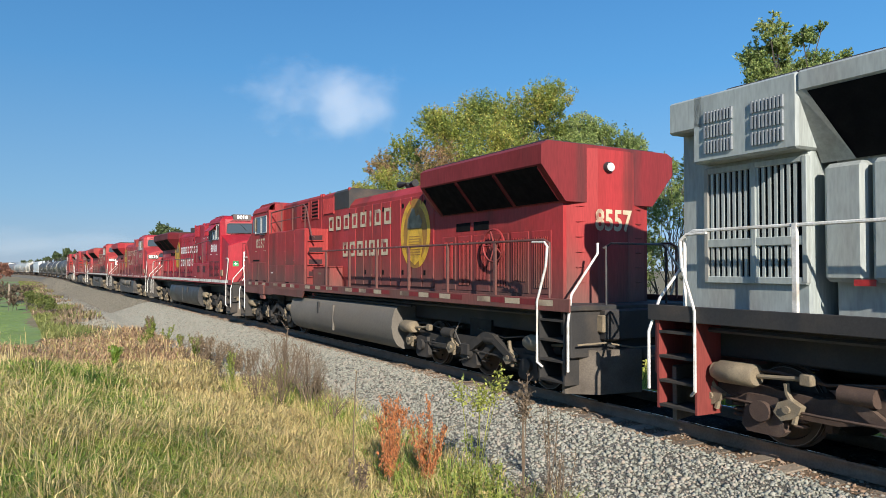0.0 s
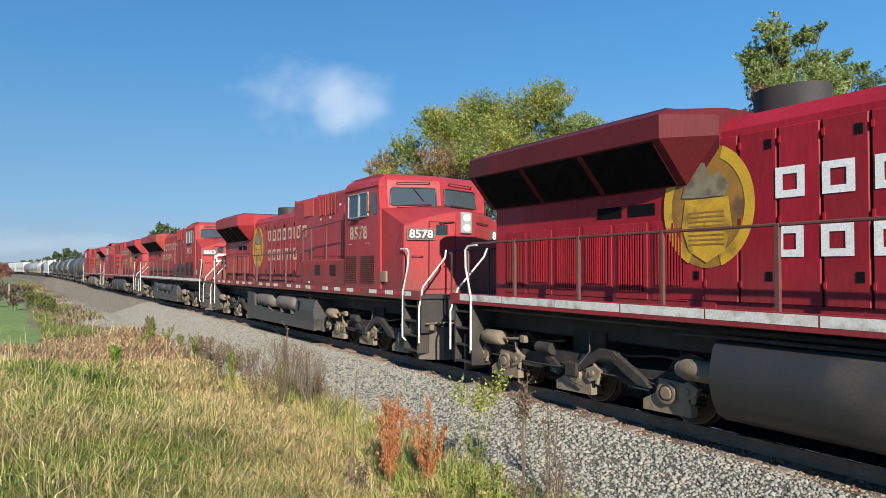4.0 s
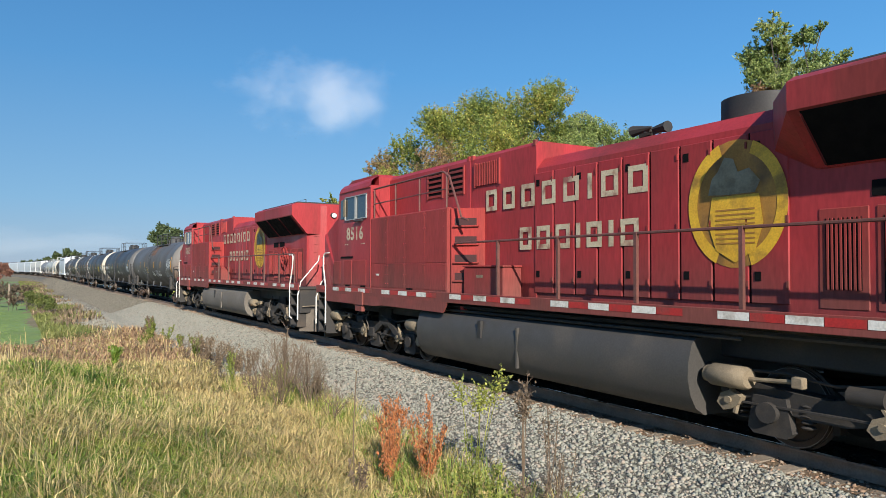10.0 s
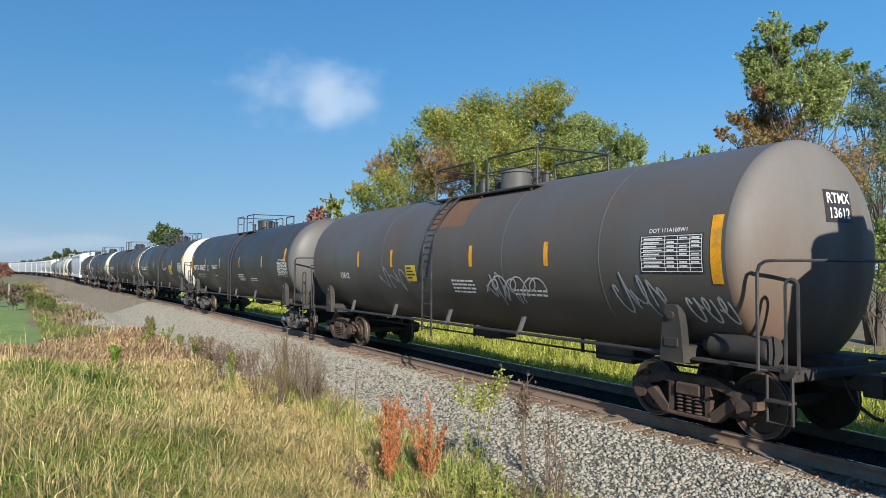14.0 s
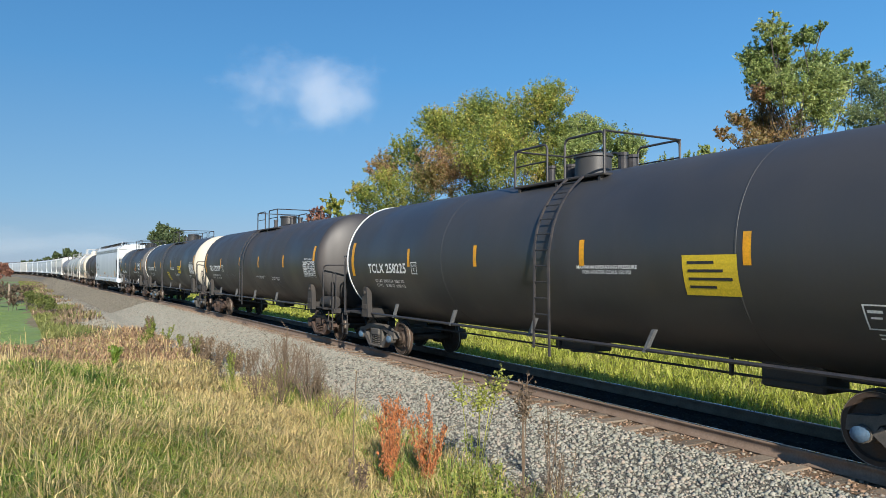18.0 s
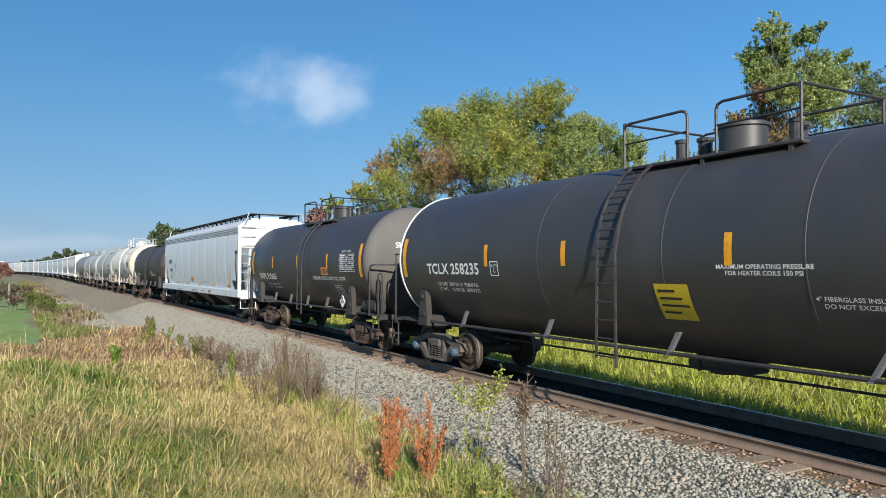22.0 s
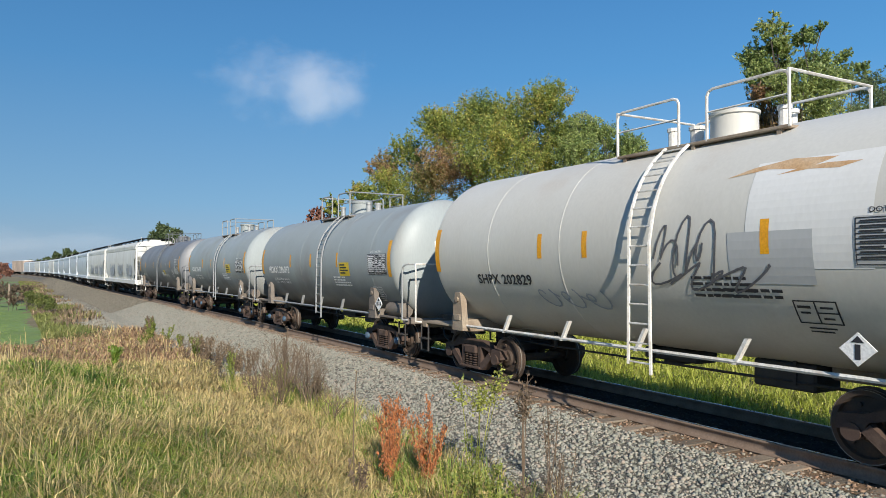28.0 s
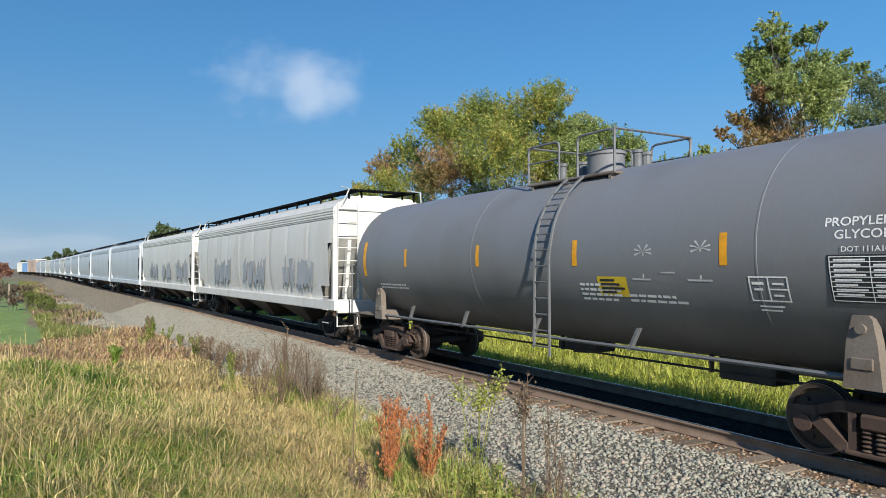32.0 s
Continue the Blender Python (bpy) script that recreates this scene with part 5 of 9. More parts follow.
    if style != "grey": part("rear_lens", G().lathe([(-0.02, 0.085), (-0.01, 0.085)], 14, (rb - 0.08, 0.12 * vis, 4.5), "x"), LAMP, lo)
    if turned and front_number:
        vs, fs = letters(number, 0.40, 0.016)
        part("end_number", G().add([(rb - 0.03, a * 0.74, 3.42 + b) for a, b, _ in [(-v[0], v[1], 0) for v in vs]], fs), letters_m, lo)
    # stack, horns, top gear
    st = -3.7 if style != "late" else -3.75
    g = G().add([(st + 0.52 * math.cos(2 * math.pi * i / 24), 0.40 * math.sin(2 * math.pi * i / 24), z) for z in (4.7, 5.17, 5.21, 5.21) for i in range(24)] , [(k * 24 + i, k * 24 + (i + 1) % 24, (k + 1) * 24 + (i + 1) % 24, (k + 1) * 24 + i) for k in range(3) for i in range(24)] + [tuple(range(72, 96))])
    g.smooth = True
    part("exhaust_pipe", g, FRAME_K, lo, "sooty oval exhaust stack")
    g = G()
    for k, (dx, y) in enumerate(((0.0, -0.16), (0.12, 0.0), (-0.1, 0.16))):
        way = -1 if k == 1 else 1
        g.tube((-1.75 + dx, y, 5.08), (-1.75 + dx + way * 0.42, y, 5.08), 0.025, 8, 0.11)
    g.tube((-1.72, 0, 4.72), (-1.72, 0, 5.08), 0.04, 6).tube((-1.72, -0.18, 5.05), (-1.72, 0.18, 5.05), 0.03, 6)
    part("horn", g, FRAME_K, lo)
    g = G()
    for k in range(5):
        g.box(-4.4 + k * 0.9, -3.9 + k * 0.9, -0.5, 0.5, 4.73 + hz, 4.79 + hz, 0.02)
    part("roof_hatch", g, FRAME_K if style != "late" else paint, lo)
    # raised hood details: blower grilles, screen
    for s in (-1, 1):
        g, g2 = G(), G()
        for a, b, z0, z1 in {"8578": ((1.07, 1.9, 4.42, 5.0), (2.45, 3.0, 4.36, 4.98), (3.25, 3.82, 4.36, 4.98)), "8853": ((0.8, 1.86, 4.4, 4.98), (3.0, 3.5, 4.4, 4.98), (3.65, 4.05, 4.7, 4.98)), "8018": ((0.55, 1.42, 4.4, 4.98), (2.78, 3.39, 4.38, 4.98), (3.61, 4.19, 4.38, 4.98), (4.31, 4.74, 4.78, 5.0))}.get(number, ((1.35, 2.2, 4.38, 4.9), (2.68, 3.3, 4.28, 4.92), (3.6, 4.25, 4.28, 4.92))):
            part("blower_screen", G().box(a, b, s * (hw + 0.015), s * (hw + 0.036), z0, z1), GRILLE, lo)
            slats(g2, a, b, z0, z1, hw + 0.03, s, 0.062 if a < 2 else 0.13, a < 2 or cabin == "late", 0.025)
            g2.box(a - 0.04, a, s * (hw + 0.02), s * (hw + 0.06), z0 - 0.03, z1 + 0.03).box(b, b + 0.04, s * (hw + 0.02), s * (hw + 0.06), z0 - 0.03, z1 + 0.03)
        part("blower_frame", g2, lower, lo)
        if cabin == "early":
            g = G().box(2.45, cx0 + 0.01, s * 0.97, s * 1.54, 1.80, 3.9, 0.03)
            part("side_cabinet", g, lower, lo)
            for a in (2.5, 3.45, 4.4, 5.35):
                part("cabinet_panel", G().box(a + 0.006, a + 0.944, s * 1.53, s * 1.545, 1.96, 2.60, 0.003), lower, lo)
                part("cabinet_panel", G().box(a + 0.006, a + 0.944, s * 1.53, s * 1.545, 2.612, 3.86, 0.003), lower, lo)
            bolts = G()
            for a in (2.58, 3.40, 3.50, 4.34, 4.46, 5.30, 5.42):
                for z in (2.05, 2.3, 2.55, 2.75, 3.1, 3.45, 3.8):
                    bolts.box(a, a + 0.025, s * 1.545, s * 1.556, z, z + 0.025)
            part("bolt_head", bolts, paint, lo)["kind"] = "stuff"
            part("warning_label", side_sheet(*rects([(-0.10, 0.10, -0.025, 0.025)]), 5.9, 2.3, 1.552, s), TAPE_W, lo)
            g = G()
            for k in range(4):
                x = 2.55 + k * 1.22
                g.tube((x, s * 1.5, 3.9), (x, s * 1.5, 4.72), 0.022, 5)
            g.path([(1.7, s * 1.5, 3.55), (1.95, s * 1.5, 3.62), (2.45, s * 1.5, 4.62), (2.7, s * 1.5, 4.76), (6.25, s * 1.5, 4.72)], 0.024, 6)
            g.path([(2.6, s * 1.5, 4.34), (6.25, s * 1.5, 4.3)], 0.018, 5)
            part("cabinet_handrail", g, hood_rail, lo)
            # a slanted stair panel with toe holes behind the cabinet, and the box at its foot
            stair = RED_FADED if paint is not SILVER else paint
            part("cabinet_step", G().prism([(2.46, s * 1.0), (2.46, s * 1.48), (2.36, s * 1.5), (1.86, s * 1.06), (1.86, s * 1.0)], "z", 1.80, 3.86), stair, lo)
            for k in range(4):
                z = 2.2 + k * 0.42
                part("toe_hole", G().add([(2.30, s * 1.454, z), (1.95, s * 1.146, z), (1.95, s * 1.146, z + 0.17), (2.30, s * 1.454, z + 0.17)], [(0, 1, 2, 3)]), LOUVRE, lo)
                part("step_lip", G().prism([(2.33, s * 1.46), (1.92, s * 1.10), (1.88, s * 1.15), (2.28, s * 1.51)], "z", z - 0.03, z), stair, lo)
            part("battery_box", G().box(0.6, 2.0, s * 1.0, s * 1.42, 1.80, 2.5, 0.02), lower, lo)
            part("box_lid", G().box(0.58, 2.02, s * 1.0, s * 1.44, 2.5, 2.54, 0.01), stair, lo)
            part("box_latch", side_sheet(*rects([(-0.12, 0.12, -0.03, 0.03)]), 1.4, 2.3, 1.424, s), TRUCK_T, lo)
        else:
            g = G()
            for a, b in ((3.5, 3.95), (4.73, 5.2)):
                slats(g, a, b, 2.28, 2.62, 1.5, s, 0.07, False)
            part("louvre", g, LOUVRE, lo)
            part("side_cabinet", G().box(2.25, cx0 - 0.02, s * 0.97, s * 1.50, 1.80, 2.76, 0.02), lower, lo)
            for a in (2.36, 3.54, 4.72):
                part("cabinet_panel", G().box(a, a + 1.14, s * 1.492, s * 1.503, 1.94, 2.72, 0.003), lower, lo)
                part("cabinet_panel", G().box(a - 0.25, a + 0.87, s * 1.02, s * 1.034, 2.9, 4.3, 0.004), paint, lo)
            part("upper_cabinet", G().box(2.45, 4.0, s * 0.97, s * 1.022, 2.76, 3.84, 0.008), paint, lo)
            part("equipment_door", G().box(4.05, 4.6, s * 1.01, s * 1.03, 2.9, 4.6, 0.004), paint, lo)
            for xl, zl in ((2.7, 4.22), (3.5, 4.24), (4.3, 4.62), (4.9, 4.1), (3.0, 2.0), (0.7, 4.1)):
                part("warning_label", side_sheet(*rects([(-0.09, 0.09, -0.035, 0.035)]), xl, zl, 1.518 if zl < 2.5 else 1.036, s), TAPE_W, lo)
            part("battery_switch", G().box(1.72, 1.86, s * 1.0, s * 1.06, 3.0, 3.2, 0.01), TRUCK_G, lo)
            g = G().path([(0.4, s * 1.5, 3.06), (1.62, s * 1.5, 3.1), (2.08, s * 1.42, 3.8), (2.2, s * 1.42, 3.86), (cx0, s * 1.42, 4.02)], 0.022, 6)
            for x in (2.12, 2.9, 4.2):
                g.tube((x, s * 1.42, 2.4), (x, s * 1.42, 3.86), 0.022, 5)
            part("cabinet_handrail", g, hood_rail, lo)
    # cab
    V0 = 0.36  # the front comes to a point at its middle
    prof = [(cx0, 1.80, 0), (cx0, 5.10, 0), (cx0 + 0.1, 5.19, 0), (cx1 - 0.5, 5.20, 0.5), (cx1 - 0.3, 5.18, 0.75), (cx1 - 0.14, 5.11, 0.9), (cx1 - 0.03, 4.98, 0.97), (cx1, 4.86, 1), (cx1 + 0.06, 4.2, 1), (cx1 + 0.12, 1.80, 1)]
    g = G()
    k = len(prof)
    g.add([(x + V0 * f * (1 - abs(y) / 1.32), y, z) for y in (-1.32, 0.0, 1.32) for x, z, f in prof], [(i * k + j, i * k + (j + 1) % k, (i + 1) * k + (j + 1) % k, (i + 1) * k + j) for i in (0, 1) for j in range(k)] + [tuple(range(k)), tuple(range(2 * k, 3 * k))])
    part("cab", g, paint, lo)
    for s in (-1, 1):
        g = G().prism([(cx0, 1.80), (cx0, 4.86), (cx1, 4.82), (cx1 + 0.07, 4.15), (cx1 + 0.12, 1.80)], "y", s * 1.30, s * 1.55)
        # shoulder up to the roof
        g.add([(cx0, s * 1.55, 4.86), (cx1, s * 1.55, 4.82), (cx1 - 0.03, s * 1.52, 4.94), (cx0, s * 1.52, 4.98), (cx1 - 0.08, s * 1.44, 5.04), (cx0, s * 1.44, 5.07), (cx1 - 0.14, s * 1.3, 5.11), (cx0, s * 1.3, 5.14)], [(0, 1, 2, 3), (3, 2, 4, 5), (5, 4, 6, 7)])
        g.add([(cx1, s * 1.55, 4.82), (cx1 - 0.03, s * 1.52, 4.94), (cx1 - 0.08, s * 1.44, 5.04), (cx1 - 0.14, s * 1.3, 5.11), (cx1, s * 1.3, 4.82)], [(0, 1, 2, 3, 4)])
        part("cab_side", g, paint, lo)
        panes = ((6.2, 6.46, 3.98, 4.7), (6.6, 7.02, 3.98, 4.42), (7.06, 7.46, 3.98, 4.42), (7.6, 7.93, 3.98, 4.7)) if number == "8018" else ((6.6, 7.25, 3.96, 4.62), (7.33, 8.0, 3.96, 4.62)) if style != "late" else ((6.22, 6.86, 4.0, 4.66), (6.92, 7.45, 4.0, 4.66))
        for a, b, z0, z1 in panes:
            win = part("cab_window", G().box(a, b, s * 1.55, s * 1.556, z0, z1), GLASS, lo, "dark glass cab side window")
            fr = G().box(a - 0.03, a, s * 1.54, s * 1.585, z0 - 0.03, z1 + 0.03).box(b, b + 0.03, s * 1.54, s * 1.585, z0 - 0.03, z1 + 0.03)
            part("window_frame", fr.box(a - 0.03, b + 0.03, s * 1.54, s * 1.585, z0 - 0.03, z0).box(a - 0.03, b + 0.03, s * 1.54, s * 1.585, z1, z1 + 0.03), RAIL_G, win)
        if number == "8018":
            part("sun_awning", G().add([(6.5, s * 1.55, 4.76), (7.56, s * 1.55, 4.76), (7.56, s * 1.86, 4.42), (6.5, s * 1.86, 4.42), (6.5, s * 1.55, 4.74), (7.56, s * 1.55, 4.74), (7.56, s * 1.84, 4.40), (6.5, s * 1.84, 4.40)], [(0, 1, 2, 3), (4, 5, 6, 7), (0, 3, 7, 4), (1, 2, 6, 5), (2, 3, 7, 6)]), paint, lo, "red metal awning over the cab window")
        part("mirror", G().box(panes[-1][1] - 0.02, panes[-1][1] + 0.10, s * 1.56, s * 1.60, panes[-1][2] + 0.1, panes[-1][3] - 0.05, 0.008), RAIL_K if paint is RED_FRESH else TRUCK_T, lo)
        part("arm_rest", G().box(panes[0][0] + 0.2, panes[0][0] + 0.7, s * 1.55, s * 1.63, panes[0][2] - 0.10, panes[0][2] - 0.06, 0.01), RAIL_K, lo)
        part("drip_strip", G().box(cx0 + 0.02, cx1 - 0.02, s * 1.545, s * 1.575, 4.80, 4.82), lower, lo)
        qa, qb = cx1 - 0.40, cx1 - 0.10
        if number != "8018": part("quarter_window", G().add([(qa, s * 1.556, 4.0), (qb, s * 1.556, 4.0), (qb - 0.02, s * 1.556, 4.58), (qa, s * 1.556, 4.62)], [(0, 1, 2, 3)]).add([(qa, s * 1.55, 4.0), (qb, s * 1.55, 4.0), (qb - 0.02, s * 1.55, 4.58), (qa, s * 1.55, 4.62)], [(0, 1, 2, 3)]), GLASS_L, lo)
        part("cab_seam", G().box(cx0 + 0.005, cx0 + 0.02, s * 1.545, s * 1.556, 1.85, 4.7), LOUVRE, lo)
        if cabin == "late":
            part("sand_hatch", G().box(cx1 + 0.13, cx1 + 0.43, s * 1.44, s * 1.552, 2.1, 2.4, 0.01), TRUCK_T, lo, "dusty tan sand filler hatch")
        # louvres and hatches low on the cab
        g = G()
        if cabin == "early":
            g.box(6.6, 7.5, s * 1.545, s * 1.562, 1.98, 2.72, 0.008).box(7.56, 8.1, s * 1.545, s * 1.562, 1.98, 2.72, 0.008).box(8.4, 8.9, s * 1.5, s * 1.56, 1.98, 2.7, 0.008)
        else:
            slats(g, cx0 + 0.1, cx0 + 0.85, 2.06, 2.84, 1.55, s, 0.06, False, 0.022)
            slats(g, cx0 + 1.08, cx0 + 1.95, 2.06, 2.84, 1.55, s, 0.06, False, 0.022)
            part("louvre_back", G().box(cx0 + 0.1, cx0 + 0.85, s * 1.545, s * 1.553, 2.05, 2.84).box(cx0 + 1.08, cx0 + 1.95, s * 1.545, s * 1.553, 2.05, 2.84), LOUVRE, lo)
        part("cab_louvre", g, lower, lo)
        if s == vis:
            part("cab_number", side_sheet(*letters(number, 0.36, 0.016, 1.12), cx0 + (1.03 if cabin == "early" else 0.93), 3.5, 1.5555, s), letters_m, lo)
            part("fine_print", side_sheet(*rects([(-0.72, -0.62, -0.013, 0.013), (-0.59, -0.48, -0.013, 0.013), (0.38, 0.5, -0.013, 0.013), (0.53, 0.66, -0.013, 0.013)]), cx0 + 1.0, 3.2, 1.5555, s), letters_m, lo)
    if cabin == "early":
        for s in (-1, 1):
            part("side_skirt", G().prism([(2.4, 1.69), (9.5, 1.69), (9.5, 1.42), (6.0, 1.42), (5.6, 1.46), (2.6, 1.44)], "y", s * 1.53, s * 1.575), lower, lo)
            part("jacking_pad", G().box(6.7, 7.3, s * 1.57, s * 1.62, 1.40, 1.80, 0.015).box(6.78, 7.22, s * 1.5, s * 1.6, 1.22, 1.42, 0.01), lower, lo)
            for a, b, c, d in ((7.5, 8.35, 2.78, 2.84), (6.65, 6.95, 1.93, 1.97), (7.7, 8.0, 1.93, 1.97), (4.0, 4.3, 1.93, 1.97)):
                part("vent_slot", G().box(a, b, s * 1.55, s * 1.566, c, d), GRILLE, lo)
    # nose: two slanted front faces and a narrow flat middle, its top falling to both sides
    nx, ys = cx1 + 1.28, [-1.5, -1.2, -0.85, -0.5, -0.28, 0.0, 0.28, 0.5, 0.85, 1.2, 1.5]
    def front_x(y): return nx + min(0.30, 0.246 * (1.5 - abs(y)))
    def slant(sg, a, z, o=0.0): return (nx + 0.239 * a + 0.971 * o, sg * (1.5 - 0.971 * a + 0.239 * o), z)
    vs = []
    for y in ys:
        q, xf, xc = abs(y) / 1.5, front_x(y), cx1 + 0.04 + V0 * max(0.0, 1 - abs(y) / 1.32)
        zf = 3.64 + 0.40 * (1 - q ** 1.7)
        vs += [(xf, y, 1.80), (xf, y, zf - 0.07), (xf - 0.03, y * 0.985, zf - 0.02), (xf - 0.09, y * 0.97, zf), (xc, y, 4.16 + 0.12 * (1 - q)), (xc - 0.1, y, 1.80)]
    g = G().add(vs, [(i * 6 + j, i * 6 + 6 + j, i * 6 + 7 + j, i * 6 + 1 + j) for i in range(len(ys) - 1) for j in range(4)] + [tuple(range(6)), tuple(range(6 * len(ys) - 6, 6 * len(ys)))])
    part("nose", g, paint, lo)
    for s in (-1, 1):
        # windscreen halves, each on its slanted face
        def wx(y, z, off): return cx1 + 0.06 * (4.82 - z) / 0.62 + V0 * (1 - abs(y) / 1.32) + off
        cor = [(s * 0.12, 4.30), (s * 0.16, 4.27), (s * 1.20, 4.26), (s * 1.27, 4.30), (s * 1.24, 4.70), (s * 1.17, 4.76), (s * 0.18, 4.77), (s * 0.12, 4.73)]
        g = G().add([(wx(y, z, 0.012), y, z) for y, z in cor] + [(wx(y, z, -0.01), y, z) for y, z in cor], [tuple(range(8)), tuple(range(8, 16))] + [(i, (i + 1) % 8, 8 + (i + 1) % 8, 8 + i) for i in range(8)])
        part("windscreen", g, GLASS_L, lo, "glass windscreen half")
        part("windscreen_seal", G().path([(wx(y, z, 0.02), y, z) for y, z in cor + cor[:1]], 0.02, 5), RAIL_K, lo)
        part("wiper", G().path([(wx(s * 0.7, 4.76, 0.04), s * 0.7, 4.76), (wx(s * 0.45, 4.4, 0.05), s * 0.45, 4.4)], 0.01, 4), RAIL_K, lo)
        part("front_grab_rail", G().path([(wx(s * 1.1, 4.84, 0.0), s * 1.1, 4.86), (wx(s * 1.08, 4.84, 0.09), s * 1.08, 4.9), (wx(s * 0.3, 4.84, 0.09), s * 0.3, 4.93), (wx(s * 0.28, 4.84, 0.0), s * 0.28, 4.89)], 0.014, 4), LOUVRE, lo)
        part("sill_grab_rail", G().path([(wx(s * 1.1, 4.2, 0.02), s * 1.1, 4.2), (wx(s * 1.08, 4.2, 0.1), s * 1.08, 4.24), (wx(s * 0.3, 4.2, 0.1), s * 0.3, 4.29), (wx(s * 0.28, 4.2, 0.02), s * 0.28, 4.26)], 0.014, 4), LOUVRE, lo)
        # number boards
        if style == "late":
            q = G().add([slant(s, a, z, o) for o in (0.0, 0.05) for a, z in ((0.07, 3.22), (0.75, 3.22), (0.75, 3.53), (0.07, 3.53))], [(4, 5, 6, 7), (0, 1, 5, 4), (1, 2, 6, 5), (2, 3, 7, 6), (3, 0, 4, 7)])
            part("number_board", q, DRY_FRAME, lo, "dull brown framed number board")
            part("board_glass", G().add([slant(s, a, z, 0.053) for a, z in ((0.10, 3.25), (0.72, 3.25), (0.72, 3.50), (0.10, 3.50))], [(0, 1, 2, 3)]), BOARD, lo)
            v2, f2 = letters(number, 0.20, 0.006)
            part("board_number", G().add([slant(s, 0.41 - s * a, 3.375 + b, 0.058) for a, b, _ in v2], f2), WHITE_L, lo)
        else:
            q = G().prism([(cx1 - 0.3, s * 0.22), (cx1 + 0.27, s * 0.22), (cx1 + 0.07, s * 0.98), (cx1 - 0.3, s * 0.98)], "z", 4.94, 5.24)
            part("number_board", q, BOARD, lo)
            v2, f2 = letters(number, 0.17, 0.007)
            part("board_number", G().add([(cx1 + 0.176 - 0.255 * s * a, s * 0.6 + 0.97 * a, 5.09 + b) for a, b, _ in v2], f2), WHITE_L, lo)
    part("headlamp_housing", G().box(nx + 0.25, nx + 0.37, -0.15, 0.15, 3.42, 3.99, 0.02), RAIL_G, lo)
    for z in (3.84, 3.57):
        part("headlamp", G().lathe([(0.0, 0.10), (0.012, 0.10), (0.014, 0.085), (0.006, 0.08), (0.004, 0.01)], 16, (nx + 0.368, 0, z), "x"), LAMP, lo)
    for s in (-1, 1):
        part("nose_grab_iron", G().path([slant(s, 0.85, 3.68, 0.0), slant(s, 0.87, 3.68, 0.07), slant(s, 1.2, 3.72, 0.07), slant(s, 1.22, 3.72, 0.0)], 0.014, 5), LOUVRE, lo)
        part("nose_rung", G().path([slant(s, 0.2, 2.8, 0.0), slant(s, 0.2, 2.8, 0.06), slant(s, 0.45, 2.8, 0.06), slant(s, 0.45, 2.8, 0.0)], 0.013, 5), LOUVRE, lo)
    def plate(a0, a1, z0, z1, o): return G().add([slant(vis, a, z, k) for k in (0.0, o) for a, z in ((a0, z0), (a1, z0), (a1, z1), (a0, z1))], [(4, 5, 6, 7), (0, 1, 5, 4), (1, 2, 6, 5), (2, 3, 7, 6), (3, 0, 4, 7)])
    part("door_gap", plate(0.60, 1.26, 1.92, 3.72, 0.006), GRILLE, lo)
    door = part("nose_door", plate(0.62, 1.24, 1.94, 3.70, 0.02), paint, lo)
    part("door_window", plate(0.78, 1.06, 3.36, 3.64, 0.026), GLASS, door)
    if front:
        for a0, a1, z0, z1 in ((0.64, 1.20, 2.84, 2.94), (0.64, 1.20, 3.20, 3.30), (0.64, 0.78, 2.94, 3.20)):
            part("nose_emblem", plate(a0, a1, z0, z1, 0.026), WHITE_L, lo)
        part("nose_emblem", G().box(nx + 0.30, nx + 0.308, -0.24, -0.12, 2.84, 3.30).box(nx + 0.30, nx + 0.308, -0.12, 0.22, 3.05, 3.30), WHITE_L, lo)
    if front == "green":
        part("green_sign", plate(0.20, 0.44, 2.58, 2.84, 0.008), GREEN_L, lo)
        part("green_sign_mark", plate(0.25, 0.39, 2.69, 2.73, 0.012), WHITE_L, lo)
        part("green_sign_mark", plate(0.30, 0.34, 2.64, 2.78, 0.013), WHITE_L, lo)
    # name blocks and emblem on the hood side
    if name_bars:
        ht = 0.47 if number != "8018" else 0.42
        for row, wd, z in ((0, (0.38, 0.38, 0.40, 0.38, 0.40, 0.11, 0.38, 0.40), rows[0]), (1, (0.36, 0.38, 0.38, 0.11, 0.36, 0.11, 0.38), rows[1])):
            a = 1.15 if row and turned else 0.0
            for w in wd:
                w *= 1.02
                st, b2 = 0.10, ht / 2
                # plain hollow blocks, the narrow ones solid
                shape = [(a, a + w, -b2, b2)] if w < 0.2 else [(a, a + st, -b2, b2), (a + w - st, a + w, -b2, b2), (a + st, a + w - st, b2 - st, b2), (a + st, a + w - st, -b2, -b2 + st)]
                part("name_block", side_sheet(*rects(shape), name_at + 0.12 * vis, z, hw + 0.045, vis), letters_m, lo)
                a += w + (0.215 if not (row and turned) else 0.155)
    if emblem:
        ex, n = emblem_at + 0.12 * vis, 30
        def ring(k, a0=0.0, a1=2 * math.pi): return [(0.76 * k * math.cos(a0 + (a1 - a0) * i / n), 0.95 * k * math.sin(a0 + (a1 - a0) * i / n), 0) for i in range(n + 1)]
        part("emblem", side_sheet(ring(0.99)[:-1], [tuple(range(n))], ex, 3.42, hw + 0.040, vis), GOLD_D, lo, "round golden emblem, flaking")
        for a0, a1 in ((-1.25, 1.2), (1.9, 4.3)):
            o, i2 = ring(1.0, a0, a1), ring(0.80, a0, a1)
            part("emblem_ring", side_sheet(o + i2, [(i, i + 1, n + 2 + i, n + 1 + i) for i in range(n)], ex, 3.42, hw + 0.045, vis), GOLD, lo)
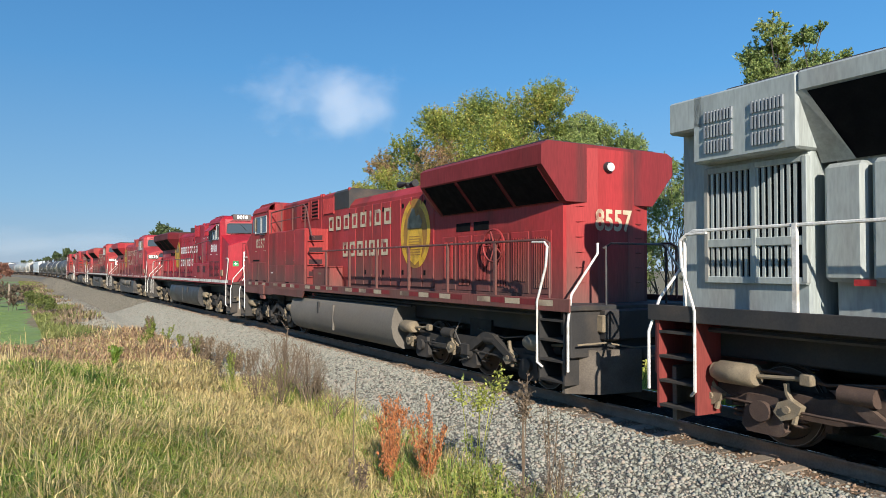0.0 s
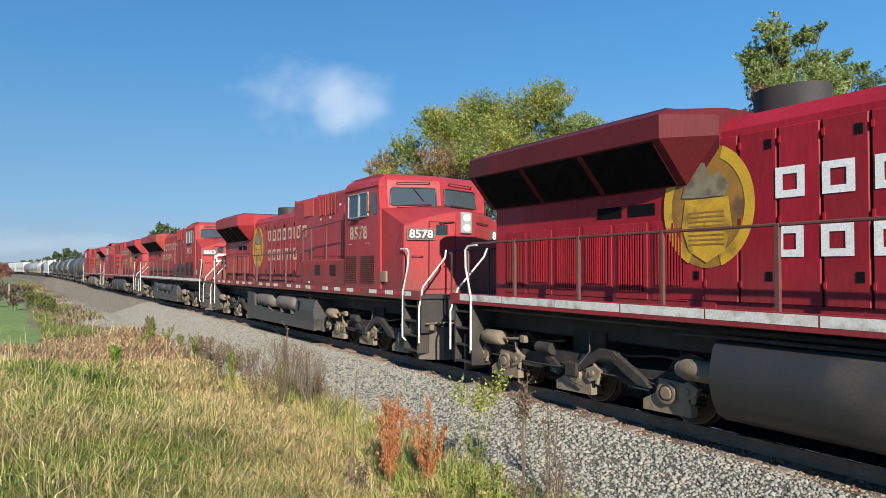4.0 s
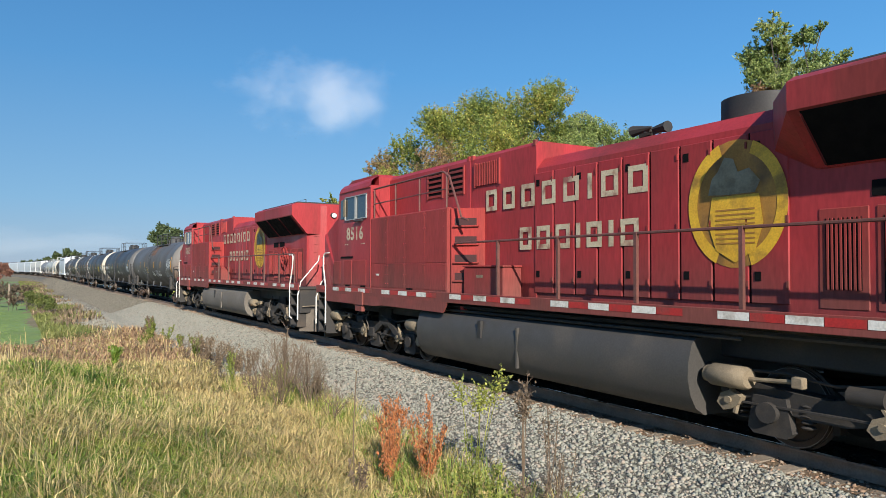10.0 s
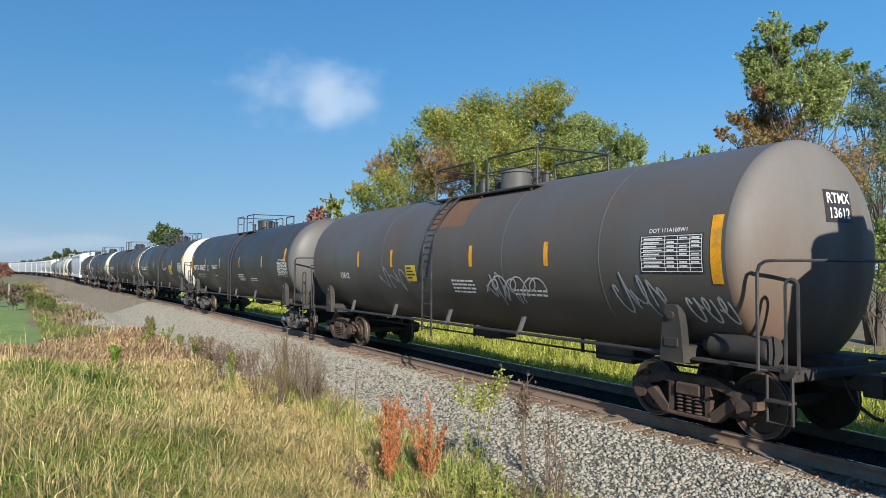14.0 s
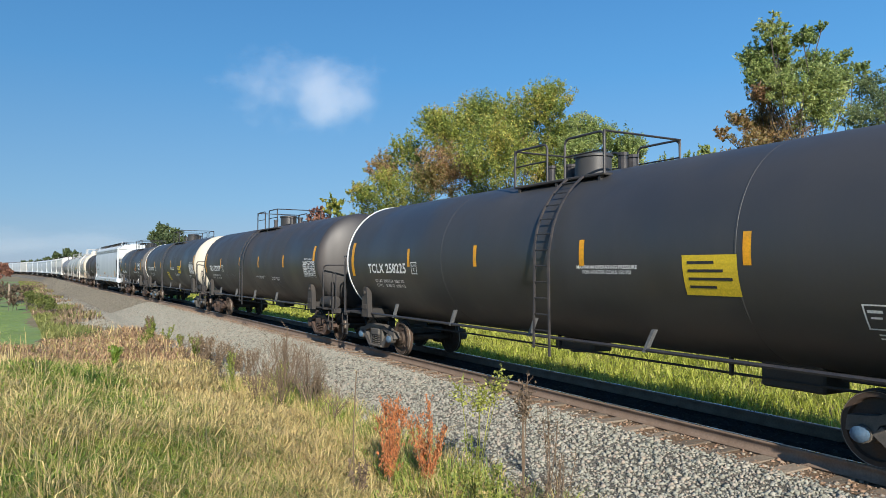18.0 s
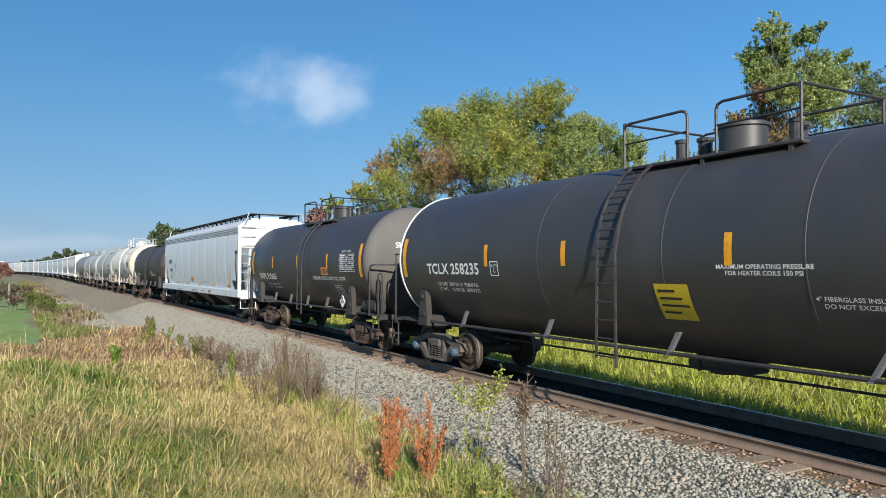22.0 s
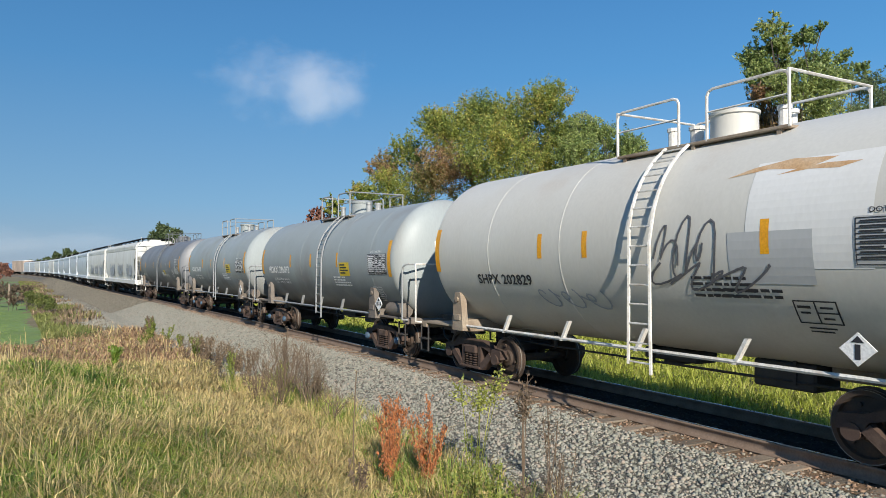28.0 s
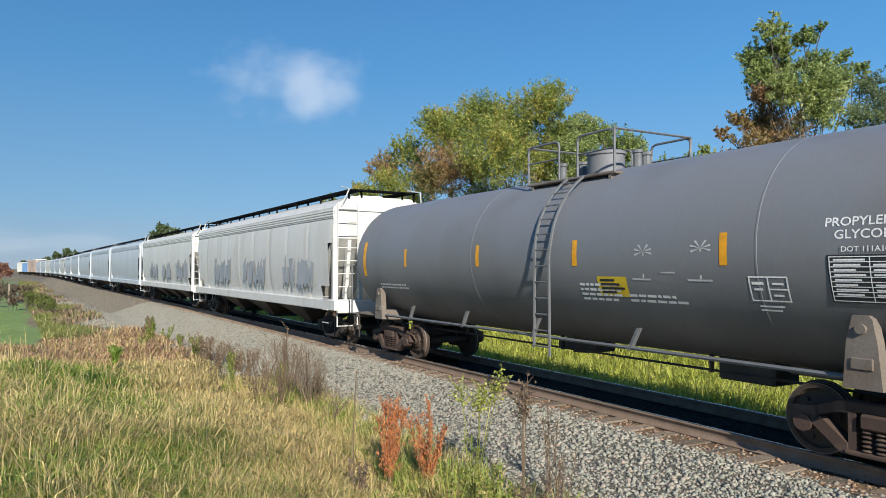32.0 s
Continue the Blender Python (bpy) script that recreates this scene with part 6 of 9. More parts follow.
        part("emblem_shield", side_sheet([(-0.36, 0.12, 0), (0.36, 0.12, 0), (0.42, -0.3, 0), (0.30, -0.68, 0), (0, -0.86, 0), (-0.30, -0.68, 0), (-0.42, -0.3, 0)], [tuple(range(7))], ex, 3.42, hw + 0.050, vis), GOLD, lo)
        part("emblem_band", side_sheet(*rects([(-0.30, 0.30, -0.10 - 0.07 * i, -0.075 - 0.07 * i) for i in range(8)]), ex, 3.42, hw + 0.054, vis), GOLD_D, lo)
        part("emblem_crest", side_sheet([(-0.42, 0.16, 0), (-0.2, 0.14, 0), (0.3, 0.14, 0), (0.38, 0.3, 0), (0.22, 0.5, 0), (0.05, 0.46, 0), (-0.02, 0.66, 0), (-0.16, 0.7, 0), (-0.26, 0.5, 0), (-0.36, 0.4, 0)], [tuple(range(10))], ex, 3.42, hw + 0.050, vis), CREST, lo)
    # hood handrails along the deck
    for s in (-1, 1):
        x0, x1 = -9.7, (2.2 if style == "early" else 2.1)
        g = G().path([(x0, s * 1.5, 1.85), (x0, s * 1.5, 2.95), (x0 + 0.15, s * 1.5, 3.02), (x1, s * 1.5, 3.05)], 0.024, 6)
        part("deck_handrail", g, hood_rail, lo)
        k = x0 + 1.6
        while k < x1:
            part("stanchion", G().box(k - 0.028, k + 0.028, s * 1.48, s * 1.53, 1.75, 3.05), hood_rail, lo)
            k += 1.75
    # fuel tank
    if style == "early":
        half = [(1.30, 1.46), (1.40, 1.44), (1.47, 1.36), (1.53, 1.12), (1.55, 0.88), (1.50, 0.62), (1.40, 0.42), (1.24, 0.31)]
        g = G().prism([(-y, z) for y, z in half] + [(y, z) for y, z in reversed(half)], "x", -3.8, 3.8)
        g.smooth = True
        part("fuel_tank", g, tank_m, lo)
        for s in (-1, 1):
            part("sight_gauge", G().box(1.15, 1.27, s * 1.50, s * 1.56, 0.98, 1.36, 0.01), FRAME_K, lo)
            part("tank_seam", G().box(-0.02, 0.02, s * 1.50, s * 1.558, 0.5, 1.3), tank_m, lo)
            g = G().tube((2.2, s * 1.3, 1.38), (2.2, s * 1.3, 1.6), 0.07, 8).tube((2.9, s * 1.3, 1.38), (2.9, s * 1.3, 1.55), 0.09, 8)
            part("filler_cap", g, TAPE_R, lo)
    else:
        g = G().prism([(-0.95, 1.40), (-0.95, 0.85), (-1.45, 0.72), (-1.42, 0.5), (-1.2, 0.30), (1.2, 0.30), (1.42, 0.5), (1.45, 0.72), (0.95, 0.85), (0.95, 1.40)], "x", -4.1, 3.4)
        part("fuel_tank", g, tank_m, lo)
        for s in (-1, 1):
            part("tank_end_shield", G().prism([(-4.15, 0.52), (-4.15, 1.42), (-4.05, 1.46), (-3.3, 1.44), (-3.18, 1.36), (-3.1, 0.90), (-1.0, 0.82), (-0.85, 0.72), (-0.75, 0.78), (-0.6, 0.78), (1.7, 0.74), (3.4, 0.70), (3.4, 0.34), (-3.75, 0.32)], "y", s * 1.40, s * 1.5), tank_m, lo)
            part("tank_end", G().prism([(-4.15, 1.42), (-4.05, 1.46), (-3.3, 1.44), (-3.18, 1.36), (-3.12, 0.85), (-4.15, 0.7)], "y", s * 0.9, s * 1.41), tank_m, lo)
            for a, b in ((-2.98, -1.0), (-0.5, 1.5)):
                q = G().lathe([(0, 0.02), (0.02, 0.12), (0.06, 0.2), (0.13, 0.26), (0.2, 0.285), (b - a - 0.2, 0.285), (b - a - 0.13, 0.26), (b - a - 0.06, 0.2), (b - a - 0.02, 0.12), (b - a, 0.02)], 24, (a, s * 1.26, 1.17), "x")
                part("air_reservoir", q, TANK_G if number == "8578" else tank_m, lo)
                for x in (a + 0.45, b - 0.45):
                    part("reservoir_strap", G().lathe([(-0.03, 0.28), (-0.025, 0.292), (0.025, 0.292), (0.03, 0.28)], 24, (x, s * 1.26, 1.17), "x"), tank_m, lo)
                    part("reservoir_foot", G().prism([(x - 0.06, 0.78), (x + 0.12, 0.78), (x + 0.06, 0.98), (x - 0.04, 0.98)], "y", s * 1.36, s * 1.46), tank_m, lo)
            g = G().prism([(s * 0.9, 1.44), (s * 1.38, 1.42), (s * 1.48, 1.32), (s * 1.53, 1.0), (s * 1.50, 0.62), (s * 1.38, 0.36), (s * 0.9, 0.34)], "x", 1.7, 3.4)
            part("tank_front", g, tank_m, lo)
            part("sight_gauge", G().box(2.02, 2.12, s * 1.50, s * 1.55, 0.95, 1.32, 0.01), GRILLE, lo)
            part("filler_cap", G().tube((2.7, s * 1.3, 1.40), (2.7, s * 1.3, 1.58), 0.11, 10).tube((2.45, s * 1.32, 1.46), (2.45, s * 1.32, 1.54), 0.07, 8), TAPE_R, lo)
    # piping under the deck
    for s in (-1, 1):
        g = G().path([(-9.5, s * 1.3, 1.58), (9.5, s * 1.3, 1.58)], 0.04, 6).path([(-4.5, s * 1.38, 1.50), (5.0, s * 1.38, 1.50)], 0.03, 6)
        part("pipe", g, FRAME_K, lo)
    for x in (-6.75, 6.75):
        loco_truck(lo, x, steel, style == "late" or paint is RED_FRESH)
    # ends: pilots, steps, rails, couplers
    for way in (1, -1):
        e = way * 10.25
        g = G().box(e - way * 0.12, e, -1.5, 1.5, 0.85, 1.75, 0.02)
        for s in (-1, 1):
            pl = [(e + way * 0.05, s * 0.12), (e + way * 0.22, s * 0.18), (e + way * 0.12, s * 1.0), (e - way * 0.25, s * 1.42), (e - way * 0.32, s * 1.42)]
            part("pilot_plough", G().prism(pl, "z", 0.18, 0.98), PLOUGH, lo, "dusty tan plough plate")
        part("uncoupling_lever", G().path([(e + way * 0.1, -1.45, 1.1), (e + way * 0.14, -0.9, 1.12), (e + way * 0.16, -0.3, 1.0), (e + way * 0.16, 0.3, 1.0), (e + way * 0.14, 0.9, 1.12), (e + way * 0.1, 1.45, 1.1)], 0.018, 5), TRUCK_T, lo)
        part("hose_box", G().box(e - way * 0.05, e + way * 0.14, 0.45, 0.95, 1.3, 1.62, 0.02), TRUCK_T, lo)
        part("pilot", g, FRAME_K if paint is not SILVER else RED_GRIMY, lo)
        for s in (-1, 1):
            g = G()
            for k in range(4):
                part("step", G().box(e - way * 0.75, e - way * 0.14, s * 1.12, s * 1.55, 0.38 + k * 0.37, 0.42 + k * 0.37), TRUCK_D, lo)
            g.box(e - way * 0.78, e - way * 0.75, s * 1.1, s * 1.55, 0.35, 1.75)
            g.box(e - way * 0.14, e - way * 0.10, s * 1.1, s * 1.55, 0.35, 1.75)
            part("step_well", g, step_m, lo)
            g = G()
            g.path([(e - way * 0.68, s * 1.54, 0.62), (e - way * 0.78, s * 1.58, 0.70), (e - way * 0.78, s * 1.58, 1.85), (e - way * 0.56, s * 1.57, 2.5), (e - way * 0.53, s * 1.56, 2.88), (e - way * 0.62, s * 1.55, 2.97), (e - way * 0.95, s * 1.55, 2.98)], 0.021, 6)
            g.path([(e + way * 0.02, s * 1.58, 0.62), (e + way * 0.02, s * 1.58, 1.5), (e - way * 0.05, s * 1.45, 2.0), (e - way * 0.1, s * 0.85, 2.75), (e - way * 0.15, s * 0.8, 2.95)], 0.021, 6)
            part("step_handrail", g, rail_m, lo)
        g = G().path([(e - way * 0.08, -0.75, 2.85), (e - way * 0.04, -0.6, 2.95), (e - way * 0.04, 0.6, 2.95), (e - way * 0.08, 0.75, 2.85)], 0.022, 5)
        for y in (-0.7, 0.7):
            g.tube((e - way * 0.06, y, 1.75), (e - way * 0.06, y, 2.9), 0.022, 5)
        part("end_handrail", g, RAIL_K, lo)
        g = G()
        for k in range(4):
            y = -0.9 + k * 0.16
            g.path([(e, y, 1.35), (e + way * 0.16, y, 1.2), (e + way * 0.2, y + 0.03, 0.85), (e + way * 0.22, y + 0.05, 0.6)], 0.026, 6)
        part("brake_hose", g, HOSE, lo)
        coupler(lo, way * h, way, TRUCK_G)
    MOVERS.append((lo, uc, 6.75, turned))
    return lo


# ================= ground and track =================
def lat_of(x, y):
    """Distance from the track's middle, growing towards the viewer, and s of the foot point (arrays)."""
    ss = np.arange(120, -790, -2.0)
    tx, ty, th = np.interp(-ss, -TS, TX), np.interp(-ss, -TS, TY), np.interp(-ss, -TS, TH)
    sh = x.shape
    x, y = x.ravel() / ACROSS, y.ravel() / AHEAD
    best = np.full(len(x), 1e9); lat = np.zeros(len(x)); foot = np.zeros(len(x))
    for a in range(0, len(x), 4000):
        dx, dy = x[a:a + 4000, None] - tx[None], y[a:a + 4000, None] - ty[None]
        i = np.argmin(dx * dx + dy * dy, axis=1)
        r = np.arange(len(i))
        ux, uy = dx[r, i], dy[r, i]
        lat[a:a + 4000] = ux * np.sin(th[i]) - uy * np.cos(th[i])
        foot[a:a + 4000] = ss[i] + ux * np.cos(th[i]) + uy * np.sin(th[i])
    return lat.reshape(sh), foot.reshape(sh)


def waves(x, y):
    return 0.10 * np.sin(x * 0.55 + 1.3) * np.sin(y * 0.43) + 0.05 * np.sin(x * 1.7 + y * 1.1) + 0.04 * np.sin(y * 2.3 - x * 0.9)


def ground_z(x, y):
    lat, foot = lat_of(x, y)
    near = np.interp(lat, [-14, -6, -3.6, 3.4, 4.6, 6.5, 9.5, 14, 40], [-0.3, -0.55, -0.75, -0.95, -0.95, -0.70, -0.30, -0.35, -1.2])
    far = np.interp(lat, [-14, -6, -3.6, 3.4, 4.6, 9, 16, 40], [-0.3, -0.55, -0.75, -0.95, -1.0, -1.1, -1.3, -1.6])
    k = np.clip((-foot - 6) / 22, 0, 1)
    return TALL * (near * (1 - k) + far * k + waves(x, y) * np.clip((np.abs(lat) - 4) / 2, 0, 1))


SOIL = mat("meadow_soil", (0.16, 0.135, 0.07), 0.95, col2=(0.22, 0.17, 0.10), scale=0.35, fine=14, bump=0.6, mix=0.8, dirt=(0.10, 0.13, 0.035), dirt_amt=0.7, dirt_scale=0.12)
def gravel_mat():
    """Crushed stone seen whole: angular cells, each of its own grey, with dark joints between them."""
    m = bpy.data.materials.new("ballast_bed")
    m.use_nodes = True
    N, L = m.node_tree.nodes, m.node_tree.links
    bs = N["Principled BSDF"]
    tc, vo, ed, ra, jo, mx = N.new("ShaderNodeTexCoord"), N.new("ShaderNodeTexVoronoi"), N.new("ShaderNodeTexVoronoi"), N.new("ShaderNodeValToRGB"), N.new("ShaderNodeMapRange"), N.new("ShaderNodeMix")
    ed.feature = "DISTANCE_TO_EDGE"
    for v in (vo, ed):
        v.inputs["Scale"].default_value = 21
        L.new(tc.outputs["Object"], v.inputs["Vector"])
    sp = N.new("ShaderNodeSeparateColor")
    L.new(vo.outputs["Color"], sp.inputs[0]); L.new(sp.outputs[0], ra.inputs[0])
    cols = [(0.10, 0.098, 0.08), (0.14, 0.136, 0.112), (0.175, 0.17, 0.14), (0.195, 0.16, 0.13), (0.23, 0.22, 0.185)]
    el = ra.color_ramp.elements
    while len(el) < len(cols): el.new(0.5)
    for i, c in enumerate(cols): el[i].position, el[i].color = i / (len(cols) - 1), (*c, 1)
    jo.inputs["From Max"].default_value = 0.16
    L.new(ed.outputs["Distance"], jo.inputs["Value"])
    mx.data_type = "RGBA"; mx.inputs["A"].default_value = (0.09, 0.083, 0.064, 1)
    L.new(jo.outputs[0], mx.inputs["Factor"]); L.new(ra.outputs[0], mx.inputs["B"]); L.new(mx.outputs["Result"], bs.inputs["Base Color"])
    bp = N.new("ShaderNodeBump"); bp.inputs["Strength"].default_value, bp.inputs["Distance"].default_value = 0.7, 0.02
    hs = N.new("ShaderNodeMath"); hs.operation = "MULTIPLY_ADD"; hs.inputs[1].default_value = 0.8
    L.new(sp.outputs[1], hs.inputs[0]); L.new(jo.outputs[0], hs.inputs[2]); L.new(hs.outputs[0], bp.inputs["Height"])
    L.new(bp.outputs[0], bs.inputs["Normal"])
    bs.inputs["Roughness"].default_value = 0.9
    return m


GRAVEL = gravel_mat()
RUST_BED = mat("rusty_fines", (0.19, 0.125, 0.08), 0.95, spec=0.1, col2=(0.12, 0.10, 0.075), scale=5, fine=60, bump=1.0, mix=0.9, dirt=(0.26, 0.15, 0.085), dirt_amt=0.6, dirt_scale=2.5)
# near-black colour holds the shade under the train between the rails
SHADE_BED = mat("oily_ballast_bed", (0.024, 0.022, 0.019), 0.95, spec=0.1, col2=(0.018, 0.016, 0.015), scale=6, fine=45, bump=1.0, mix=0.8)
LAWN_TURF = mat("lawn_turf", (0.17, 0.25, 0.07), 0.9, col2=(0.125, 0.20, 0.05), scale=0.25, fine=20, bump=0.4, mix=0.8, dirt=(0.22, 0.24, 0.09), dirt_amt=0.4, dirt_scale=0.5)
RAIL_RUST = mat("rail_rust", (0.23, 0.165, 0.12), 0.85, col2=(0.16, 0.105, 0.07), scale=4, bump=0.2)
RAIL_TOP = mat("rail_top", (0.50, 0.49, 0.47), 0.28, 0.9, col2=(0.36, 0.34, 0.31), scale=3, bump=0.02)
TIE_WOOD = mat("tie_wood", (0.23, 0.19, 0.145), 0.9, col2=(0.11, 0.085, 0.065), scale=3, fine=30, stretch=(1, 6, 6), bump=0.5, rand=0.35, dirt=(0.24, 0.14, 0.08), dirt_amt=0.5, dirt_scale=2)


def ground():
    xs = np.concatenate([-np.geomspace(30, 3000, 46)[::-1], np.arange(-29, 20.1, 0.5), np.geomspace(21, 3000, 46)])
    ys = np.concatenate([-np.geomspace(9, 3000, 30)[::-1], np.arange(-8, 60.1, 0.5), np.geomspace(61, 3000, 60)])
    X, Y = np.meshgrid(xs, ys)
    Z = ground_z(X, Y)
    Z = np.where(np.hypot(X, Y) > 500, -1.3, Z)
    nx, ny = len(xs), len(ys)
    idx = np.arange(nx * ny).reshape(ny, nx)
    q = np.stack([idx[:-1, :-1], idx[:-1, 1:], idx[1:, 1:], idx[1:, :-1]], -1).reshape(-1, 4)
    ob = new("ground", np_mesh("ground", np.stack([X, Y, Z], -1).reshape(-1, 3), q, SOIL, True))
    # the mown lawn is part of the same sheet
    C = np.stack([X, Y], -1).reshape(-1, 2)[q].mean(1)
    la, fo = lat_of(C[:, 0], C[:, 1])
    ob.data.materials.append(LAWN_TURF)
    mown = (la > 8.9 + 0.35 * np.sin(fo * 0.4) - 0.02 * (fo + 30)) & (fo < -23) & (la < 160)
    ob.data.polygons.foreach_set("material_index", mown.astype(np.int32))
    tagged(ob, "uneven meadow ground under grass and weeds", "ground", kind="structure")


def along(prof, s0, s1, step, mtl, name, parent=None, closed=True):
    """A section (lat, z) drawn along the track."""
    ss = np.arange(s0, s1, -step)
    vs = []
    for lat, z in prof:
        x, y, _ = on_track(ss, lat)
        vs.append(np.stack([x, y, np.full(len(ss), z)], -1))
    V3 = np.stack(vs, 1)
    m, n = V3.shape[0], V3.shape[1]
    idx = np.arange(m * n).reshape(m, n)
    nxt = np.roll(idx, -1, 1) if closed else idx[:, 1:]
    cur = idx if closed else idx[:, :-1]
    q = np.stack([cur[:-1], nxt[:-1], nxt[1:], cur[1:]], -1).reshape(-1, 4)
    ob = new(name, np_mesh(name, V3.reshape(-1, 3), q, mtl))
    ob.parent = parent
    return ob


def track():
    bed = along([(-3.7, -0.89), (-2.6, -0.54), (-1.75, -0.26), (-1.0, -0.24), (0, -0.25), (0.98, -0.24), (1.02, -0.20), (1.5, -0.20), (1.8, -0.24), (2.4, -0.41), (3.3, -0.69), (4.6, -1.02)], 60, -420, 0.5, GRAVEL, "ballast", None, False)
    tagged(bed, "grey crushed stone ballast bank under the track", "ballast", kind="structure")
    along([(0.72, -0.192), (1.1, -0.186), (1.42, -0.192)], 60, -420, 0.5, RUST_BED, "rusty_bed", bed, False)
    # dark strip over the tie middles, painted as the train's shade
    along([(-1.25, -0.232), (-0.69, -0.232), (-0.69, -0.158), (0, -0.150), (0.69, -0.158), (0.69, -0.20)], 60, -420, 0.5, SHADE_BED, "oily_bed", bed, False)
    tr = thing("railway_track", "single railway track of rusty rails on weathered wooden ties", "track", kind="structure")
    for s in (-1, 1):
        c = s * 0.812
        foot = [(c - 0.07, -0.175), (c - 0.07, -0.16), (c - 0.012, -0.14), (c - 0.01, -0.05), (c - 0.035, -0.035), (c - 0.036, -0.004), (c + 0.036, -0.004), (c + 0.035, -0.035), (c + 0.01, -0.05), (c + 0.012, -0.14), (c + 0.07, -0.16), (c + 0.07, -0.175)]
        rail = along(foot, 60, -420, 1.0, RAIL_RUST, "rail", tr)
        along([(c - 0.034, -0.0035), (c - 0.028, 0.0), (c + 0.028, 0.0), (c + 0.034, -0.0035)], 60, -420, 1.0, RAIL_TOP, "rail_head", rail, False)
    rnd = random.Random(5)
    tie = G().box(-1.27, 1.27, -0.12, 0.12, -0.35, -0.168, 0.018).mesh("tie", TIE_WOOD)
    for i in range(290):
        s = 14.0 - i * 0.51 + rnd.uniform(-0.03, 0.03)
        x, y, th = on_track(s, rnd.uniform(-0.05, 0.05))
        o = new("tie", tie)
        o.parent = tr
        o.matrix_basis = pose(float(x), float(y), rnd.uniform(-0.015, 0.004), 0, rnd.uniform(-0.4, 0.4), math.degrees(float(th)) + 90 + rnd.uniform(-1, 1))


# ================= stones, grass, weeds, trees =================
def island_mat(name, cols, rough=0.9):
    m = bpy.data.materials.new(name)
    m.use_nodes = True
    N, L = m.node_tree.nodes, m.node_tree.links
    ge, ra, bs = N.new("ShaderNodeNewGeometry"), N.new("ShaderNodeValToRGB"), N["Principled BSDF"]
    el = ra.color_ramp.elements
    while len(el) < len(cols): el.new(0.5)
    for i, c in enumerate(cols): el[i].position, el[i].color = i / (len(cols) - 1), (*c, 1)
    L.new(ge.outputs["Random Per Island"], ra.inputs[0])
    no, tc, hv, mr = N.new("ShaderNodeTexNoise"), N.new("ShaderNodeTexCoord"), N.new("ShaderNodeHueSaturation"), N.new("ShaderNodeMapRange")
    no.inputs["Scale"].default_value = 30
    L.new(tc.outputs["Object"], no.inputs["Vector"]); L.new(no.outputs["Fac"], mr.inputs["Value"])
    mr.inputs["To Min"].default_value, mr.inputs["To Max"].default_value = 0.75, 1.25
    L.new(mr.outputs[0], hv.inputs["Value"]); L.new(ra.outputs[0], hv.inputs["Color"])
    L.new(hv.outputs[0], bs.inputs["Base Color"])
    bs.inputs["Roughness"].default_value = rough
    return m


STONES = [(0.19, 0.19, 0.158), (0.24, 0.243, 0.20), (0.29, 0.29, 0.24), (0.32, 0.318, 0.265), (0.33, 0.275, 0.22), (0.37, 0.36, 0.305)]
STONE = island_mat("ballast_stone", STONES)
DUSTY = island_mat("dusty_ballast_stone", [(0.11, 0.10, 0.078), (0.15, 0.14, 0.108), (0.20, 0.18, 0.14), (0.24, 0.205, 0.155)])
RUSTY = island_mat("rusty_stone", [(0.13, 0.09, 0.06), (0.22, 0.15, 0.10), (0.32, 0.20, 0.13), (0.27, 0.25, 0.20)])
# stone tones darkened to hold the shade under the train
SHADE_STONE = island_mat("oily_stone", [(0.02, 0.019, 0.016), (0.034, 0.031, 0.027), (0.055, 0.048, 0.04)])
rng = np.random.default_rng(11)


def stones(name, n, s_range, lat_range, surf, size, label, mtl=STONE, power=1.0):
    s = s_range[0] - (s_range[0] - s_range[1]) * rng.random(n) ** power
    lat = lat_range[0] + (lat_range[1] - lat_range[0]) * rng.random(n)
    x, y, _ = on_track(s, lat)
    z = np.maximum(np.interp(lat, *surf), np.where(np.abs(lat) > 3.2, ground_z(x, y), -9))
    r = (size[0] + (size[1] - size[0]) * rng.random(n) ** 2)
    r = np.maximum(r, np.hypot(x, y) * 0.0011)
    base = np.array([(1, 0, 0), (-1, 0, 0), (0, 1, 0), (0, -1, 0), (0, 0, 1), (0, 0, -1)], float)
    P = base[None] * (0.75 + 0.5 * rng.random((n, 6, 1))) * np.repeat(0.5 + 0.85 * rng.random((n, 3)), 2, 1)[:, :, None]
    a = rng.random((n, 3)) * 6.28
    ca, sa = np.cos(a), np.sin(a)
    R = np.zeros((n, 3, 3))
    R[:, 0, 0], R[:, 0, 1], R[:, 1, 0], R[:, 1, 1], R[:, 2, 2] = ca[:, 0], -sa[:, 0], sa[:, 0], ca[:, 0], 1
    Q = np.zeros((n, 3, 3))
    Q[:, 0, 0], Q[:, 1, 1], Q[:, 1, 2], Q[:, 2, 1], Q[:, 2, 2] = 1, ca[:, 1], -sa[:, 1], sa[:, 1], ca[:, 1]
    P = np.einsum("nij,nkj->nki", R @ Q, P)
    P[:, :, 2] *= 0.75
    P = P * r[:, None, None] + np.stack([x, y, z + r * 0.12], -1)[:, None]
    f = np.array([(0, 2, 4), (2, 1, 4), (1, 3, 4), (3, 0, 4), (2, 0, 5), (1, 2, 5), (3, 1, 5), (0, 3, 5)])
    T = (f[None] + 6 * np.arange(n)[:, None, None]).reshape(-1, 3)
    ob = new(name, np_mesh(name, P.reshape(-1, 3), T, mtl))
    return tagged(ob, label, "stones", kind="stuff")


